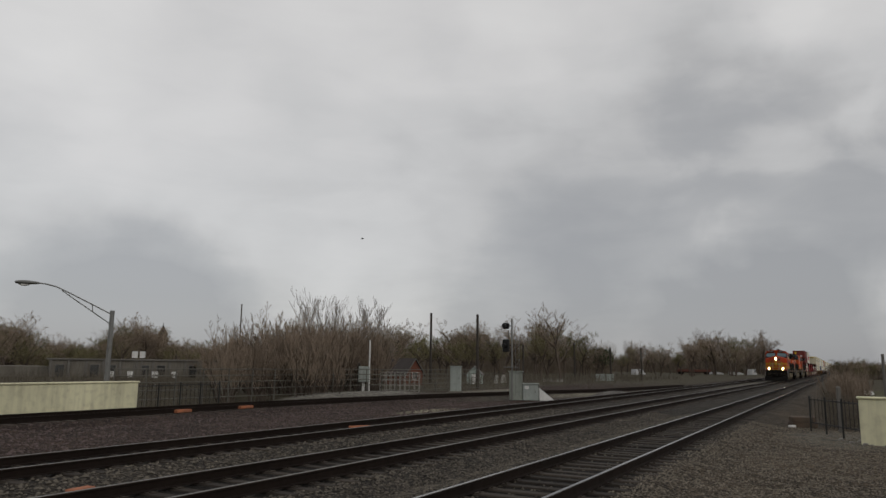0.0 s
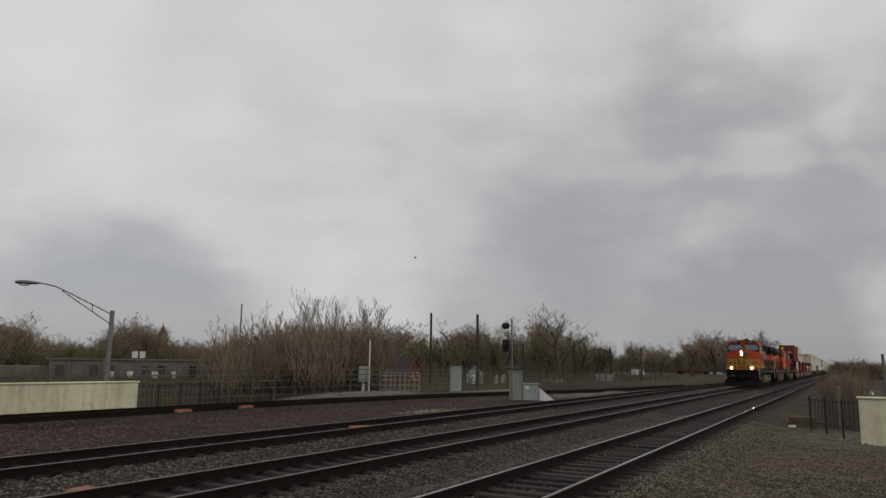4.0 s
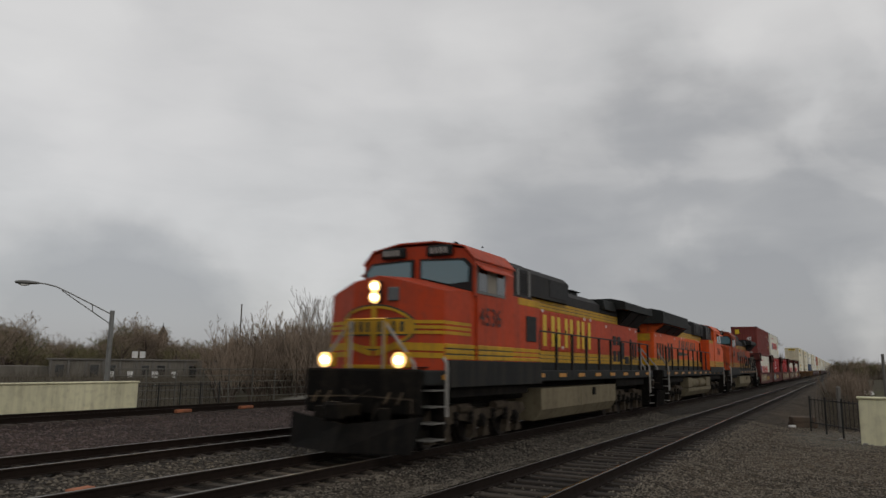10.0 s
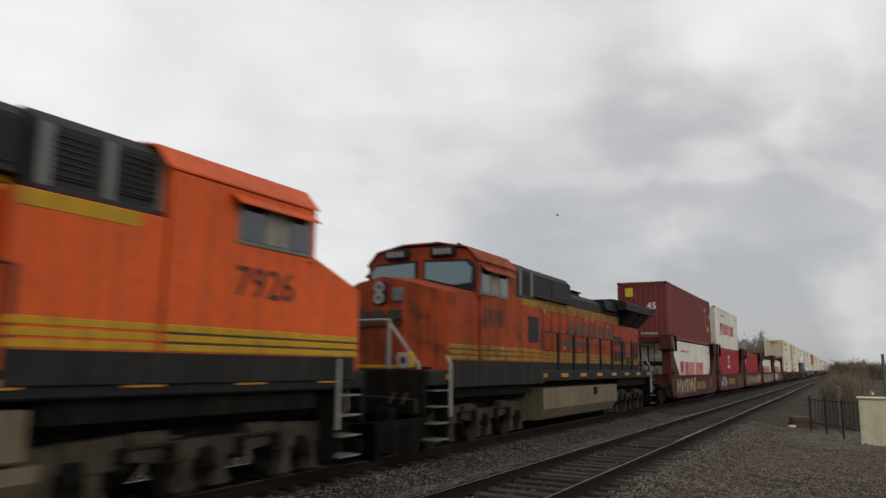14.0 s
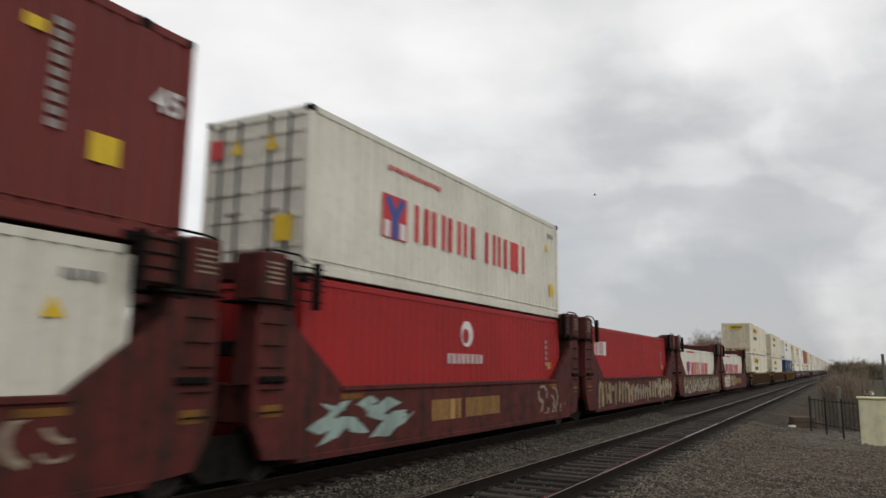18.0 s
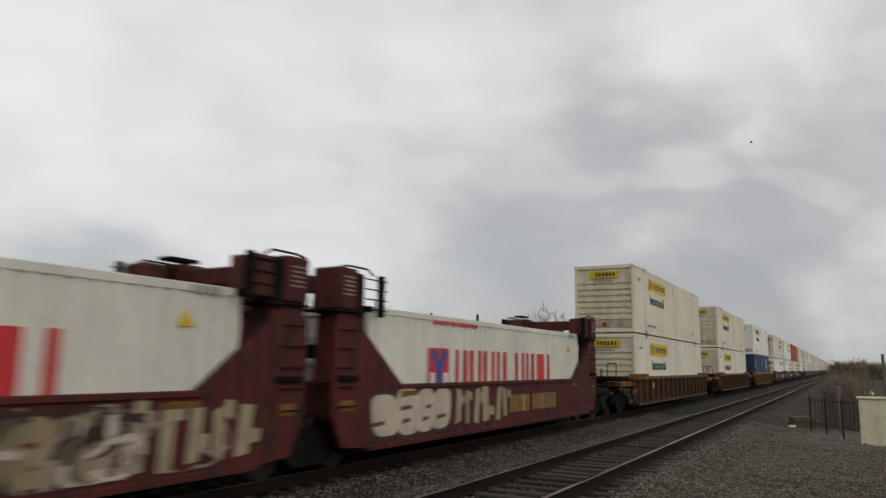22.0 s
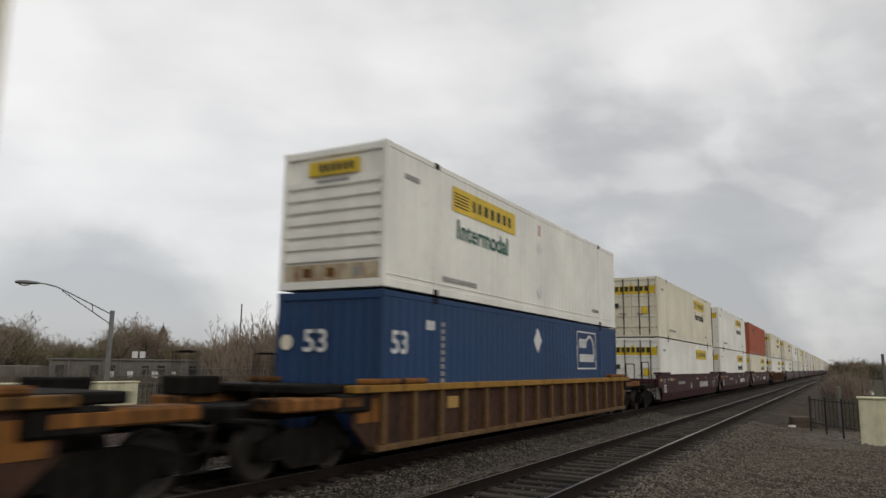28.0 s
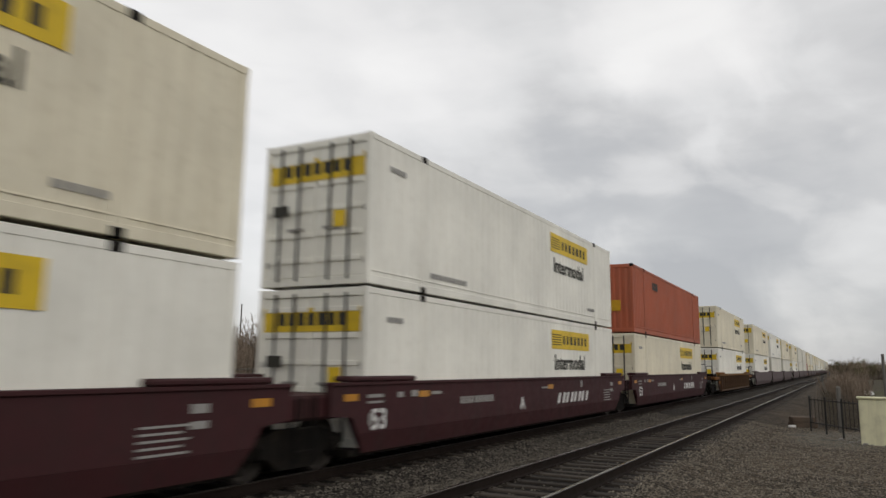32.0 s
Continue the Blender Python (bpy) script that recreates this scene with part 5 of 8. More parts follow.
def loco_truck(parent, y):
    t = part("truck", Geo().box(-0.9, y - 2.3, 0.55, 0.9, y + 2.3, 0.92, ch=0.05), M_UNDER, parent, "six-wheel truck caked in pale dust")
    for turn in (0, math.pi):
        f = part("side_frame", LOCO_FRAME, None, t, at=(0, y, 0))
        f.rotation_euler = (0, 0, turn)
        for a in (-1.98, 0, 1.98):
            b = part("journal_box", BOX_BIG, None, t, at=(0, y + a, 0))
            b.rotation_euler = (0, 0, turn)
        for a in (-1.35, -0.62, 0.62, 1.35):
            b = part("spring", SPRING, None, t, at=(0, y + a, 0))
            b.rotation_euler = (0, 0, turn)
        for a in (-0.99, 0.99):
            b = part("brake_cylinder", BRAKE, None, t, at=(0, y + a, 0))
            b.rotation_euler = (0, 0, turn)
    for a in (-1.98, 0, 1.98):
        wheelset(t, WHEEL_BIG, y + a, 0.52)
    return t


def car_truck(parent, y):
    t = part("truck", Geo().box(-0.95, y - 0.2, 0.42, 0.95, y + 0.2, 0.72, ch=0.04), M_UNDER, parent, "dark four-wheel freight truck")
    for turn in (0, math.pi):
        f = part("side_frame", CAR_FRAME, None, t, at=(0, y, 0))
        f.rotation_euler = (0, 0, turn)
        for a in (-0.89, 0.89):
            b = part("journal_box", CAR_BOX, None, t, at=(0, y + a, 0))
            b.rotation_euler = (0, 0, turn)
    for a in (-0.89, 0.89):
        wheelset(t, WHEEL_CAR, y + a, 0.46)
    return t


STANCHION = mesh_of("stanchion", Geo().box(-0.035, -0.045, 0, 0.035, 0.045, 1.09, ch=0.006), M_SIGBLACK)
REFLECTOR = mesh_of("reflector", Geo().box(-0.004, -0.29, -0.055, 0.012, 0.29, 0.055, ch=0.003), M_REFLECT)
TREAD = mesh_of("tread", Geo().box(-0.24, -0.26, -0.015, 0.24, 0.26, 0.015, ch=0.004), M_STEP)


def grab(pts, parent, material=None, r=0.024):
    return part("handrail", Geo().tube(pts, r, 7), material or M_SILVER, parent, "worn grey handrail")


def bars(name, parent, material, x, y0, z0, widths, h, gap=0.08, slant=0.0, label=""):
    """A row of plain upright bars standing for lettering, on a side that faces +x."""
    g = Geo()
    y = y0
    for w in widths:
        g.prism([(y, z0), (y + w, z0), (y + w + slant, z0 + h), (y + slant, z0 + h)], "x", x, x + 0.006)
        y += w + gap
    return tagged(part(name, g, material, parent, label), kind="stuff")


def glyphs(shapes, parent, material, x, y0, z0, w, h, gap, t, slant=0.0, label="", name="emblem"):
    """A row of plain upright bars in pairs that stand for an emblem, on a side that faces +x."""
    g = Geo()
    y = y0
    pair = ((0.02, 0, 0.34 - t / 8, 1), (0.66 + t / 8, 0, 0.98, 1))
    strokes = {"I": ((0.1, 0, 0.9, 1),), "_": ()}
    for s in shapes:
        for a, b, c, d in strokes.get(s, pair):
            q = [(y + a * w + slant * b, z0 + b * h), (y + c * w + slant * b, z0 + b * h), (y + c * w + slant * d, z0 + d * h), (y + a * w + slant * d, z0 + d * h)]
            g.prism(q, "x", x, x + 0.006)
        y += (w if s not in "I_" else w * 0.5) + gap
    return tagged(part(name, g, material, parent, label), kind="stuff")


TEXTS = {}


def lettering(word, size, material):
    key = (word, size, material.name)
    if key not in TEXTS:
        cu = bpy.data.curves.new("lettering", "FONT")
        cu.body, cu.size, cu.extrude = word, size, 0.003
        cu.space_character = 1.05
        TEXTS[key] = cu
    return TEXTS[key]


def written(word, size, material, parent, x, y, z, name="lettering", bold=0.012, facing="side"):
    cu = lettering(word, size, material)
    cu.offset = bold
    if not cu.materials:
        cu.materials.append(material)
    ob = new(name, cu)
    ob.parent = parent
    ob.location = (x, y, z)
    ob.rotation_euler = (radians(90), 0, radians(90)) if facing == "side" else (radians(90), 0, 0)
    return ob


def steps(parent, x, y, out):
    """A corner stairwell: four treads, side plate and two sloping handrails; out is -1 at the front end, 1 at the rear."""
    s = 1 if x > 0 else -1
    st = part("steps", Geo().box(s * 1.12, y - 0.36, 0.3, s * 1.16, y + 0.36, 1.38, ch=0.01).box(s * 1.12, y + 0.34 * -out, 0.22, s * 1.5, y + 0.38 * -out, 1.38, ch=0.01), M_UNDER, parent, "black corner stairwell")
    for i in range(4):
        part("tread", TREAD, None, st, at=(s * 1.33, y, 0.3 + i * 0.33))
    # two flat rails slope out from the platform and drop beside the stairwell
    grab([(s * 0.42, y + 0.36 * out, 1.72), (s * 0.42, y + 0.36 * out, 2.72), (s * 1.18, y + 0.36 * out, 1.82), (s * 1.2, y + 0.36 * out, 1.02), (s * 1.02, y + 0.36 * out, 0.92)], st, M_SILVER, r=0.034)
    grab([(s * 1.08, y - 0.36 * out, 2.72), (s * 1.1, y - 0.36 * out, 2.5), (s * 1.54, y - 0.36 * out, 1.85), (s * 1.55, y - 0.36 * out, 0.75)], st, M_SILVER, r=0.036)
    return st


def locomotive(style):
    """A six-axle road diesel, front towards -y, centre at 0, rail tops at z = 0."""
    body, es, band = style["paint"], style["es"], style["band"]
    t = thing("locomotive", style["label"], "locomotive", "locomotives")
    # the second unit has its cab and nose farther forward
    D = -0.6 if es else 0.0
    # frame
    fr = part("frame", Geo().box(-1.5, -10.0, 1.39, 1.5, 10.0, 1.7, ch=0.03), M_BLACK, t, "dark walkway sill with amber reflectors")
    for i in range(11):
        part("reflector", REFLECTOR, None, fr, at=(1.502, -9.0 + i * 1.8, 1.56))
        part("reflector", REFLECTOR, None, fr, at=(-1.514, -9.0 + i * 1.8, 1.56))
    part("underframe", Geo().box(-0.9, -9.6, 0.93, 0.9, 9.6, 1.386, ch=0.05).box(-1.35, -8.9, 1.1, 1.35, -4.2, 1.386).box(-1.35, 4.6, 1.1, 1.35, 8.9, 1.386), M_UNDER, t)
    for s in (-1, 1):
        e = part("end_plate", Geo().box(-1.45, s * 10.0, 0.8, 1.45, s * 10.12, 1.72, ch=0.04), M_UNDER, t)
        part("coupler", Geo().box(-0.14, s * 10.25, 0.76, 0.14, s * 10.9, 1.02, ch=0.03).box(-0.2, s * 10.85, 0.7, 0.2, s * 11.13, 1.08, ch=0.06), M_UNDER, e)
        part("lift_bar", Geo().tube([(-1.3, s * 10.2, 1.12), (-0.3, s * 10.24, 1.16), (0.3, s * 10.24, 1.16), (1.3, s * 10.2, 1.12), (1.34, s * 10.24, 0.86)], 0.016), M_TRUCK, e, "dull uncoupling lever")
        for k in (-1.05, -0.75, 0.75, 1.05):
            part("gladhand", Geo().cyl((k, s * 10.13, 1.25), (k, s * 10.34, 1.02), 0.022, 0.036, 8), M_TRUCK, e)
        for k in (-1, 1):
            part("hose", Geo().tube([(k * 0.55, s * 10.26, 1.05), (k * 0.58, s * 10.5, 0.75), (k * 0.62, s * 10.45, 0.45)], 0.03), M_UNDER, e)
        part("jumper_cable", Geo().tube([(0.35, s * 10.26, 1.3), (0.1, s * 10.5, 1.1), (-0.3, s * 10.26, 1.3)], 0.025), M_UNDER, e)
    for s in (-1, 1):
        y = s * 10.3
        # two wings meeting in a shallow V, flared at the outer ends
        pl = part("plow", Geo().box(-1.3, min(y - s * 0.12, y), 0.25, 1.3, max(y - s * 0.12, y), 0.5), M_PLOW, t, "blackened snow plow")
        for k in (-1, 1):
            g = Geo()
            lo = [(0, y + s * 0.72, 0.1), (k * 1.5, y + s * 0.2, 0.1), (k * 1.5, y + s * 0.14, 0.1), (0, y + s * 0.64, 0.1)]
            hi = [(0, y + s * 0.42, 0.62), (k * 1.62, y + s * 0.02, 0.8), (k * 1.6, y - s * 0.06, 0.8), (0, y + s * 0.34, 0.62)]
            fs = [(0, 1, 5, 4), (1, 2, 6, 5), (2, 3, 7, 6), (3, 0, 4, 7), (4, 5, 6, 7), (3, 2, 1, 0)]
            g.add(lo + hi, fs if k * s < 0 else [f[::-1] for f in fs])
            part("plow_wing", g, M_PLOW, pl)
        for k in (-0.9, 0.7):
            part("plow_bracket", Geo().box(k, min(y, y + s * 0.2), 0.3, k + 0.2, max(y, y + s * 0.2), 0.95), M_UNDER, pl)
        for x in (-1.3, 1.3):
            steps(t, x, s * 9.55, s)
    # nose: a wide faceted block with a peaked front
    n = Geo()
    lo = [(-1.48, -7.72, 1.7), (-1.48, -9.2, 1.7), (-0.6, -9.66, 1.7), (0.6, -9.66, 1.7), (1.48, -9.2, 1.7), (1.48, -7.72, 1.7)]
    hi = [(-1.48, -7.72, 3.5), (-1.48, -9.18, 3.38), (-0.6, -9.6, 3.62), (0.6, -9.6, 3.62), (1.48, -9.18, 3.38), (1.48, -7.72, 3.5)]
    n.add(lo + hi + [(0, -9.55, 3.74), (0, -7.72, 3.88)], [(0, 1, 7, 6), (1, 2, 8, 7), (2, 3, 9, 12, 8), (3, 4, 10, 9), (4, 5, 11, 10), (5, 4, 3, 2, 1, 0), (6, 7, 8, 12, 13), (13, 12, 9, 10, 11), (0, 6, 13, 11, 5)])
    if es:
        n.v = [(x, y, z - (0.3 if y < -9 else -0.06) * (z > 3)) for x, y, z in n.v]
    nose = part("nose", n, body, t, at=(0, D, 0))
    trim = Geo()
    if style["heritage"]:
        for z0, z1 in ((2.46, 2.53), (2.57, 2.64), (2.68, 2.75)):
            trim.add([(1.487, -7.95, z0), (1.487, -7.95, z1), (1.487, -9.21, z1), (1.487, -9.21, z0)], [(0, 1, 2, 3)])
            trim.add([(1.485, -9.215, z0), (1.485, -9.215, z1), (0.62, -9.668, z1), (0.62, -9.668, z0)], [(0, 1, 2, 3)])
            trim.add([(-0.62, -9.668, z0), (-0.62, -9.668, z1), (-1.485, -9.215, z1), (-1.485, -9.215, z0)], [(0, 1, 2, 3)])
        dark = Geo()

        def face(x, z, out):
            """A place on the front of the nose, flat in the middle and swept back at the sides."""
            return (x, -9.664 - out + max(0, abs(x) - 0.6) * 0.515, z)
        for g_, a0, b0, wide, out in ((dark, 0.98, 0.5, 0.09, 0.008), (trim, 0.94, 0.465, 0.055, 0.014)):
            for q in range(44):
                w0, w1 = 2 * math.pi * q / 44, 2 * math.pi * (q + 1) / 44
                ring = [face(a * math.cos(w), 2.6 + b * math.sin(w), out) for w, a, b in ((w0, a0 - wide, b0 - wide), (w0, a0, b0), (w1, a0, b0), (w1, a0 - wide, b0 - wide))]
                g_.add(ring, [(0, 1, 2, 3)])
        for q in range(12):
            x0, x1 = -0.9 + 0.15 * q, -0.75 + 0.15 * q
            for g_, z0, z1, out in ((dark, 2.42, 2.8, 0.009), (trim, 2.45, 2.77, 0.016)):
                g_.add([face(x0, z0, out), face(x1, z0, out), face(x1, z1, out), face(x0, z1, out)], [(0, 1, 2, 3)])
        trim.add([face(-0.07, 2.16, 0.015), face(0.07, 2.16, 0.015), face(0.07, 3.04, 0.015), face(-0.07, 3.04, 0.015)], [(0, 1, 2, 3)])
        part("emblem_outline", dark, M_GREENBLACK, nose, "dark outline of the emblem")
        for k in (-1, 1):
            trim.prism([(k * 0.05, 1.98), (k * 0.6, 2.14), (k * 0.6, 2.26), (k * 0.05, 2.1)], "y", -9.684, -9.664)
            for z0, z1 in ((1.95, 2.06), (2.1, 2.26)):
                trim.add([(k * 1.49, -9.215, z0), (k * 1.49, -9.215, z1), (k * 0.62, -9.672, z1 + 0.02), (k * 0.62, -9.672, z0 + 0.02)], [(0, 1, 2, 3) if k > 0 else (3, 2, 1, 0)])
        part("nose_trim", trim, M_YELLOW, nose, "yellow striped emblem")
        g = Geo()
        for x in (-0.74, -0.36, 0.1, 0.48):
            for a_, b_ in ((0, 0.08), (0.17, 0.25)):
                g.add([face(x + a_, 2.5, 0.02), face(x + b_, 2.5, 0.02), face(x + b_, 2.72, 0.02), face(x + a_, 2.72, 0.02)], [(0, 1, 2, 3)])
        part("emblem", g, M_GREENBLACK, nose, "dark plain lettering bars")
        part("anticlimber", Geo().box(-0.75, -9.74, 1.72, 0.75, -9.664, 1.8), M_YELLOW, nose)
    else:
        g = Geo().box(-0.66, -9.684, 2.78, -0.3, -9.664, 2.98, ch=0.002).box(-0.2, -9.684, 2.78, 0.14, -9.664, 2.98, ch=0.002).box(0.24, -9.684, 2.78, 0.6, -9.664, 2.98, ch=0.002)
        g.prism([(-0.7, 2.6), (0.55, 2.68), (0.7, 2.73), (-0.7, 2.7)], "y", -9.684, -9.664)
        part("emblem", g, M_GREENBLACK, nose, "dark plain lettering bars")
        part("anticlimber", Geo().box(-0.75, -9.74, 1.72, 0.75, -9.664, 1.8), M_YELLOW, nose)
    door = part("nose_door", Geo().box(0.66, -9.58, 1.75, 1.2, -9.35, 1.77), M_BLACK, nose)
    hl = part("headlight", Geo().box(-0.16, -9.68, 3.12, 0.16, -9.585, 3.62, ch=0.03), M_BLACK, nose, "twin headlight housing")
    for z in (3.25, 3.49):
        part("lamp", Geo().cyl((0, -9.682, z), (0, -9.695, z), 0.06, 0.055, 16), M_LAMP if style["lit"] else M_DARKWIN, hl, "bright lit headlight" if style["lit"] else "unlit headlight")
        # on the lit unit this ring glows to imitate the lamp's halo
        part("reflector", Geo().lathe((0, -9.683, z), (0, -1, 0), [(0, 0.135), (0.004, 0.135), (0.006, 0.065)], 18), M_LAMPHALO if style["lit"] else M_LETGREY, hl)
    part("nose_window", Geo().box(0.32, -9.66, 3.16, 0.6, -9.6, 3.46, ch=0.05), M_DARKWIN, nose)
    for s in (-1, 1):
        dl = part("ditch_light", Geo().box(s * 0.78, -10.12 + D * 0.4, 1.74, s * 1.1, -9.9 + D * 0.4, 2.06, ch=0.03), M_YELLOW, t)
        part("lamp", Geo().cyl((s * 0.94, -10.122 + D * 0.4, 1.9), (s * 0.94, -10.14 + D * 0.4, 1.9), 0.075, 0.07, 16), M_LAMP if style["lit"] else M_DARKWIN, dl, "bright lit ditch light" if style["lit"] else "unlit ditch light")
        # same imitated halo ring round the ditch lights
        part("reflector", Geo().lathe((s * 0.94, -10.123 + D * 0.4, 1.9), (0, -1, 0), [(0, 0.165), (0.004, 0.165), (0.008, 0.08)], 18), M_LAMPHALO if style["lit"] else M_LETGREY, dl)
    grab([(-0.5, -9.95, 1.72), (-0.5, -9.98, 2.75), (0.5, -9.98, 2.75), (0.5, -9.95, 1.72)], t, M_YELLOW if style["heritage"] else M_SILVER)
    # cab
    c = Geo().prism([(-1.53, 1.7), (1.53, 1.7), (1.53, 4.22), (1.24, 4.54), (0.5, 4.68), (-0.5, 4.68), (-1.24, 4.54), (-1.53, 4.22)], "y", -7.7, -5.6 - D)
    c.prism([(-1.53, 3.4), (1.53, 3.4), (1.53, 4.22), (1.24, 4.52), (0.5, 4.64), (-0.5, 4.64), (-1.24, 4.52), (-1.53, 4.22)], "y", -7.86, -7.704)
    cab = part("cab", c, body, t, at=(0, D, 0))
    part("cab_roof", Geo().prism([(-1.55, 4.24), (-1.26, 4.56), (-0.5, 4.7), (0.5, 4.7), (1.26, 4.56), (1.55, 4.24), (1.55, 4.27), (1.27, 4.59), (0.5, 4.74), (-0.5, 4.74), (-1.27, 4.59), (-1.55, 4.27)], "y", -7.92, -5.5 - D), body, cab)
    for s in (-1, 1):
        w = part("windshield", Geo().prism([(s * 0.08, 3.72), (s * 1.48, 3.44), (s * 1.48, 4.1), (s * 1.3, 4.28), (s * 0.08, 4.32)], "y", -7.9, -7.862), M_SIGBLACK, cab)
        part("pane", Geo().prism([(s * 0.15, 3.86), (s * 0.9, 3.68), (s * 1.38, 3.72), (s * 1.41, 4.06), (s * 1.26, 4.22), (s * 0.15, 4.26)], "y", -7.93, -7.904), M_TEAL, w, "tinted windshield glass")
        nb = part("number_board", Geo().box(s * 0.3, -8.0, 4.36, s * 0.98, -7.865, 4.62, ch=0.03), M_BLACK, cab)
        g = Geo()
        for i in range(4):
            g.box(s * 0.66 - 0.24 + i * 0.125, -8.016, 4.42, s * 0.66 - 0.155 + i * 0.125, -8.003, 4.56, ch=0.002)
        tagged(part("number_plate_bar", g, M_LETGREY, nb), kind="stuff")
        sw = part("side_window", Geo().box(s * 1.532, -7.75, 3.46, s * 1.55, -6.15, 4.12, ch=0.01), M_GALV, cab, "worn grey window frame")
        for y0, y1 in ((-7.68, -7.25), (-7.18, -6.72), (-6.66, -6.22)):
            part("pane", Geo().box(s * 1.552, y0, 3.52, s * 1.56, y1, 4.04, ch=0.004), M_SHADE if y0 > -7.5 and y0 < -7 else M_GLASS, sw)
        part("drip_rail", Geo().add([(s * 1.535, -7.75, 4.16), (s * 1.535, -6.0, 4.16), (s * 1.72, -6.0, 4.02), (s * 1.72, -7.75, 4.02), (s * 1.535, -7.75, 4.13), (s * 1.535, -6.0, 4.13), (s * 1.72, -6.0, 3.99), (s * 1.72, -7.75, 3.99)], [(0, 1, 2, 3), (7, 6, 5, 4), (0, 4, 5, 1), (1, 5, 6, 2), (2, 6, 7, 3), (3, 7, 4, 0)]), body, cab)
    part("horn", Geo().cyl((0.3, -6.0, 4.82), (0.3, -6.5, 4.86), 0.04, 0.1, 8).cyl((0.1, -6.0, 4.82), (0.1, -6.45, 4.86), 0.04, 0.1, 8).box(0, -6.02, 4.762, 0.4, -5.9, 4.85), M_BLACK, cab)
    if style["number"]:
        written(style["number"], 0.6, M_NUMBER if style["heritage"] else M_GREENBLACK, cab, 1.545, -7.62, 2.74, "road_number", 0.004)
    else:
        num = written("7926", 0.6, M_NUMBER, cab, -1.545, -6.15, 2.74, "road_number", 0.004)
        num.rotation_euler = (radians(90), 0, radians(-90))
    for x_, y0_, y1_, who in ((1.538, -7.68, -5.62 - D, cab), (1.486, -9.16, -7.72, nose)):
        for z in (2.028, 2.148):
            part("stripe_line", Geo().box(-x_, y0_, z, x_, y1_, z + 0.024, ch=0.001), M_GREENBLACK, who)
    part("cab_stripe", Geo().box(-1.542, -7.68, 1.93, 1.542, -5.62 - D, 2.03).box(-1.542, -7.68, 2.05, 1.542, -5.62 - D, 2.15).box(-1.542, -7.68, 2.17, 1.542, -5.62 - D, 2.27), band, cab)
    part("nose_stripe", Geo().box(-1.49, -9.16, 1.93, 1.49, -7.72, 2.03).box(-1.49, -9.16, 2.05, 1.49, -7.72, 2.15).box(-1.49, -9.16, 2.17, 1.49, -7.72, 2.27), band, nose)
    part("cab_skirt", Geo().box(-1.546, -9.05, 1.54 if es else 1.34, 1.546, -3.66 - D, 1.92), M_SKIRT, cab, "dark grey skirt below the stripes")
    # electrical cabinet behind the cab
    eb = part("equipment_cabinet", Geo().box(-1.5, -5.58, 1.7, 1.5, -3.64, 3.6, ch=0.02), body, t)
    if not es:
        part("vent", Geo().box(1.502, -4.68, 2.46, 1.52, -3.95, 3.14), M_SIGBLACK, eb, "black intake grille")
    if not es:
        part("vent", Geo().box(-1.52, -4.68, 2.46, -1.502, -3.95, 3.14), M_SIGBLACK, eb)
    part("stripe", Geo().box(-1.508, -5.56, 1.93, 1.508, -3.66, 2.03).box(-1.508, -5.56, 2.05, 1.508, -3.66, 2.15).box(-1.508, -5.56, 2.17, 1.508, -3.66, 2.27).box(-1.508, -5.2, 3.4, 1.508, -3.66, 3.59), band, eb)
    ub = part("blower_housing", Geo().prism([(-1.3, 3.604), (1.3, 3.604), (1.3, 4.42), (1.05, 4.6), (-1.05, 4.6), (-1.3, 4.42)], "y", -5.66, -3.9), M_ROOFGREY, t, "weathered grey upper equipment housing")
    for s in (-1, 1):
        for y in (-5.28, -4.38):
            v = part("grille", Geo().box(s * 1.302, y - 0.29, 3.8, s * 1.32, y + 0.29, 4.36), M_SIGBLACK, ub)
            lm = mesh_of("louvre", Geo().box(-0.01, -0.27, -0.01, 0.01, 0.27, 0.01, ch=0.003), M_ROOFGREY)
            for i in range(7):
                part("louvre", lm, None, v, at=(s * 1.328, y, 3.85 + i * 0.075))
        for y in (-5.6, -4.83, -4.02):
            part("frame_post", Geo().box(s * 1.302, y - 0.07, 3.66, s * 1.35, y + 0.07, 4.4, ch=0.01), M_GALV, ub, "pale worn frame between the openings")
        part("ledge", Geo().box(s * 1.302, -5.66, 3.62, s * 1.4, -3.95, 3.69, ch=0.01), M_ROOFGREY, ub)
    # long hood in stacked bands
    W = 0.98
    Y0, Y1 = -3.88, 9.55
    hood = part("hood_base", Geo().box(-W, Y0, 1.7, W, Y1, 1.926, ch=0.01), M_BLACK, t)
    part("lower_stripe", Geo().box(-W, Y0, 1.93, W, Y1, 2.27, ch=0.01), band, t, "yellow band with thin dark lines")
    for z in (2.03, 2.14):
        part("stripe_line", Geo().box(-W - 0.004, Y0, z, W + 0.004, Y1, z + 0.02, ch=0.001), M_GREENBLACK, t)
    side = part("hood_side", Geo().box(-W, Y0, 2.274, W, Y1, 3.5, ch=0.01), body, t)
    dm = mesh_of("hood_door", Geo().box(-0.012, -0.36, 2.3, 0.014, 0.36, 3.47, ch=0.008), body)
    hm = mesh_of("latch", Geo().box(0.014, 0.25, 2.84, 0.035, 0.3, 2.98), M_BLACK)
    for i in range(8):
        y = Y0 + 0.45 + i * 0.77
        for s in (1, -1):
            d = part("hood_door", dm, None, side, at=(s * W, y, 0))
            if s < 0:
                d.rotation_euler = (0, 0, math.pi)
            part("latch", hm, None, d)
    SE = 3.88 if es else 6.32
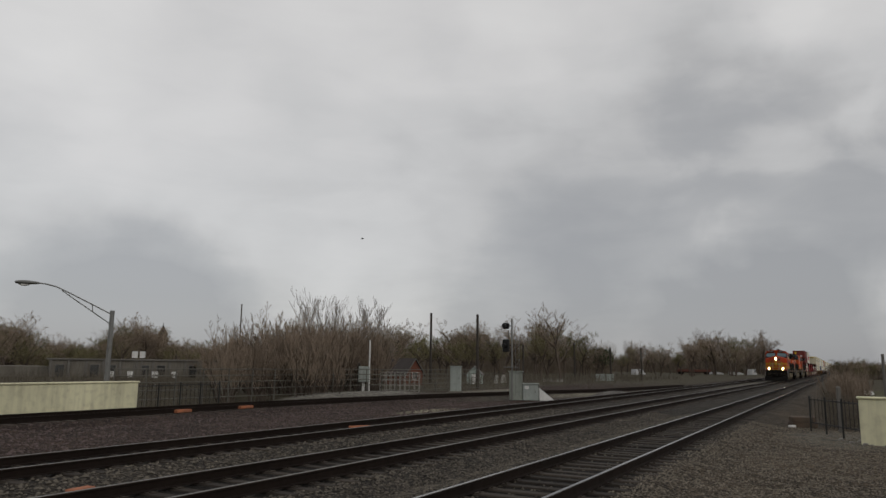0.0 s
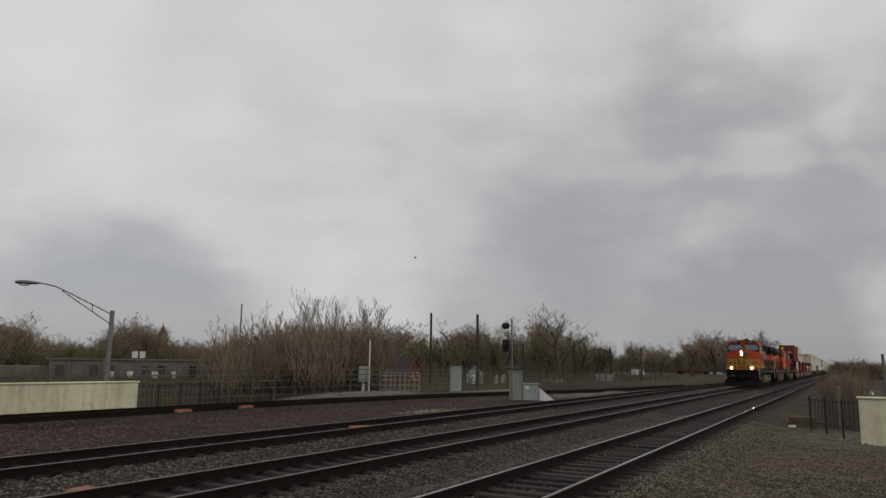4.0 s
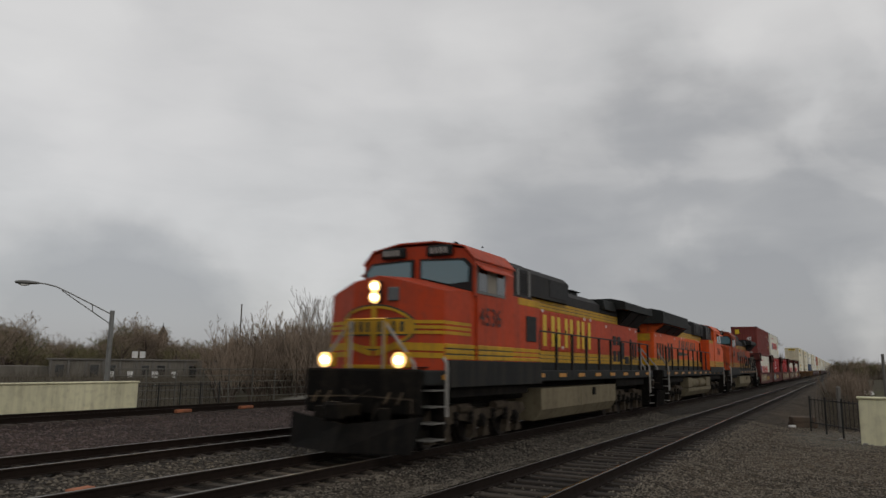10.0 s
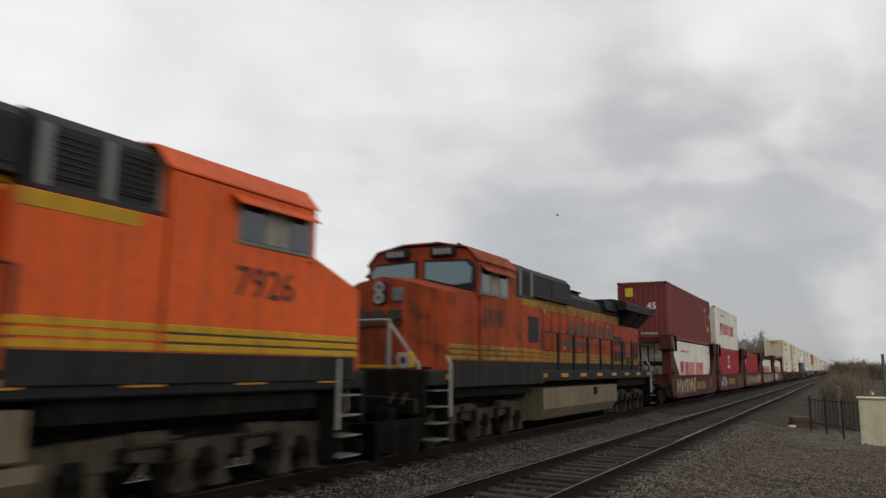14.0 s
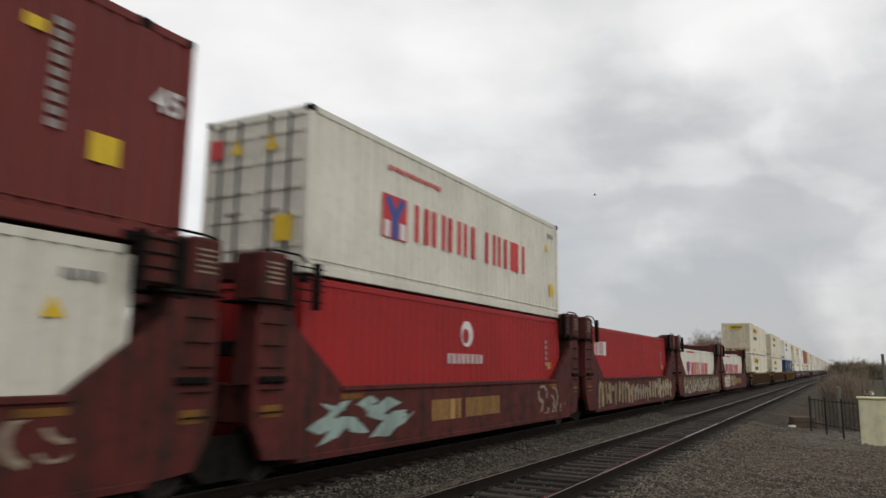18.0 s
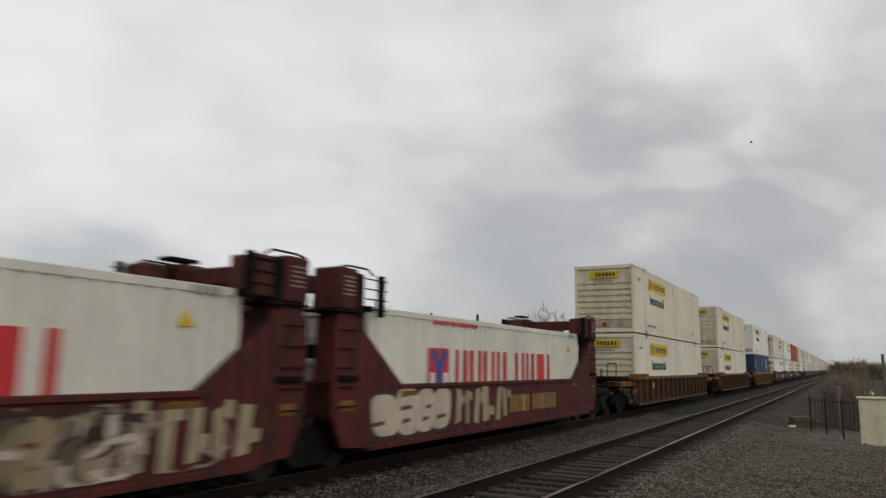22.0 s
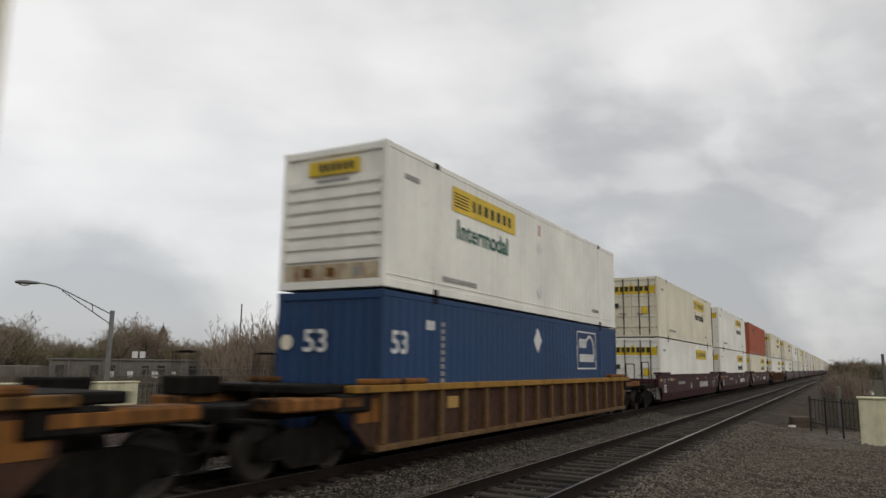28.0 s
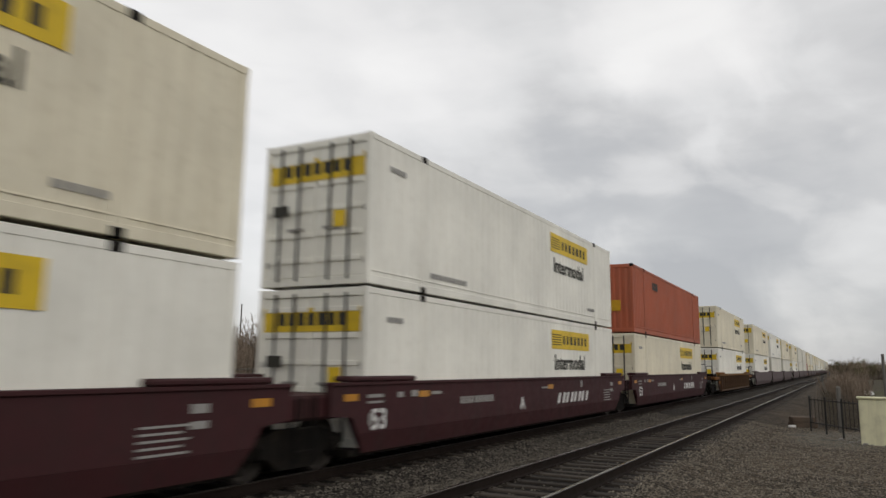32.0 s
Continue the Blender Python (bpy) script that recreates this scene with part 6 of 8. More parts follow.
    part("upper_stripe", Geo().box(-W, Y0, 3.504, W, SE, 3.8, ch=0.01), band, t, "yellow upper band")
    for z in (3.6, 3.7):
        part("stripe_line", Geo().box(-W - 0.004, Y0, z, W + 0.004, SE, z + 0.018, ch=0.001), M_GREENBLACK, t)
    top = 4.3 if not es else 4.5
    part("hood_roof", Geo().prism([(-W, 3.804), (W, 3.804), (W, top - 0.2), (W - 0.25, top), (-W + 0.25, top), (-W, top - 0.2)], "y", Y0, 3.88 if es else 4.38), M_ROOFGREY, t, "dark hood roof")
    if not es:
        ib = part("inertial_housing", Geo().prism([(-1.12, 3.81), (1.12, 3.81), (1.12, 4.45), (0.95, 4.62), (-0.95, 4.62), (-1.12, 4.45)], "y", -3.86, -0.05), M_ROOFGREY, t, "dark raised filter housing")
        for s in (-1, 1):
            part("grille", Geo().box(s * 1.122, -1.85, 3.9, s * 1.14, -0.3, 4.42), M_SIGBLACK, ib)
    else:
        ib = part("inertial_housing", Geo().prism([(-1.14, 3.81), (1.14, 3.81), (1.14, 4.45), (0.95, 4.6), (-0.95, 4.6), (-1.14, 4.45)], "y", -3.86, -0.6), M_ROOFGREY, t, "dark raised filter housing")
        for s in (-1, 1):
            for y in (-3.3, -1.5):
                part("grille", Geo().box(s * 1.142, y - 0.5, 3.9, s * 1.16, y + 0.5, 4.4), M_SIGBLACK, ib)
    part("exhaust_stack", Geo().box(-0.4, 2.2, top + 0.002, 0.4, 3.1, top + 0.2, ch=0.03).box(-0.48, 2.15, top + 0.202, 0.48, 3.15, top + 0.24, ch=0.01), M_BLACK, t)
    part("roof_horn", Geo().cyl((0.2, 1.1, top + 0.06), (0.2, 1.55, top + 0.1), 0.03, 0.1, 8).cyl((-0.1, 1.5, top + 0.06), (-0.1, 1.05, top + 0.12), 0.03, 0.1, 8).box(-0.15, 1.25, top, 0.25, 1.35, top + 0.08), M_BLACK, t)
    # radiator wings
    ry0, ry1 = (4.4, 10.0) if not es else (3.6, 10.0)
    rt, rb = (4.38, 4.05) if not es else (4.5, 3.9)
    rad = Geo().prism([(-1.56, rb), (1.56, rb), (1.56, rt - 0.06), (1.46, rt), (1.0, rt + 0.1), (-1.0, rt + 0.1), (-1.46, rt), (-1.56, rt - 0.06)], "y", ry0 + (1.0 if not es else 0.0), ry1)
    r = part("radiator", rad, M_BLACK, t, "dark overhanging radiator wing")
    part("radiator_front", Geo().prism([(-1.2, rb - 0.1), (1.2, rb - 0.1), (1.1, rt - 0.05), (-1.1, rt - 0.05)], "y", ry0 - 0.5, ry0 + (0.99 if not es else -0.01)), M_BLACK, t)
    # first and third units: shade painted in, black over a body-coloured core
    part("radiator_core", Geo().prism([(-W, 3.504), (W, 3.504), (1.45, rb - 0.004), (-1.45, rb - 0.004)], "y", 3.9 if es else 6.34, 9.6), body if es else M_BLACK, t)
    if not es:
        part("radiator_foot", Geo().box(-1.0, 3.9, 3.804, 1.0, 6.33, rb - 0.004, ch=0.01), M_ROOFGREY, t)
    for s in (-1, 1):
        for y0, y1 in ((4.1, 5.6), (5.8, 7.4), (7.6, 9.3)) if es else ((6.5, 7.75), (7.9, 9.4)):
            part("radiator_screen", Geo().add([(s * 1.0, y0, 3.53), (s * 1.0, y1, 3.53), (s * 1.47, y1, rb - 0.03), (s * 1.47, y0, rb - 0.03), (s * 1.03, y0, 3.51), (s * 1.03, y1, 3.51), (s * 1.5, y1, rb - 0.05), (s * 1.5, y0, rb - 0.05)], [(0, 1, 2, 3), (7, 6, 5, 4), (0, 4, 5, 1), (1, 5, 6, 2), (2, 6, 7, 3), (3, 7, 4, 0)]), M_SIGBLACK, t, "black radiator screen")
    part("rear_stripe", Geo().box(-0.8, 9.552, 3.1, 0.8, 9.575, 3.44).box(-0.9, 9.552, 1.95, 0.9, 9.575, 2.25), band, t)
    rl = part("rear_headlight", Geo().box(-0.35, 9.552, 3.5, 0.35, 9.78, 3.72, ch=0.03), M_BLACK, t)
    for x in (-0.17, 0.17):
        part("lamp", Geo().cyl((x, 9.782, 3.61), (x, 9.79, 3.61), 0.085, 0.08, 14), M_LETGREY, rl, "unlit rear headlight")
    # vents and doors on the rear hood
    vent_rows = ((5.55, 2.66, 0.48, 0.36), (6.2, 2.68, 0.46, 0.34), (5.55, 2.05, 0.46, 0.4), (6.18, 2.05, 0.46, 0.4), (6.8, 2.15, 0.42, 0.66), (7.33, 1.95, 0.62, 0.3), (8.19, 2.15, 0.26, 0.84), (8.58, 2.18, 0.22, 0.66), (9.0, 2.18, 0.22, 0.68)) if not es else ((5.3, 2.1, 0.32, 0.98), (5.83, 2.2, 0.28, 0.66), (6.15, 2.1, 0.3, 0.98), (6.9, 2.2, 0.3, 0.76), (7.5, 2.2, 0.3, 0.8), (8.1, 2.2, 0.3, 0.8), (8.7, 2.2, 0.26, 0.8))
    for y, z, w, h in vent_rows:
        for s in (-1, 1):
            part("vent", Geo().box(s * (W + 0.002), y, z, s * (W + 0.022), y + w, z + h), M_SIGBLACK, t, "black vent opening")
    # small pale notices along the hood
    for y, z in ((-3.0, 3.38), (-2.2, 3.42), (-0.4, 2.36), (1.9, 3.42), (2.6, 3.42), (4.6, 3.3), (5.2, 2.36), (8.1, 3.36), (9.1, 3.3)):
        for s in (-1, 1):
            part("notice", Geo().box(s * (W + 0.016), y, z, s * (W + 0.02), y + 0.14, z + 0.09, ch=0.001), M_LETGREY if style["paint"] is M_DIRTY else M_LETWHITE, t)
    # stanchions and walkway rails
    for s in (-1, 1):
        for i in range(10):
            part("stanchion", STANCHION, None, t, at=(s * 1.47, -3.7 + i * 1.44, 1.7))
        grab([(s * 1.47, -3.7, 2.79), (s * 1.47, 9.26, 2.79)], t, M_SIGBLACK, 0.024)
    if es:
        for s in (-1, 1):
            for y in (-2.95, -3.82):
                part("grab_post", Geo().box(s * 1.02, y - 0.05, 2.2, s * 1.08, y + 0.05, 3.38, ch=0.008), M_SIGBLACK, t, "tall black grab post")
    # emblem on the hood side
    if style["heritage"]:
        em = [glyphs("ABCD", t, M_BRIGHT, W + 0.016, -2.1, 2.42, 1.04, 0.94, 0.2, 0.4, 0.0, "yellow plain lettering bars", "hood_emblem")]
    else:
        y = 0.1 if not es else -3.65
        em = [glyphs("ABCD", t, M_GREENBLACK, W + 0.016, y, 2.88, 1.08, 0.44, 0.2, 0.4, 0.22, "dark green plain lettering bars", "hood_emblem"),
              part("swoosh", Geo().prism([(y - 0.55, 2.46), (y + 1.4, 2.5), (y + 3.6, 2.58), (y + 1.2, 2.66), (y - 0.3, 2.7)], "x", W + 0.016, W + 0.022), M_GREENBLACK, t, "dark green tapering stripe")]
    if es:
        for ob in em:
            ob.rotation_euler = (0, 0, math.pi)
    # tank
    tank = Geo()
    if not es:
        tank.prism([(-1.25, 0.32), (1.25, 0.32), (1.46, 0.62), (1.46, 1.2), (-1.46, 1.2), (-1.46, 0.62)], "y", -3.5, 4.05)
        tk = part("fuel_tank", tank, M_TANK, t, "dusty tan fuel tank")
        part("tank_band", Geo().prism([(-1.26, 0.31), (1.26, 0.31), (1.472, 0.62), (1.472, 1.21), (-1.472, 1.21), (-1.472, 0.62)], "y", -0.03, 0.03), M_TANK, tk)
        part("filler", Geo().box(1.462, 1.2, 0.9, 1.5, 1.5, 1.15), M_UNDER, tk)
    else:
        tank.prism([(-1.2, 0.3), (1.2, 0.3), (1.4, 0.55), (1.4, 0.72), (-1.4, 0.72), (-1.4, 0.55)], "y", -4.25, 3.45)
        tk = part("fuel_tank", tank, M_TANK, t, "dusty tan fuel tank")
        # block behind the reservoirs kept near black to stand for the dim recess
        part("tank_backing", Geo().box(-0.88, -4.25, 0.724, 0.88, 3.45, 1.38, ch=0.02), M_UNDER, tk)
        for s in (-1, 1):
            for y0, y1 in ((-2.4, -0.3), (0.0, 2.2)):
                part("air_reservoir", Geo().lathe((s * 1.16, y0, 0.99), (0, 1, 0), [(0, 0.1), (0.06, 0.22), (0.14, 0.255), (y1 - y0 - 0.14, 0.255), (y1 - y0 - 0.06, 0.22), (y1 - y0, 0.1)], 18), M_TANK, tk, "cylindrical air reservoir", smooth=False)
            part("battery_box", Geo().box(s * 0.95, 2.3, 0.75, s * 1.42, 3.4, 1.3, ch=0.03), M_TANK, tk)
            part("battery_box", Geo().box(s * 0.95, -4.1, 0.75, s * 1.4, -2.6, 1.3, ch=0.03), M_TANK, tk)
    loco_truck(t, -6.75)
    loco_truck(t, 6.75)
    return t


lead = ride(locomotive(dict(paint=M_RED, es=False, band=M_YELLOW, heritage=True, lit=True, number="4536", label="red-orange diesel locomotive with yellow stripes and lit headlights")), -44.0)
second = ride(locomotive(dict(paint=M_ORANGE, es=True, band=M_YELLOW, heritage=False, lit=False, number="", label="bright orange diesel locomotive coupled backwards behind the leader")), -21.7, True)
third = ride(locomotive(dict(paint=M_DIRTY, es=False, band=M_DIRTYELLOW, heritage=False, lit=False, number="5379", label="grimy orange and black diesel locomotive with faded yellow stripes")), 0.6)


# ---- containers ----
def corrugated(y0, y1, z0, z1, x, depth, pitch):
    """A side skin that faces +x, with trapezoid corrugations."""
    n = max(2, round((y1 - y0) / pitch))
    p = (y1 - y0) / n
    line = []
    for i in range(n):
        a = y0 + i * p
        line += [(a, x), (a + p * 0.28, x), (a + p * 0.42, x - depth), (a + p * 0.78, x - depth), (a + p * 0.92, x)]
    line.append((y1, x))
    g = Geo()
    vs = [(b, a, z) for a, b in line for z in (z0, z1)]
    g.add(vs, [(2 * i, 2 * i + 2, 2 * i + 3, 2 * i + 1) for i in range(len(line) - 1)])
    return g


SKINS = {}
FAR = [False]   # true while the boxes far down the train are built

def container_meshes(L, H, W, material, kind):
    """Shared meshes for a container: (name, mesh, label) rows; long axis y, base at z = 0."""
    key = (L, H, material.name, kind, FAR[0])
    if key in SKINS:
        return SKINS[key]
    h, w = L / 2, W / 2
    rows = []
    core = Geo().box(-w + 0.05, -h + 0.07, 0.06, w - 0.05, h - 0.07, H - 0.03, ch=0.005)
    rows.append(("body", mesh_of("body", core, material), ""))
    inset = 0.09 if kind == "iso" else 0.05
    sk = corrugated(-h + inset, h - inset, 0.16, H - 0.11, w - 0.006, 0.036 if kind == "iso" else 0.012, 0.28 if kind == "iso" else 0.31)
    m = mesh_of("side_panel", sk, material)
    rows.append(("side_panel", m, ""))
    sk2 = Geo().add([(-x, -y, z) for x, y, z in sk.v], sk.f)
    rows.append(("side_panel", mesh_of("side_panel", sk2, material), ""))
    for s in (-1, 1):
        rows.append(("top_rail", mesh_of("top_rail", Geo().box(s * (w - 0.07), -h, H - 0.12, s * w, h, H, ch=0.01), material), ""))
        rows.append(("bottom_rail", mesh_of("bottom_rail", Geo().box(s * (w - 0.08), -h, 0.0, s * w, h, 0.17, ch=0.01).box(s * (w - 0.06), -h + 0.14, 0.245, s * (w + 0.004), h - 0.14, 0.27, ch=0.004), material), ""))
        for e in (-1, 1):
            rows.append(("corner_post", mesh_of("corner_post", Geo().box(s * (w - 0.12), e * (h - 0.13), 0.0, s * (w + 0.002), e * h, H, ch=0.012), material), ""))
    for e in (-1, 1):
        rows.append(("end_header", mesh_of("end_header", Geo().box(-w + 0.1, e * (h - 0.08), H - 0.16, w - 0.1, e * (h - 0.002), H - 0.002, ch=0.01), material), ""))
        rows.append(("end_sill", mesh_of("end_sill", Geo().box(-w + 0.1, e * (h - 0.08), 0.0, w - 0.1, e * (h - 0.002), 0.16, ch=0.01), material), ""))
    rows.append(("roof", mesh_of("roof", Geo().box(-w + 0.06, -h + 0.06, H - 0.05, w - 0.06, h - 0.06, H - 0.015, ch=0.004), material), ""))
    if FAR[0]:
        SKINS[key] = rows
        return rows
    if L > 13:
        for s in (-1, 1):
            for y in ((-6.05, 6.05) if L > 14 else (-6.05, 6.05)):
                rows.append(("lifting_post", mesh_of("lifting_post", Geo().box(s * (w - 0.05), y - 0.08, 0.0, s * (w + 0.006), y + 0.08, H - 0.002, ch=0.006), material), ""))
                for z0, z1 in ((H - 0.13, H + 0.01), (-0.012, 0.12)):
                    rows.append(("corner_casting", mesh_of("corner_casting", Geo().box(s * (w - 0.1), y - 0.1, z0, s * (w + 0.012), y + 0.1, z1, ch=0.01), M_UNDER), "dark corner casting"))
    for s in (-1, 1):
        for e in (-1, 1):
            rows.append(("corner_casting", mesh_of("corner_casting", Geo().box(s * (w - 0.14), e * (h - 0.14), H - 0.118, s * (w + 0.006), e * (h + 0.004), H + 0.006, ch=0.01), M_UNDER if kind == "iso" else material), ""))
    SKINS[key] = rows
    return rows


def ribbed_end(t, H, W, y, material, s):
    w = W / 2
    stained = M_RUSTEND if material in (M_CREAM, M_IVORY) else material
    part("end_wall", Geo().box(-w + 0.12, min(y - s * 0.012, y), 0.17, w - 0.12, max(y - s * 0.012, y), H - 0.17, ch=0.002), stained, t, "ribbed end wall with rust streaks" if stained is M_RUSTEND else "")
    part("end_foot", Geo().box(-w + 0.13, min(y, y + s * 0.03), 0.17, w - 0.13, max(y, y + s * 0.03), 0.5, ch=0.01), M_RUSTY, t, "rust-stained foot of the end wall")
    for x in (-0.7, -0.1, 0.55):
        part("foot_bracket", Geo().box(x, min(y + s * 0.032, y + s * 0.05), 0.24, x + 0.2, max(y + s * 0.032, y + s * 0.05), 0.42, ch=0.008), M_CHORD if x < 0 else M_LETGREY, t)
    for i in range(7):
        z = 0.62 + i * (H - 1.35) / 6
        part("rib", Geo().prism([(-w + 0.13, z - 0.06), (w - 0.13, z - 0.06), (w - 0.15, z + 0.06), (-w + 0.15, z + 0.06)], "y", min(y + s * 0.001, y + s * 0.06), max(y + s * 0.001, y + s * 0.06)), stained, t)


def door_end(t, H, W, y, material, s):
    w = W / 2
    for k in (-1, 1):
        d = part("door", Geo().box(min(0.012 * k, (w - 0.12) * k), min(y - s * 0.01, y + s * 0.03), 0.17, max(0.012 * k, (w - 0.12) * k), max(y - s * 0.01, y + s * 0.03), H - 0.17, ch=0.01), material, t, "container door with lock rods")
        for x in (0.28, 0.62):
            part("lock_rod", Geo().cyl((k * x * w / 0.95, y + s * 0.088, 0.1), (k * x * w / 0.95, y + s * 0.088, H - 0.1), 0.024, 0.024, 8), M_ROOFGREY, d)
        if FAR[0]:
            continue
        for z in (0.5, 1.0, 1.5, 2.0, 2.5):
            part("door_rib", Geo().box(min(0.06 * k, (w - 0.18) * k), min(y + s * 0.03, y + s * 0.06), z - 0.05, max(0.06 * k, (w - 0.18) * k), max(y + s * 0.03, y + s * 0.06), z + 0.05, ch=0.012), material, d)
        part("handle", Geo().box(min(k * 0.25, k * 0.62), min(y + s * 0.06, y + s * 0.1), 1.08, max(k * 0.25, k * 0.62), max(y + s * 0.06, y + s * 0.1), 1.14, ch=0.006), M_SILVER, d)
        for z in (0.45, H / 2, H - 0.45):
            part("hinge", Geo().box(min(k * (w - 0.14), k * (w - 0.02)), min(y, y + s * 0.05), z - 0.06, max(k * (w - 0.14), k * (w - 0.02)), max(y, y + s * 0.05), z + 0.06, ch=0.006), M_UNDER, d)


def container(L, H, material, kind, front, label, decor, name="shipping_container", W=2.59):
    t = thing(name, label, "shipping container", "containers on the train")
    for nm, me, lb in container_meshes(L, H, W, material, kind):
        part(nm, me, None, t, lb)
    h = L / 2
    if front == "ribbed":
        ribbed_end(t, H, W, -h + 0.062, material, -1)
    elif front == "doors":
        door_end(t, H, W, -h + 0.062, material, -1)
    else:
        g = corrugated(-W / 2 + 0.12, W / 2 - 0.12, 0.16, H - 0.16, h - 0.02, 0.03, 0.26)
        part("end_panel", Geo().add([(y, -x, z) for x, y, z in g.v], [tuple(f) for f in g.f]), material, t)
    decor(t, L, H, W)
    return t


def plate(parent, name, material, x, y0, z0, y1, z1, label="", proud=0.006):
    return part(name, Geo().box(x, y0, z0, x + proud, y1, z1, ch=0.001), material, parent, label)


def yellow_brand(t, x, y, z, w, h):
    p = plate(t, "brand_panel", M_BRIGHT, x, y, z, y + w, z + h, "yellow panel with dark plain bars")
    widths = (0.18, 0.2, 0.26, 0.24, 0.26, 0.22, 0.2)
    k = w * 0.66 / (sum(widths) + 0.05 * 6)
    bars("lettering_bar", p, M_LETBLACK, x + 0.0065, y + w * 0.28, z + h * 0.26, [v * k * 0.62 for v in widths], h * 0.46, 0.135 * k)
    g = Geo()
    for i in range(5):
        g.box(x + 0.0065, y + 0.06, z + h * (0.2 + 0.13 * i), x + 0.012, y + w * 0.22, z + h * (0.25 + 0.13 * i), ch=0.001)
    tagged(part("scroll", g, M_LETBLACK, p), kind="stuff")
    return p


def panel_decor(at, words=True, text_material=None):
    def put(t, L, H, W, end=True):
        x = W / 2 + 0.001
        y = -L / 2 + at
        yellow_brand(t, x, y, H - 0.89, 3.62, 0.57)
        if words:
            written("Intermodal", 0.63, text_material or M_LETGREEN, t, x + 0.004, y + 0.22, H - 1.5)
        bars("serial", t, M_LETGREY, x, -L / 2 + 2.35, 0.34, (0.14,) * 9, 0.11, 0.05)
        bars("serial", t, M_LETGREY, x, -L / 2 + 0.7, H - 0.62, (0.16, 0.16, 0.16), 0.1, 0.04)
        bars("serial", t, M_LETGREY, x, L / 2 - 2.9, 0.42, (0.14,) * 4, 0.1, 0.05)
        if end:
            plate(t, "placard", M_FADED, x, -L / 2 + 8.1, H - 0.62, -L / 2 + 8.26, H - 0.3, "faded red placard")
            for z in (H - 1.0, 0.62):
                part("placard", Geo().prism([(-L / 2 + 7.98, z), (-L / 2 + 8.18, z - 0.2), (-L / 2 + 8.38, z), (-L / 2 + 8.18, z + 0.2)], "x", x, x + 0.006), M_LETWHITE, t, "pale diamond placard holder")
        if not end:
            return
        # end panel
        e = part("end_panel_brand", Geo().box(-0.62, -L / 2 - 0.018, H - 0.56, 0.62, -L / 2 + 0.05, H - 0.26, ch=0.002), M_BRIGHT, t, "yellow panel with dark plain bars")
        g = Geo()
        for i in range(6):
            g.box(-0.34 + i * 0.15, -L / 2 - 0.024, H - 0.5, -0.24 + i * 0.15, -L / 2 - 0.0185, H - 0.33, ch=0.001)
        tagged(part("lettering_bar", g, M_LETBLACK, e), kind="stuff")
        part("notice", Geo().box(-0.4, -L / 2 - 0.016, H - 0.72, 0.4, -L / 2 + 0.05, H - 0.66, ch=0.002), M_LETGREY, t)
    return put


def panel_doors_decor(at, words=True):
    base = panel_decor(at, words, M_LETBLACK)

    def put(t, L, H, W):
        base(t, L, H, W, False)
        y = -L / 2 - 0.02
        p = part("door_brand", Geo().box(-W / 2 + 0.14, y + 0.03, H - 0.82, W / 2 - 0.14, y + 0.05, H - 0.36, ch=0.001), M_BRIGHT, t, "yellow panel with dark plain bars")
        g = Geo()
        for i in range(7):
            g.box(-0.78 + i * 0.24, y + 0.022, H - 0.7, -0.62 + i * 0.24, y + 0.0295, H - 0.46, ch=0.001)
        tagged(part("lettering_bar", g, M_LETBLACK, p), kind="stuff")
        part("placard", Geo().box(0.5, y - 0.03, 1.1, 0.78, y - 0.024, 1.42, ch=0.001), M_BRIGHT, t)
        part("placard", Geo().box(-1.0, y - 0.03, 1.4, -0.62, y - 0.024, 1.62, ch=0.001), M_LETBLACK, t)
    return put


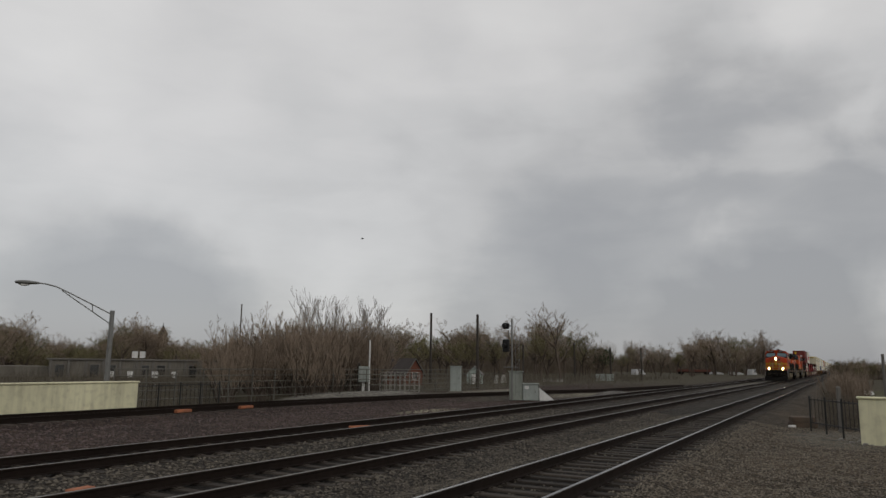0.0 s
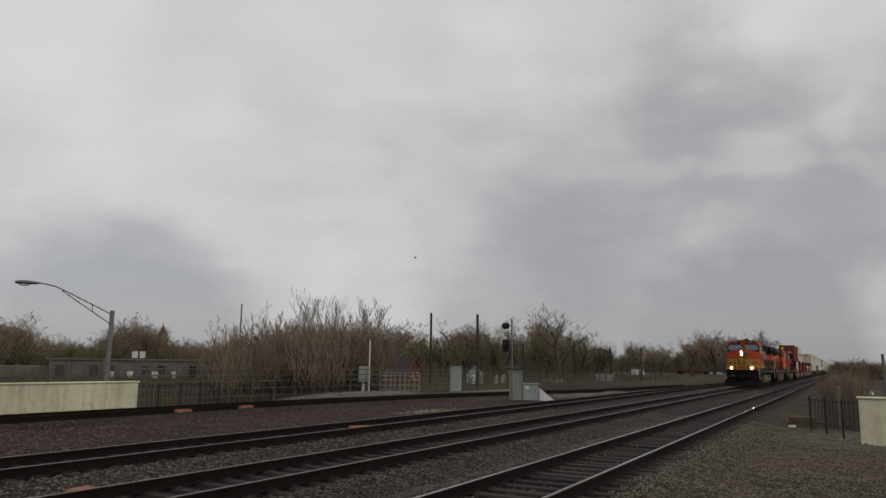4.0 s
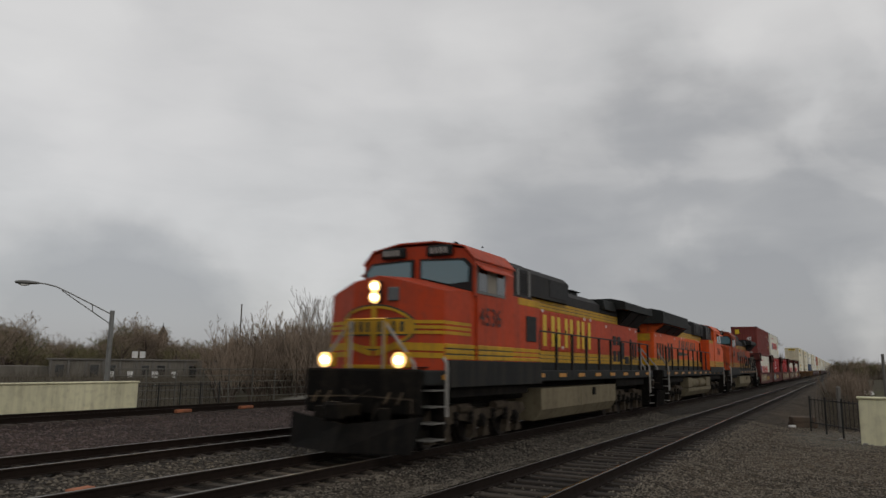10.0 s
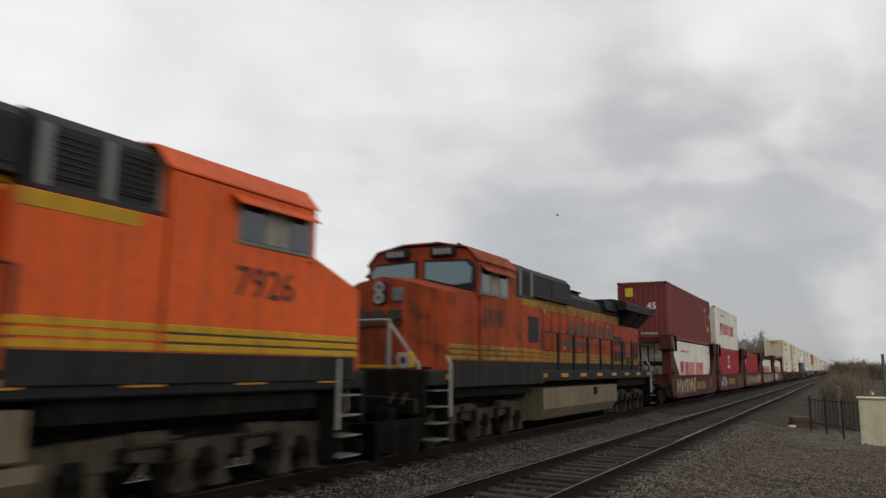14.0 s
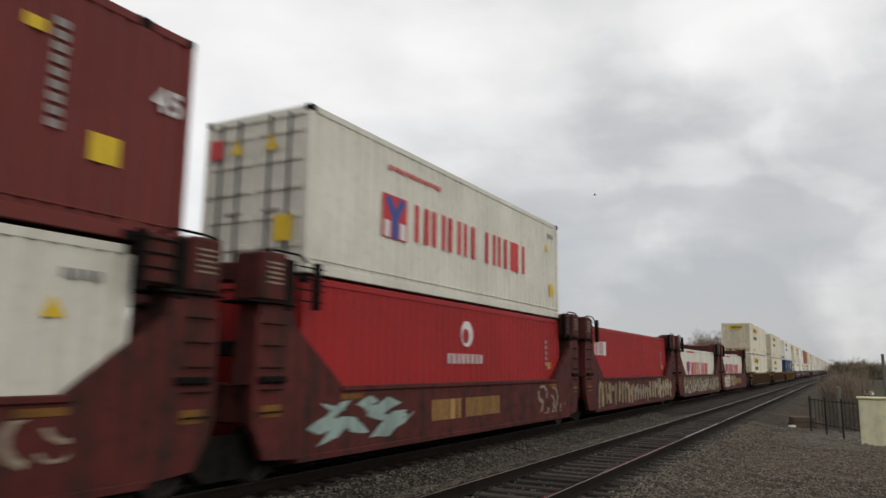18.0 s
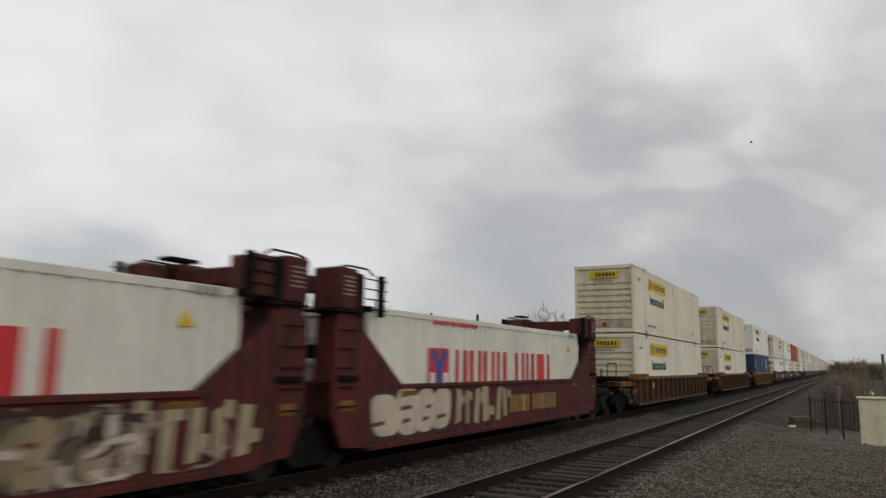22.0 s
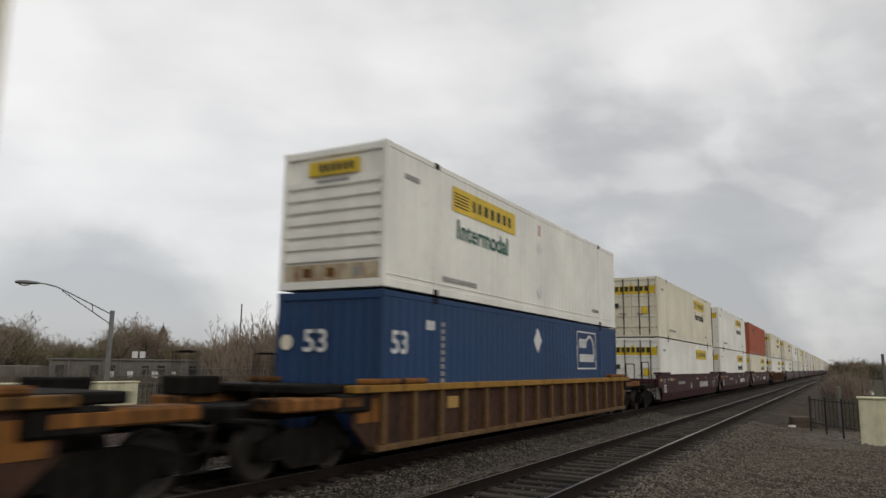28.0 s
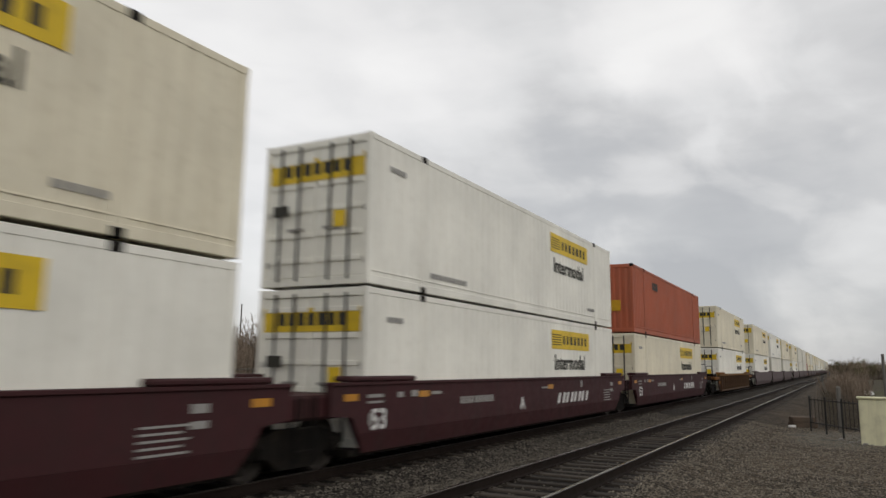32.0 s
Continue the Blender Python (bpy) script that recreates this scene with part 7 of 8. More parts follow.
def emblem_decor(t, L, H, W):
    """White box with a red and blue emblem and red lettering bars."""
    x = W / 2 + 0.001
    y = -L / 2 + 2.25
    m = plate(t, "emblem", M_LETRED, x, y, 0.97, y + 0.9, 1.84, "red square emblem with a blue inset")
    g = Geo().prism([(y + 0.33, 0.98), (y + 0.57, 0.98), (y + 0.57, 1.38), (y + 0.82, 1.75), (y + 0.62, 1.83), (y + 0.45, 1.52), (y + 0.28, 1.83), (y + 0.08, 1.75), (y + 0.33, 1.38)], "x", x + 0.0065, x + 0.012)
    part("inset", g, M_LETBLUE, m)
    part("inset", Geo().box(x + 0.0065, y + 0.06, 0.99, x + 0.011, y + 0.26, 1.32, ch=0.001), M_LETWHITE, m)
    part("inset", Geo().box(x + 0.0065, y + 0.64, 0.99, x + 0.011, y + 0.84, 1.32, ch=0.001), M_LETWHITE, m)
    glyphs("ABCD_ABID", t, M_LETRED, x, y + 1.2, 1.05, 0.62, 0.78, 0.13, 0.4, 0.0, "red plain lettering bars", "lettering_bar")
    bars("web_line", t, M_LETRED, x, y + 0.2, 2.35, (0.12,) * 12, 0.09, 0.06)
    g = Geo().prism([(L / 2 - 1.15, 1.95), (L / 2 - 0.85, 1.95), (L / 2 - 1.0, 2.2)], "x", x, x + 0.006)
    part("warning_triangle", g, M_BRIGHT, t)
    plate(t, "placard", M_BRIGHT, x, L / 2 - 0.75, 0.62, L / 2 - 0.45, 1.0)
    bars("serial", t, M_LETGREY, x, L / 2 - 0.95, 2.4, (0.1, 0.1, 0.1, 0.1), 0.12, 0.04)
    y = -L / 2 - 0.02
    part("door_badge", Geo().box(-1.05, y - 0.03, H - 0.75, -0.75, y - 0.024, H - 0.38, ch=0.001), M_LETRED, t)
    for a in (-0.55, 0.25):
        part("warning_triangle", Geo().prism([(a, H - 0.72), (a + 0.3, H - 0.72), (a + 0.15, H - 0.42)], "y", y - 0.03, y - 0.024), M_BRIGHT, t)
    part("placard", Geo().box(0.55, y - 0.03, 0.55, 0.95, y - 0.024, 1.0, ch=0.001), M_BRIGHT, t)


def red_decor(circle):
    def put(t, L, H, W):
        x = W / 2 + 0.001
        if circle:
            g = Geo().lathe((x, -0.2, 2.2), (1, 0, 0), [(0, 0.3), (0.006, 0.3)], 24)
            e = part("emblem", g, M_LETWHITE, t, "white round emblem")
            part("inset", Geo().lathe((x + 0.0065, -0.26, 2.15), (1, 0, 0), [(0, 0.17), (0.005, 0.17)], 20), M_CRED, e)
            bars("lettering_bar", t, M_LETWHITE, x, -1.1, 1.52, (0.1,) * 8, 0.22, 0.13)
        else:
            glyphs("ABI", t, M_LETWHITE, x, -L / 2 + 0.45, 1.9, 0.42, 0.5, 0.08, 0.26, 0.0, "white plain lettering bars", "lettering_bar")
        for a, z0, z1 in ((-1.2, 1.5, 2.2),):
            g = Geo()
            z = z0
            while z < z1:
                g.box(x, L / 2 + a, z, x + 0.006, L / 2 + a + 0.14, z + 0.1, ch=0.001)
                z += 0.16
            tagged(part("serial", g, M_LETGREY, t), kind="stuff")
        plate(t, "placard", M_REFLECT, x, L / 2 - 1.05, 1.4, L / 2 - 0.75, 1.6)
    return put


def maroon_decor(t, L, H, W):
    x = W / 2 + 0.001
    written("45", 0.46, M_LETWHITE, t, x + 0.004, L / 2 - 0.62, 1.74, "length_mark")
    plate(t, "placard", M_BRIGHT, x, L / 2 - 1.45, 0.85, L / 2 - 1.05, 1.2)
    g = Geo()
    for i in range(9):
        g.box(x, L / 2 - 2.0, 1.1 + i * 0.15, x + 0.006, L / 2 - 1.84, 1.2 + i * 0.15, ch=0.001)
    tagged(part("serial", g, M_LETGREY, t), kind="stuff")
    plate(t, "placard", M_BRIGHT, x, L / 2 - 2.35, 2.15, L / 2 - 2.1, 2.3)
    ob = written("45", 0.46, M_LETWHITE, t, 0.25, -L / 2 - 0.012, 1.5, "length_mark", facing="end")
    part("placard", Geo().box(-0.85, -L / 2 - 0.02, H - 0.75, -0.45, -L / 2 - 0.002, H - 0.3, ch=0.001), M_BRIGHT, t)
    part("mark", Geo().box(-0.1, -L / 2 - 0.02, 0.2, 0.75, -L / 2 - 0.002, 0.3, ch=0.001), M_LETGREY, t)


def orange_decor(t, L, H, W):
    x = W / 2 + 0.001
    bars("lettering_bar", t, M_LETBLACK, x, -L / 2 + 3.6, 2.1, (0.3, 0.3, 0.3), 0.36, 0.1)
    part("placard", Geo().box(0.05, -L / 2 - 0.02, 0.9, 0.75, -L / 2 - 0.002, 1.35, ch=0.001), M_YELLOW, t)
    part("placard", Geo().box(-0.3, -L / 2 - 0.02, 0.55, 0.3, -L / 2 - 0.002, 0.95, ch=0.001), M_LETWHITE, t)
    part("lettering_bar", Geo().box(-1.0, -L / 2 - 0.02, 1.9, 0.2, -L / 2 - 0.002, 2.2, ch=0.001), M_LETBLACK, t)


def blue_decor(t, L, H, W):
    x = W / 2 + 0.001
    written("53", 0.62, M_LETWHITE, t, x + 0.004, -L / 2 + 0.3, 1.7, "length_mark")
    written("53", 0.62, M_LETWHITE, t, 0.0 - 0.6, -L / 2 - 0.012, 1.72, "length_mark", facing="end")
    part("placard", Geo().lathe((-1.02, -L / 2 - 0.004, 1.9), (0, -1, 0), [(0, 0.16), (0.006, 0.16)], 12), M_CREAM, t)
    g = Geo()
    for i in range(10):
        g.box(x, -L / 2 + 2.3, 0.95 + i * 0.15, x + 0.006, -L / 2 + 2.44, 1.05 + i * 0.15, ch=0.001)
    tagged(part("serial", g, M_LETGREY, t), kind="stuff")
    bars("serial", t, M_LETWHITE, x, -L / 2 + 1.65, 2.2, (0.14, 0.14), 0.2, 0.05)
    y, z = 3.4, 1.4
    f = Geo().box(x, y, z, x + 0.006, y + 2.05, z + 0.05, ch=0.001).box(x, y, z + 1.2, x + 0.006, y + 2.05, z + 1.25, ch=0.001).box(x, y, z + 0.054, x + 0.006, y + 0.05, z + 1.196, ch=0.001).box(x, y + 2.0, z + 0.054, x + 0.006, y + 2.05, z + 1.196, ch=0.001)
    fr = part("emblem_frame", f, M_LETWHITE, t, "white framed emblem with plain bars")
    bars("lettering_bar", fr, M_LETWHITE, x, y + 0.25, z + 0.7, (0.22, 0.22, 0.16), 0.3, 0.06)
    bars("lettering_bar", fr, M_LETWHITE, x, y + 0.25, z + 0.24, (0.16, 0.2, 0.2, 0.08, 0.18, 0.14, 0.18, 0.16), 0.26, 0.04)
    arc = Geo()
    for i in range(9):
        a0, a1 = math.pi * (0.75 - i * 0.1), math.pi * (0.75 - (i + 1) * 0.1)
        arc.prism([(y + 1.35 + 0.42 * math.cos(a0), z + 0.55 + 0.5 * math.sin(a0)), (y + 1.35 + 0.42 * math.cos(a1), z + 0.55 + 0.5 * math.sin(a1)), (y + 1.35 + 0.52 * math.cos(a1), z + 0.55 + 0.6 * math.sin(a1)), (y + 1.35 + 0.52 * math.cos(a0), z + 0.55 + 0.6 * math.sin(a0))], "x", x, x + 0.006)
    part("arc", arc, M_LETWHITE, fr)
    part("diamond", Geo().prism([(-0.4, 2.2), (-0.1, 1.85), (0.2, 2.2), (-0.1, 2.55)], "x", x, x + 0.006), M_LETWHITE, t, "white diamond placard")


def no_decor(t, L, H, W):
    bars("serial", t, M_LETGREY, W / 2 + 0.001, -L / 2 + 2.35, 0.34, (0.14,) * 9, 0.11, 0.05)


# ---- well cars ----
def twin_unit(end, graffiti, label):
    """One 40-foot well of the articulated set, tall bulkheads at both ends; end: -1 or 1 where a platform with a coupler closes the set."""
    t = thing("well_car", label, "well car", "articulated double-stack set")
    h = 6.55
    for s in (-1, 1):
        x0, x1 = s * 1.3, s * 1.42
        sl = part("side_sill", Geo().prism([(-h - 0.8, 0.95), (-h - 0.5, 0.42), (-h + 0.2, 0.36), (h - 0.2, 0.36), (h + 0.5, 0.42), (h + 0.8, 0.95), (h + 0.8, 2.5), (h + 0.1, 2.5), (h - 1.4, 1.4), (-h + 1.4, 1.4), (-h - 0.1, 2.5), (-h - 0.8, 2.5)], "x", min(x0, x1), max(x0, x1)), M_OXIDE, t)
        part("top_chord", Geo().box(s * 1.28, -h + 1.3, 1.36, s * 1.47, h - 1.3, 1.44, ch=0.01), M_OXIDE, sl)
        part("bottom_chord", Geo().box(s * 1.26, -h + 0.2, 0.3, s * 1.46, h - 0.2, 0.4, ch=0.01), M_OXIDE, sl)
        for y in (-h + 1.6, h - 1.6):
            part("reflector", Geo().box(s * 1.424, y - 0.3, 1.22, s * 1.432, y + 0.3, 1.31, ch=0.002), M_CHORD, sl)
    part("floor", Geo().box(-1.25, -h, 0.26, 1.25, h, 0.34), M_UNDER, t)
    for e in (-1, 1):
        y = e * (h + 0.42)
        b = part("bulkhead", Geo().box(-1.38, y - 0.16, 0.9, 1.38, y + 0.16, 1.5, ch=0.03), M_OXIDE, t, "tall oxide-red end bulkhead")
        part("crossbar", Geo().box(-0.84, y - 0.14, 3.06, 0.84, y + 0.14, 3.36, ch=0.03), M_OXIDE, b)
        part("lower_crossbar", Geo().box(-0.96, y - 0.12, 1.9, 0.96, y + 0.12, 2.14, ch=0.03), M_UNDER, b)
        for s in (-1, 1):
            part("bulkhead_post", Geo().prism([(y - e * 0.62, 1.5), (y + e * 0.4, 1.5), (y + e * 0.3, 2.7), (y - e * 0.42, 2.7)], "x", min(s * 0.98, s * 1.415), max(s * 0.98, s * 1.415)), M_OXIDE, b)
            lo_, hi_ = sorted((y - e * 0.2, y + e * 0.36))
            hd = part("bulkhead_head", Geo().box(s * 0.86, lo_, 2.72, s * 1.46, hi_, 3.46, ch=0.04), M_OXIDE, b)
            lo_, hi_ = sorted((y - e * 0.42, y - e * 0.22))
            part("locking_arm", Geo().box(s * 0.95, lo_, 2.6, s * 1.44, hi_, 3.4, ch=0.03), M_UNDER, hd)
            if e > 0:
                part("guide_block", Geo().box(s * 0.9, y - 0.86, 2.74, s * 1.45, y - 0.44, 3.4, ch=0.04), M_OXIDE, hd)
            part("guide_shelf", Geo().box(s * 0.84, y - 0.62, 2.68, s * 1.48, y + 0.4, 2.716, ch=0.008), M_UNDER, hd)
            part("ladder_stile", Geo().box(s * 1.36, y - e * 0.96 - 0.05, 2.66, s * 1.48, y - e * 0.96 + 0.05, 3.42, ch=0.01), M_UNDER, hd)
            for i in range(4):
                part("ladder_rung", Geo().tube([(s * 1.47, y - e * 0.4, 2.78 + i * 0.18), (s * 1.47, y - e * 1.08, 2.78 + i * 0.18)], 0.014, 5), M_UNDER, hd)
            part("top_rail", Geo().tube([(s * 1.42, y + e * 0.3, 3.46), (s * 1.42, y + e * 0.05, 3.5), (s * 1.42, y - e * 0.5, 3.5), (s * 1.42, y - e * 0.7, 3.4)], 0.02, 5), M_UNDER, hd)
            for i in range(5):
                part("label_bar", Geo().box(s * 1.462, y + e * 0.08 - 0.16, 2.98 + i * 0.075, s * 1.468, y + e * 0.08 + 0.16, 3.01 + i * 0.075, ch=0.001), M_GRAF4, hd)
            part("reflector", Geo().box(s * 1.424, y - 0.2, 1.02, s * 1.432, y + 0.2, 1.2, ch=0.002), M_CHORD, b, "dirty amber reflector")
            part("bracket", Geo().box(s * 1.2, y - 0.3, 1.52, s * 1.5, y + 0.26, 1.62, ch=0.02), M_UNDER, b)
        rung = mesh_of("rung", Geo().tube([(1.42, -0.2, 0), (1.49, -0.2, 0), (1.49, 0.2, 0), (1.42, 0.2, 0)], 0.014, 5), M_UNDER)
        for i in range(6):
            part("rung", rung, None, b, at=(0, y + e * 0.05, 1.1 + i * 0.32))
    part("walkway", Geo().box(-1.3, h + 0.1, 3.52, -1.0, h + 0.75, 3.58, ch=0.01), M_UNDER, t)
    if end:
        y = end * 7.35
        p = part("end_platform", Geo().box(-1.3, min(y, y + end * 2.0), 0.86, 1.3, max(y, y + end * 2.0), 1.06, ch=0.03).box(-0.2, min(y, y + end * 2.6), 0.6, 0.2, max(y, y + end * 2.6), 0.85, ch=0.03), M_UNDER, t)
        part("brake_stand", Geo().cyl((0.8, y + end * 1.7, 1.06), (0.8, y + end * 1.7, 1.85), 0.03, 0.03, 6).cyl((1.1, y + end * 1.7, 1.06), (1.1, y + end * 1.7, 1.75), 0.03, 0.03, 6), M_UNDER, p)
        car_truck(t, end * 8.0)
    if end != 1:
        car_truck(t, 8.0)
    for k in graffiti:
        k(t)
    return t


def tag(material, y0, y1, z0, z1, seed, kind="bars", label="spray-painted graffiti shapes", lift=0.0):
    """Flat patches of spray paint on the sill: plain uneven shapes."""
    def put(t):
        rr = random.Random(seed)
        g = Geo()
        x = 1.424 + lift
        if kind == "bars":
            y = y0
            while y < y1 - 0.1:
                w = rr.uniform(0.3, 0.62)
                a, b = rr.uniform(-0.1, 0.1), rr.uniform(-0.08, 0.08)
                zt, zb = z1 + rr.uniform(-0.1, 0.05), z0 + rr.uniform(-0.05, 0.08)
                g.prism([(y, zb), (y + w * 0.52, zb + b), (y + w * 0.54 + a, zt), (y + a, zt + b)], "x", x, x + 0.005)
                if rr.random() < 0.8:
                    zm = zb + (zt - zb) * rr.uniform(0.1, 0.8)
                    g.prism([(y + w * 0.55, zm), (y + w * 0.98, zm + b), (y + w * 0.98, zm + 0.2), (y + w * 0.55, zm + 0.22)], "x", x, x + 0.005)
                y += w + rr.uniform(0.02, 0.1)
        elif kind == "shards":
            for i in range(int((y1 - y0) * 4)):
                cy, cz = rr.uniform(y0 + 0.3, y1 - 0.3), rr.uniform(z0 + 0.15, z1 - 0.15)
                a, long_, wide = rr.uniform(-0.5, 0.5) + (math.pi if rr.random() < 0.5 else 0), rr.uniform(0.3, 0.7), rr.uniform(0.05, 0.15)
                pts = []
                for u_, v_ in ((-long_, 0), (-long_ * 0.3, -wide), (long_ * 0.35, -wide * 0.7), (long_, rr.uniform(-0.1, 0.1)), (long_ * 0.3, wide), (-long_ * 0.45, wide * 0.6)):
                    pts.append((min(max(cy + u_ * math.cos(a) - v_ * math.sin(a), y0), y1), min(max(cz + u_ * math.sin(a) * 0.8 + v_ * math.cos(a), z0), z1)))
                o = len(g.v)
                g.add([(x + 0.0004 * (i % 20), p[0], p[1]) for p in pts], [tuple(range(6))])
        elif kind == "bubbles":
            y, n = y0, 0
            edge, holes = Geo(), Geo()
            while y < y1 - 0.3:
                w, hgt = rr.uniform(0.55, 0.85), (z1 - z0) * rr.uniform(0.85, 1.0)
                cy, cz, lean_ = y + w / 2, z0 + hgt / 2 + rr.uniform(0, 0.06), rr.uniform(-0.12, 0.12)

                def blob(k):
                    pts = []
                    for q in range(20):
                        a = 2 * math.pi * q / 20
                        ca, sa = math.cos(a), math.sin(a)
                        pts.append((cy + k * w * 0.56 * math.copysign(abs(ca) ** 0.6, ca) + lean_ * sa, cz + k * hgt * 0.52 * math.copysign(abs(sa) ** 0.6, sa)))
                    return pts
                edge.prism(blob(1.1), "x", x - 0.004, x + 0.001 + 0.0002 * (n % 2))
                g.prism(blob(0.95), "x", x, x + 0.004 + 0.0004 * (n % 2))
                for q in range(rr.randint(1, 3)):
                    hy, hz = cy + rr.uniform(-0.3, 0.3) * w, cz + (q - 0.8) * hgt * 0.27
                    hw = rr.uniform(0.12, 0.3) * w
                    holes.prism([(hy - hw, hz - 0.03), (hy + hw, hz), (hy + hw * 0.9, hz + 0.07), (hy - hw * 0.8, hz + 0.05)], "x", x + 0.004, x + 0.007)
                y += w * rr.uniform(0.9, 1.02)
                n += 1
            tagged(part("graffiti_outline", edge, M_GRAFDARK, t), kind="stuff")
            tagged(part("graffiti_patch", holes, M_GRAFRED, t), kind="stuff")
        else:
            for i in range(int((y1 - y0) * 5)):
                cy, cz = rr.uniform(y0, y1), rr.uniform(z0, z1)
                a0, rr_, ww = rr.uniform(0, 6.28), rr.uniform(0.1, 0.32), rr.uniform(0.04, 0.12)
                for q in range(5):
                    a, b = a0 + q * 0.5, a0 + (q + 1) * 0.5

                    def pt(r, w):
                        return (min(max(cy + 1.3 * r * math.cos(w), y0), y1), min(max(cz + r * math.sin(w), z0), z1))
                    o = len(g.v)
                    xo = x + 0.0006 * (i % 9)
                    quad = [pt(rr_, a), pt(rr_, b), pt(rr_ + ww, b), pt(rr_ + ww, a)]
                    g.add([(xo, p[0], p[1]) for p in quad], [(0, 1, 2, 3)])
        tagged(part("graffiti", g, material, t, label), kind="stuff")
    return put


def stencil(y0, z0):
    def put(t):
        glyphs("ABIC_ABCDE", t, M_STENCIL, 1.424, y0, z0, 0.29, 0.42, 0.075, 0.3, 0.0, "faded yellow plain lettering bars", "stencil")
    return put


def rib_car(label, chord=None, rib=None):
    """A stand-alone 53-foot well with outside ribs and orange end hoods."""
    t = thing("well_car", label, "well car", "ribbed well cars")
    h = 8.55
    for s in (-1, 1):
        sl = part("side_sheet", Geo().prism([(-h, 0.34), (h, 0.34), (h + 0.5, 0.75), (h + 0.5, 1.3), (-h - 0.5, 1.3), (-h - 0.5, 0.75)], "x", min(s * 1.3, s * 1.36), max(s * 1.3, s * 1.36)), M_BROWN, t)
        part("top_chord", Geo().box(s * 1.26, -h - 0.6, 1.304, s * 1.5, h + 0.6, 1.44, ch=0.015), chord or M_CHORD, sl, "worn orange top chord")
        part("bottom_chord", Geo().box(s * 1.28, -h + 0.1, 0.26, s * 1.5, h - 0.1, 0.37, ch=0.015), rib or M_RIB, sl)
        me = mesh_of("rib", Geo().box(s * 1.362, -0.055, 0.372, s * 1.49, 0.055, 1.302, ch=0.012), rib or M_RIB)
        for i in range(16):
            part("rib", me, None, sl, at=(0, -h + 0.35 + i * (2 * h - 0.7) / 15, 0))
        for y in (-h - 0.1, h - 1.9):
            part("hood_cover", Geo().box(s * 1.12, y, 1.444, s * 1.5, y + 2.0, 1.55, ch=0.03), M_PLATFORM, sl, "grimy orange corner cover")
        for y in (-5.6,):
            part("label_bar", Geo().box(s * 1.362, y, 0.9, s * 1.37, y + 0.5, 1.15, ch=0.002), M_STENCIL if y < 0 else M_LETGREY, sl)
    part("floor", Geo().box(-1.28, -h, 0.22, 1.28, h, 0.33), M_UNDER, t)
    for e in (-1, 1):
        y = e * (h + 0.02)
        p = part("end_platform", Geo().box(-1.45, min(y, y + e * 1.1), 0.98, 1.45, max(y, y + e * 1.1), 1.3, ch=0.04).box(-0.7, min(y, y + e * 2.7), 0.9, 0.7, max(y, y + e * 2.7), 1.15, ch=0.04), M_UNDER, t)
        for k in (-1, 1):
            part("end_hood", Geo().box(k * 1.46, y + e * 0.3, 1.06, k * 0.75, y + e * 2.4, 1.26, ch=0.03), M_PLATFORM, p, "grimy orange platform edge")
        # dark filler blocks added over the platform to darken the gap there
        part("filler_block", Geo().box(-1.2, min(y + e * 0.1, y + e * 1.5), 1.304, 1.2, max(y + e * 0.1, y + e * 1.5), 1.45, ch=0.03), M_UNDER, p)
        part("brake_box", Geo().box(-1.35, min(y + e * 1.6, y + e * 2.3), 1.27, -0.6, max(y + e * 1.6, y + e * 2.3), 1.58, ch=0.03), M_UNDER, p)
        part("patch", Geo().box(1.365, min(y - e * 0.5, y + e * 0.35), 0.78, 1.375, max(y - e * 0.5, y + e * 0.35), 1.2, ch=0.003), M_PLATFORM, p, "worn orange patch")
        part("crossover_step", Geo().box(-1.4, min(y + e * 2.42, y + e * 2.7), 0.9, 1.4, max(y + e * 2.42, y + e * 2.7), 0.97), M_UNDER, p)
        part("coupler", Geo().box(-0.13, min(y + e * 2.7, y + e * 3.1), 0.74, 0.13, max(y + e * 2.7, y + e * 3.1), 1.0, ch=0.04), M_UNDER, p)
        part("handrail", Geo().tube([(1.25, y + e * 2.4, 1.2), (1.25, y + e * 2.4, 1.95), (0.9, y + e * 2.4, 1.95), (0.9, y + e * 2.4, 1.2)], 0.02, 5), M_UNDER, p)
        part("step", Geo().tube([(1.42, y + e * 2.2, 1.0), (1.42, y + e * 2.2, 0.4), (1.42, y + e * 2.6, 0.4), (1.42, y + e * 2.6, 1.0)], 0.022, 5), M_UNDER, p)
        part("hose", Geo().tube([(0.4, y + e * 2.7, 0.9), (0.42, y + e * 2.95, 0.5), (0.4, y + e * 3.15, 0.45)], 0.03, 6), M_UNDER, p)
        car_truck(t, e * 9.85)
    return t


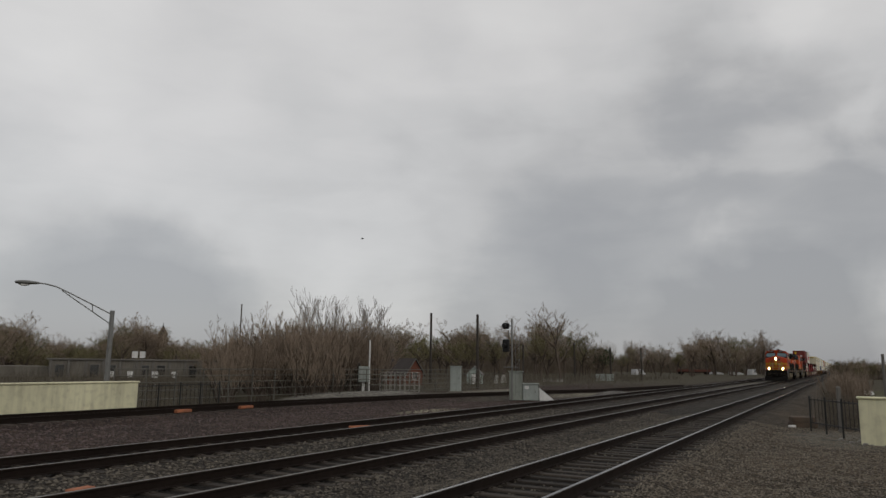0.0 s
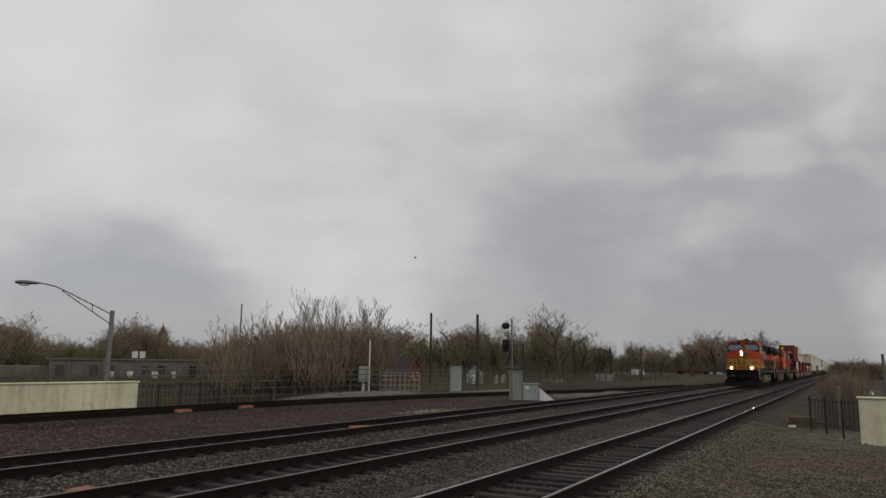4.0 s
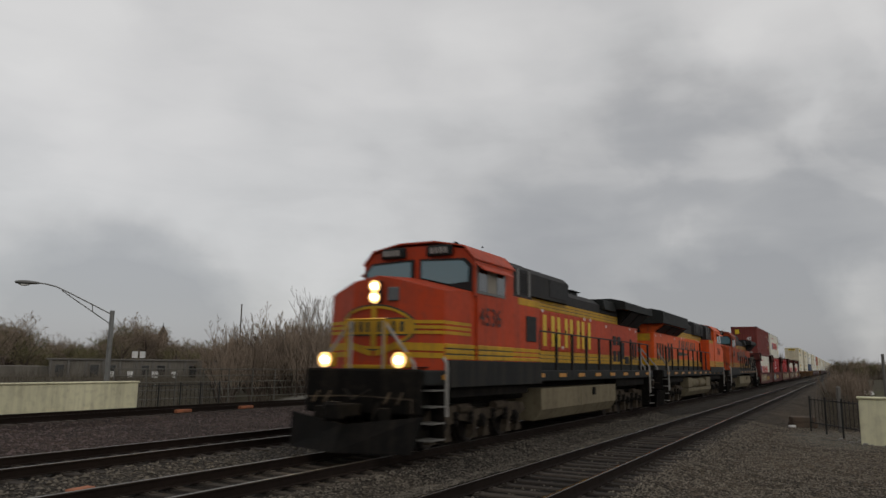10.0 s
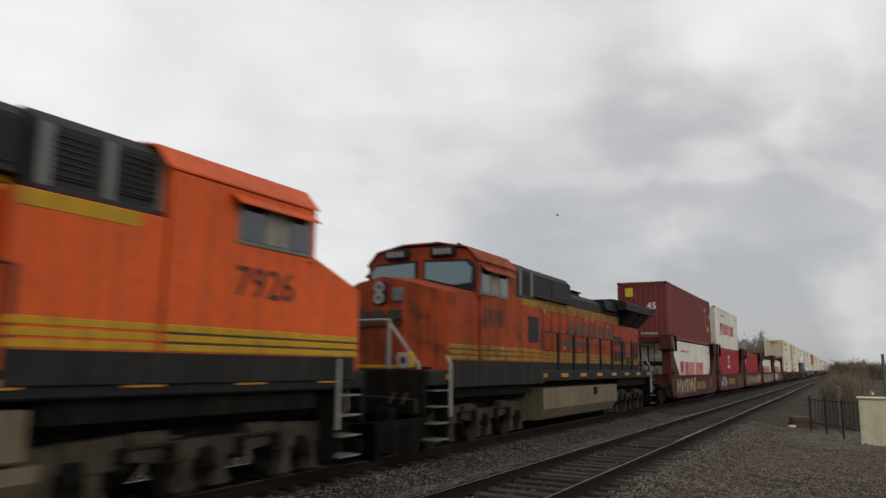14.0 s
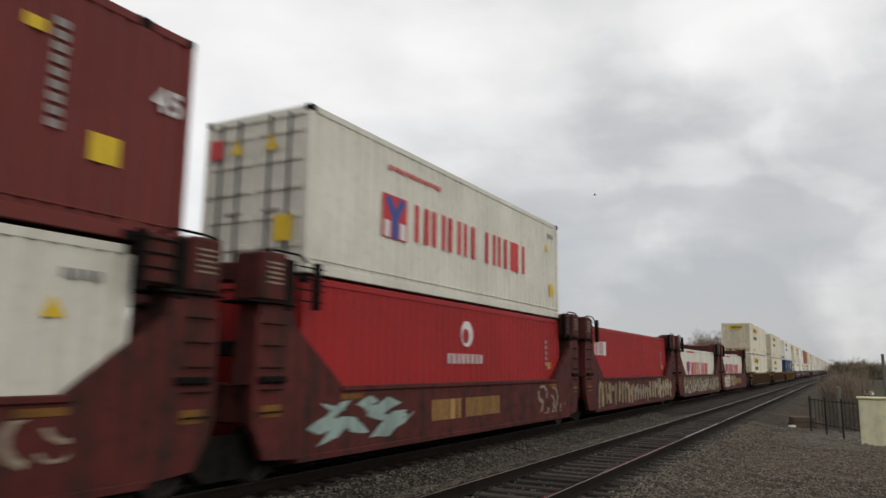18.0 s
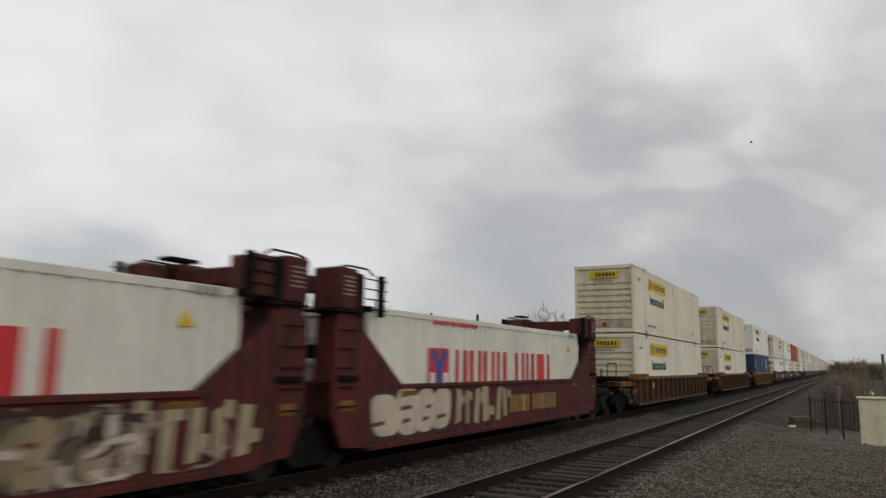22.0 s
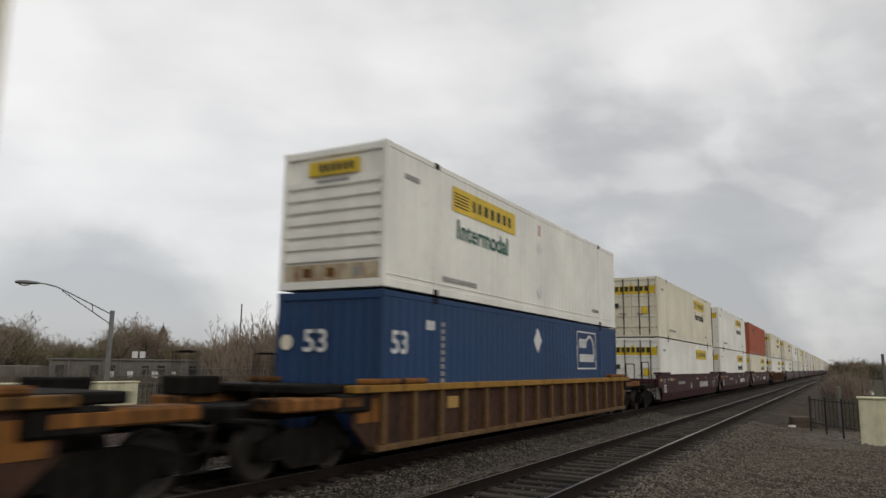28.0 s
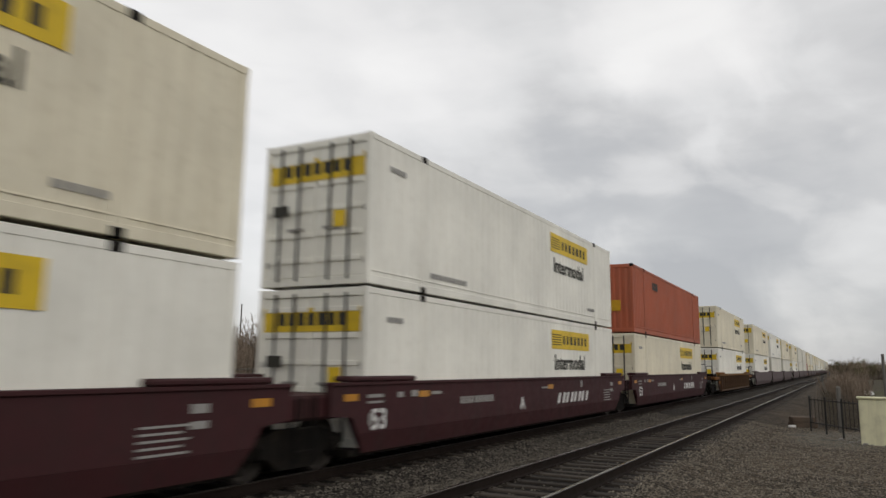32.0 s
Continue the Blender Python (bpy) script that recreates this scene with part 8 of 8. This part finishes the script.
def smooth_unit(material, end, marks, label, group):
    """One 53-foot well of a smooth-sided articulated set."""
    t = thing("well_car", label, "well car", group)
    h = 8.45
    for s in (-1, 1):
        sl = part("side_sheet", Geo().prism([(-h - 0.75, 0.95), (-h - 0.15, 0.9), (-h + 0.03, 0.62), (h - 0.03, 0.62), (h + 0.15, 0.9), (h + 0.75, 0.95), (h + 0.75, 1.46), (-h - 0.75, 1.46)], "x", min(s * 1.3, s * 1.42), max(s * 1.3, s * 1.42)), material, t)
        low = [(s * x_, e_ * y_, z_) for x_, y_, z_ in ((1.42, h - 0.03, 0.618), (1.335, h - 0.3, 0.27), (1.3, h - 0.3, 0.27), (1.3, h - 0.03, 0.618)) for e_ in (-1, 1)]
        faces = [(0, 1, 3, 2), (2, 3, 5, 4), (4, 5, 7, 6), (6, 7, 1, 0), (0, 2, 4, 6), (1, 7, 5, 3)]
        part("lower_sheet", Geo().add(low, faces if s < 0 else [f[::-1] for f in faces]), material, sl, "inward-sloping lower side plate")
        part("top_chord", Geo().box(s * 1.27, -h - 0.75, 1.44, s * 1.46, h + 0.75, 1.5, ch=0.01), material, sl)
        for y in (-h - 0.3, h - 1.9):
            part("corner_cover", Geo().box(s * 1.1, y, 1.504, s * 1.47, y + 2.2, 1.6, ch=0.03), material, sl)
        if s > 0 and marks:
            written("53", 0.5, M_LETWHITE, sl, 1.426, -h + 0.42, 0.67, "length_mark")
            written("A", 0.42, M_LETWHITE, sl, 1.426, -1.15, 0.72, "end_mark")
            bars("reporting_mark", sl, M_LETGREY, 1.424, -h + 3.9, 0.98, (0.12,) * 4 + (0.0,) + (0.12,) * 6, 0.15, 0.05)
            glyphs("ABCD", sl, M_LETWHITE, 1.424, 1.65, 0.74, 0.62, 0.3, 0.12, 0.3, 0.16, "white plain lettering bars", "emblem")
            for y, z, w, hh in ((-h + 0.3, 1.22, 0.5, 0.06), (-h + 0.3, 1.12, 0.5, 0.04), (-h + 1.3, 1.2, 0.2, 0.1), (-h + 1.8, 1.2, 0.25, 0.12), (-h + 2.6, 1.22, 0.4, 0.06), (-h + 0.35, 0.75, 0.12, 0.2), (h - 1.2, 1.15, 0.3, 0.12), (h - 1.2, 0.95, 0.3, 0.1), (0.4, 1.2, 0.5, 0.05), (h - 4.6, 1.18, 0.16, 0.2)):
                plate(sl, "label_bar", M_LETGREY, 1.424, y, z, y + w, z + hh)
            for y in (-h - 0.4, 0.9, h - 0.1, -h + 2.1):
                plate(sl, "reflector", M_REFLECT, 1.424, y, 1.18, y + 0.4, 1.3)
            for i in range(5):
                plate(sl, "label_bar", M_LETGREY, 1.424, h - 2.0, 0.66 + i * 0.085, h - 1.2 - 0.12 * (i % 2), 0.69 + i * 0.085)
    part("floor", Geo().box(-1.28, -h, 0.22, 1.28, h, 0.33), M_UNDER, t)
    for e in (-1, 1):
        y = e * (h + 0.05)
        p = part("end_frame", Geo().box(-1.29, min(y, y + e * 1.25), 0.9, 1.29, max(y, y + e * 1.25), 1.3, ch=0.05), material, t)
        part("ladder", Geo().tube([(1.32, y + e * 0.95, 0.35), (1.32, y + e * 0.95, 1.3)], 0.02, 5).tube([(1.32, y + e * 1.3, 0.35), (1.32, y + e * 1.3, 1.3)], 0.02, 5).tube([(1.32, y + e * 0.95, 0.45), (1.32, y + e * 1.3, 0.45)], 0.02, 5).tube([(1.32, y + e * 0.95, 0.8), (1.32, y + e * 1.3, 0.8)], 0.02, 5), M_UNDER, p)
        if end == e:
            part("end_platform", Geo().box(-1.3, min(y + e * 1.2, y + e * 2.9), 0.9, 1.3, max(y + e * 1.2, y + e * 2.9), 1.08, ch=0.04), M_UNDER, p)
            part("coupler", Geo().box(-0.13, min(y + e * 2.9, y + e * 3.6), 0.72, 0.13, max(y + e * 2.9, y + e * 3.6), 0.98, ch=0.04), M_UNDER, p)
            part("handrail", Geo().tube([(1.2, y + e * 1.6, 1.08), (1.2, y + e * 1.6, 2.05), (0.9, y + e * 1.6, 2.05), (0.9, y + e * 1.6, 1.08)], 0.022, 5), M_UNDER, p)
            car_truck(t, e * (h + 1.6))
    if end != 1:
        car_truck(t, h + 1.35)
    return t


# ---- the train behind the locomotives ----
H96 = 2.896
LOW_Z = 0.33


def load(u, low=None, high=None):
    if low is not None:
        ride(low, u if not isinstance(u, tuple) else u[0], z=LOW_Z)
    if high is not None:
        ride(high, u if not isinstance(u, tuple) else u[1], z=LOW_Z + (H96 if low is not None else 0) + 0.06)


OX = "oxide-red double-stack well unit with tall bulkheads and graffiti"
ride(twin_unit(-1, [tag(M_GRAF1, -6.1, -0.6, 0.5, 1.25, 1), stencil(-0.4, 0.62), tag(M_GRAF4, 3.9, 5.3, 0.6, 1.2, 2, "swirls")], OX), 22.13)
load((22.13, 22.05), container(12.19, H96, M_GREYWHITE, "iso", "doors", "grey-white container with red lettering bars and emblem", emblem_decor, W=2.44), container(13.72, H96, M_CMAROON, "iso", "plain", "maroon 45-foot container marked with its length", maroon_decor, W=2.5))
ride(twin_unit(0, [tag(M_GRAF2, -6.3, -2.4, 0.5, 1.34, 5, "shards", "turquoise spray-painted graffiti"), stencil(-2.13, 0.68), tag(M_GRAF4, 3.6, 6.0, 0.5, 1.3, 7, "swirls")], OX), 37.57)
load(37.57, container(12.19, H96, M_CRED, "iso", "plain", "bright red container with a round white emblem", red_decor(True), W=2.44), container(12.19, H96, M_GREYWHITE, "iso", "doors", "grey-white container with red lettering bars and emblem", emblem_decor, W=2.44))
ride(twin_unit(0, [tag(M_GRAF5, -6.0, -1.6, 0.48, 1.28, 8), tag(M_GRAF4, -1.5, 1.4, 0.5, 1.1, 9), tag(M_GRAF1, 1.6, 6.2, 0.48, 1.3, 10)], OX), 53.0)
load(53.0, container(12.19, H96, M_CRED, "iso", "plain", "bright red container with white lettering bars", red_decor(False), W=2.44))
ride(twin_unit(0, [tag(M_GRAF5, -5.9, 4.1, 0.46, 1.34, 12, "bubbles"), tag(M_GRAF4, -6.2, 5.9, 0.45, 1.32, 13, "swirls", lift=0.007), tag(M_GRAFDARK, -5.9, 4.4, 0.5, 1.3, 18, "swirls", lift=0.013), tag(M_GRAF3, -5.9, 4.4, 0.46, 1.2, 19, "swirls", lift=0.02), tag(M_GRAF1, 4.2, 6.2, 0.5, 1.3, 14)], OX), 68.45)
load(68.45, container(12.19, 2.54, M_GREYWHITE, "iso", "doors", "grey-white container with red lettering bars and emblem", emblem_decor, W=2.44))
ride(twin_unit(1, [tag(M_GRAF3, -6.2, -3.1, 0.46, 1.36, 15, "bubbles"), tag(M_GRAF1, -3.0, -0.1, 0.5, 1.3, 17), stencil(-0.02, 0.66)], OX), 83.9)
load(83.9, container(12.19, 2.54, M_GREYWHITE, "iso", "doors", "grey-white container with red lettering bars and emblem", emblem_decor, W=2.44))

RIB = "brown rusted well car with outside ribs and orange chords"
for k, u in enumerate((105.4, 128.85, 152.35)):
    ride(rib_car(RIB, M_OCHRE if k == 2 else None, M_OCHRERIB if k == 2 else None), u)
IVORY_L = "ivory 53-foot container with yellow brand panel and rust streaks"
CREAM_L, WHITE_L = "cream 53-foot container with yellow brand panel", "white 53-foot container with yellow brand panel"
load(105.4, container(16.15, H96, M_IVORY, "box", "ribbed", IVORY_L, panel_decor(2.76)), container(16.15, H96, M_CREAM, "box", "ribbed", CREAM_L, panel_decor(2.76)))
load(128.85, container(16.15, H96, M_IVORY, "box", "ribbed", IVORY_L, panel_decor(2.76)), container(16.15, H96, M_CREAM, "box", "ribbed", CREAM_L, panel_decor(2.76)))
load(152.35, container(16.15, H96, M_BLUE, "box", "plain", "dark blue 53-foot container with a white framed emblem", blue_decor), container(16.15, H96, M_WHITE, "box", "ribbed", WHITE_L, panel_decor(2.76)))

MAR = "maroon smooth-sided double-stack well unit with white markings"
for k, (u, e) in enumerate(((176.2, -1), (195.6, 0), (215.2, 1))):
    ride(smooth_unit(M_MAROON, e, True, MAR, "maroon well set"), u)
load(176.2, container(16.15, H96, M_WHITE, "box", "doors", WHITE_L, panel_doors_decor(9.66, False)), container(16.15, H96, M_CREAM, "box", "doors", CREAM_L, panel_doors_decor(9.66)))
load(195.6, container(16.15, H96, M_WHITE, "box", "doors", WHITE_L, panel_doors_decor(9.66)), container(16.15, H96, M_WHITE, "box", "doors", WHITE_L, panel_doors_decor(9.66)))
load(215.2, container(16.15, H96, M_CREAM, "box", "doors", CREAM_L, panel_doors_decor(9.66)), container(16.15, H96, M_CORANGE, "iso", "plain", "faded orange container without brand panels", orange_decor))
ride(rib_car("maroon ribbed well car with outside ribs"), 238.6)
load(238.6, container(16.15, H96, M_WHITE, "box", "doors", WHITE_L, panel_doors_decor(9.66)), container(16.15, H96, M_CREAM, "box", "doors", CREAM_L, panel_doors_decor(9.66)))

# the far end of the train
GRY = "grey-maroon double-stack well unit far down the train"
rr_far = random.Random(12)
u = 262.5
k = 0
FAR[0] = True
first_low, first_high, first_red, first_blue, first_cream2 = (container(16.15, H96, M_WHITE, "box", "doors", WHITE_L, panel_doors_decor(9.66)), container(16.15, H96, M_CREAM, "box", "doors", CREAM_L, panel_doors_decor(9.66)),
                                                 container(12.19, H96, M_CORANGE, "iso", "plain", "faded orange container without brand panels", orange_decor, W=2.44), container(16.15, H96, M_GREYWHITE, "box", "ribbed", "grey-white 53-foot container far down the train", no_decor), None)
ride(first_low, 262.5, z=LOW_Z)
ride(first_high, 262.5, z=LOW_Z + H96 + 0.06)
ride(first_blue, 282.0, z=LOW_Z)
ride(first_red, 379.5, z=LOW_Z)
WELLS = [smooth_unit(M_GREYCAR, e, False, GRY, "grey well sets") for e in (-1, 0, 1)]
FAR_SETS = []
n_far = 0
while u < 690:
    pos = n_far % 3
    if n_far < 3:
        ride(WELLS[pos], u)
    else:
        ob = copy_thing(WELLS[pos], WELLS[pos].matrix_basis)
        ride(ob, u)
        FAR_SETS.append((WELLS[pos], ob))
    if n_far > 0:
        src = rr_far.choice((first_low, first_high, first_blue, first_low))
        if abs(u - 282.0) > 1 and abs(u - 379.5) > 8:
            ride(copy_thing(src, Matrix()), u, z=LOW_Z)
        ride(copy_thing(rr_far.choice((first_high, first_high, first_low, first_blue)), Matrix()), u, z=LOW_Z + H96 + 0.06)
    u += 19.5 if pos < 2 else 23.6
    n_far += 1


# ---- bird ----
def bird():
    t = thing("bird", "small dark bird gliding against the clouds", "bird")
    part("body", Geo().lathe((0, -0.16, 0), (0, 1, 0), [(0, 0.008), (0.05, 0.03), (0.12, 0.04), (0.2, 0.026), (0.28, 0.01)], 8), M_BIRD, t)
    for s in (-1, 1):
        w = part("wing", Geo().prism([(0, -0.05), (s * 0.14, -0.07), (s * 0.3, 0.0), (s * 0.16, 0.04), (0, 0.05)], "z", -0.006, 0.008), M_BIRD, t)
        w.rotation_euler = (0, radians(-18 * s), 0)
    return t


the_bird = bird()
bird_path = [(0, (-35.72, 50.68, 12.55)), (6, (-30.01, 54.25, 10.71)), (9, (-27.54, 55.55, 11.52)), (11, (-25.46, 56.53, 12.52)), (13, (-21.67, 58.09, 14.08)), (14.4, (-20.61, 58.47, 14.91)), (17.5, (-18.82, 59.07, 15.75)), (19, (-14.79, 60.21, 18.36)), (20.5, (-10.65, 61.08, 19.64)),
             (21.5, (-7.08, 61.59, 20.17)), (22.5, (-3.55, 61.9, 19.81)), (24, (1.97, 61.97, 19.41)), (27, (13, 60.5, 18.8)), (32, (32, 53, 18))]


# ---- what moves ----
def motions():
    times = [0, 2, 4, 6, 8, 10, 12, 14, 16, 18, 20, 22, 24, 26, 28, 30, 32]
    for ob, place, turned, z in RIDERS:
        walk(ob, [(t, pose(X_TRAIN, place + travel(t), z, 0, 0, 180 if turned else 0)) for t in times])
    for ob, y, r in TURNERS:
        top = ob
        while top.parent:
            top = top.parent
        back = top is second
        rows, t = [], 0.0
        step = 1 / 30
        while t < 32.001:
            roll = math.degrees((travel(0) - travel(t)) / r) * (-1 if back else 1)
            rows.append((t, pose(0, y, r, roll, 0, 0)))
            t += step
        walk(ob, rows)
    walk(clouds, [(0, pose(0, 0, 0)), (32, pose(-420, 130, 0))])
    walk(the_bird, [(t, pose(*p, 0, 0, -75)) for t, p in bird_path])


scattered_stones("gravel_stones", ((-3.5, 1.8, 9, 31, 27000, 0.0175),), M_GRIT, "loose pale brown and grey gravel stones", 4)
scattered_stones("ballast_stones", ((-7.8, -5.5, 6, 34, 11000, 0.021), (-5.2, -3.8, 8, 30, 500, 0.02), (-12.3, -10.0, 5, 34, 5000, 0.03)), M_STONE, "loose grey crushed ballast stones", 5)
scattered_stones("yard_stones", ((-22.5, -14.3, 8, 40, 8500, 0.034),), M_PURPLE, "loose purplish crushed yard stones", 6)
motions()
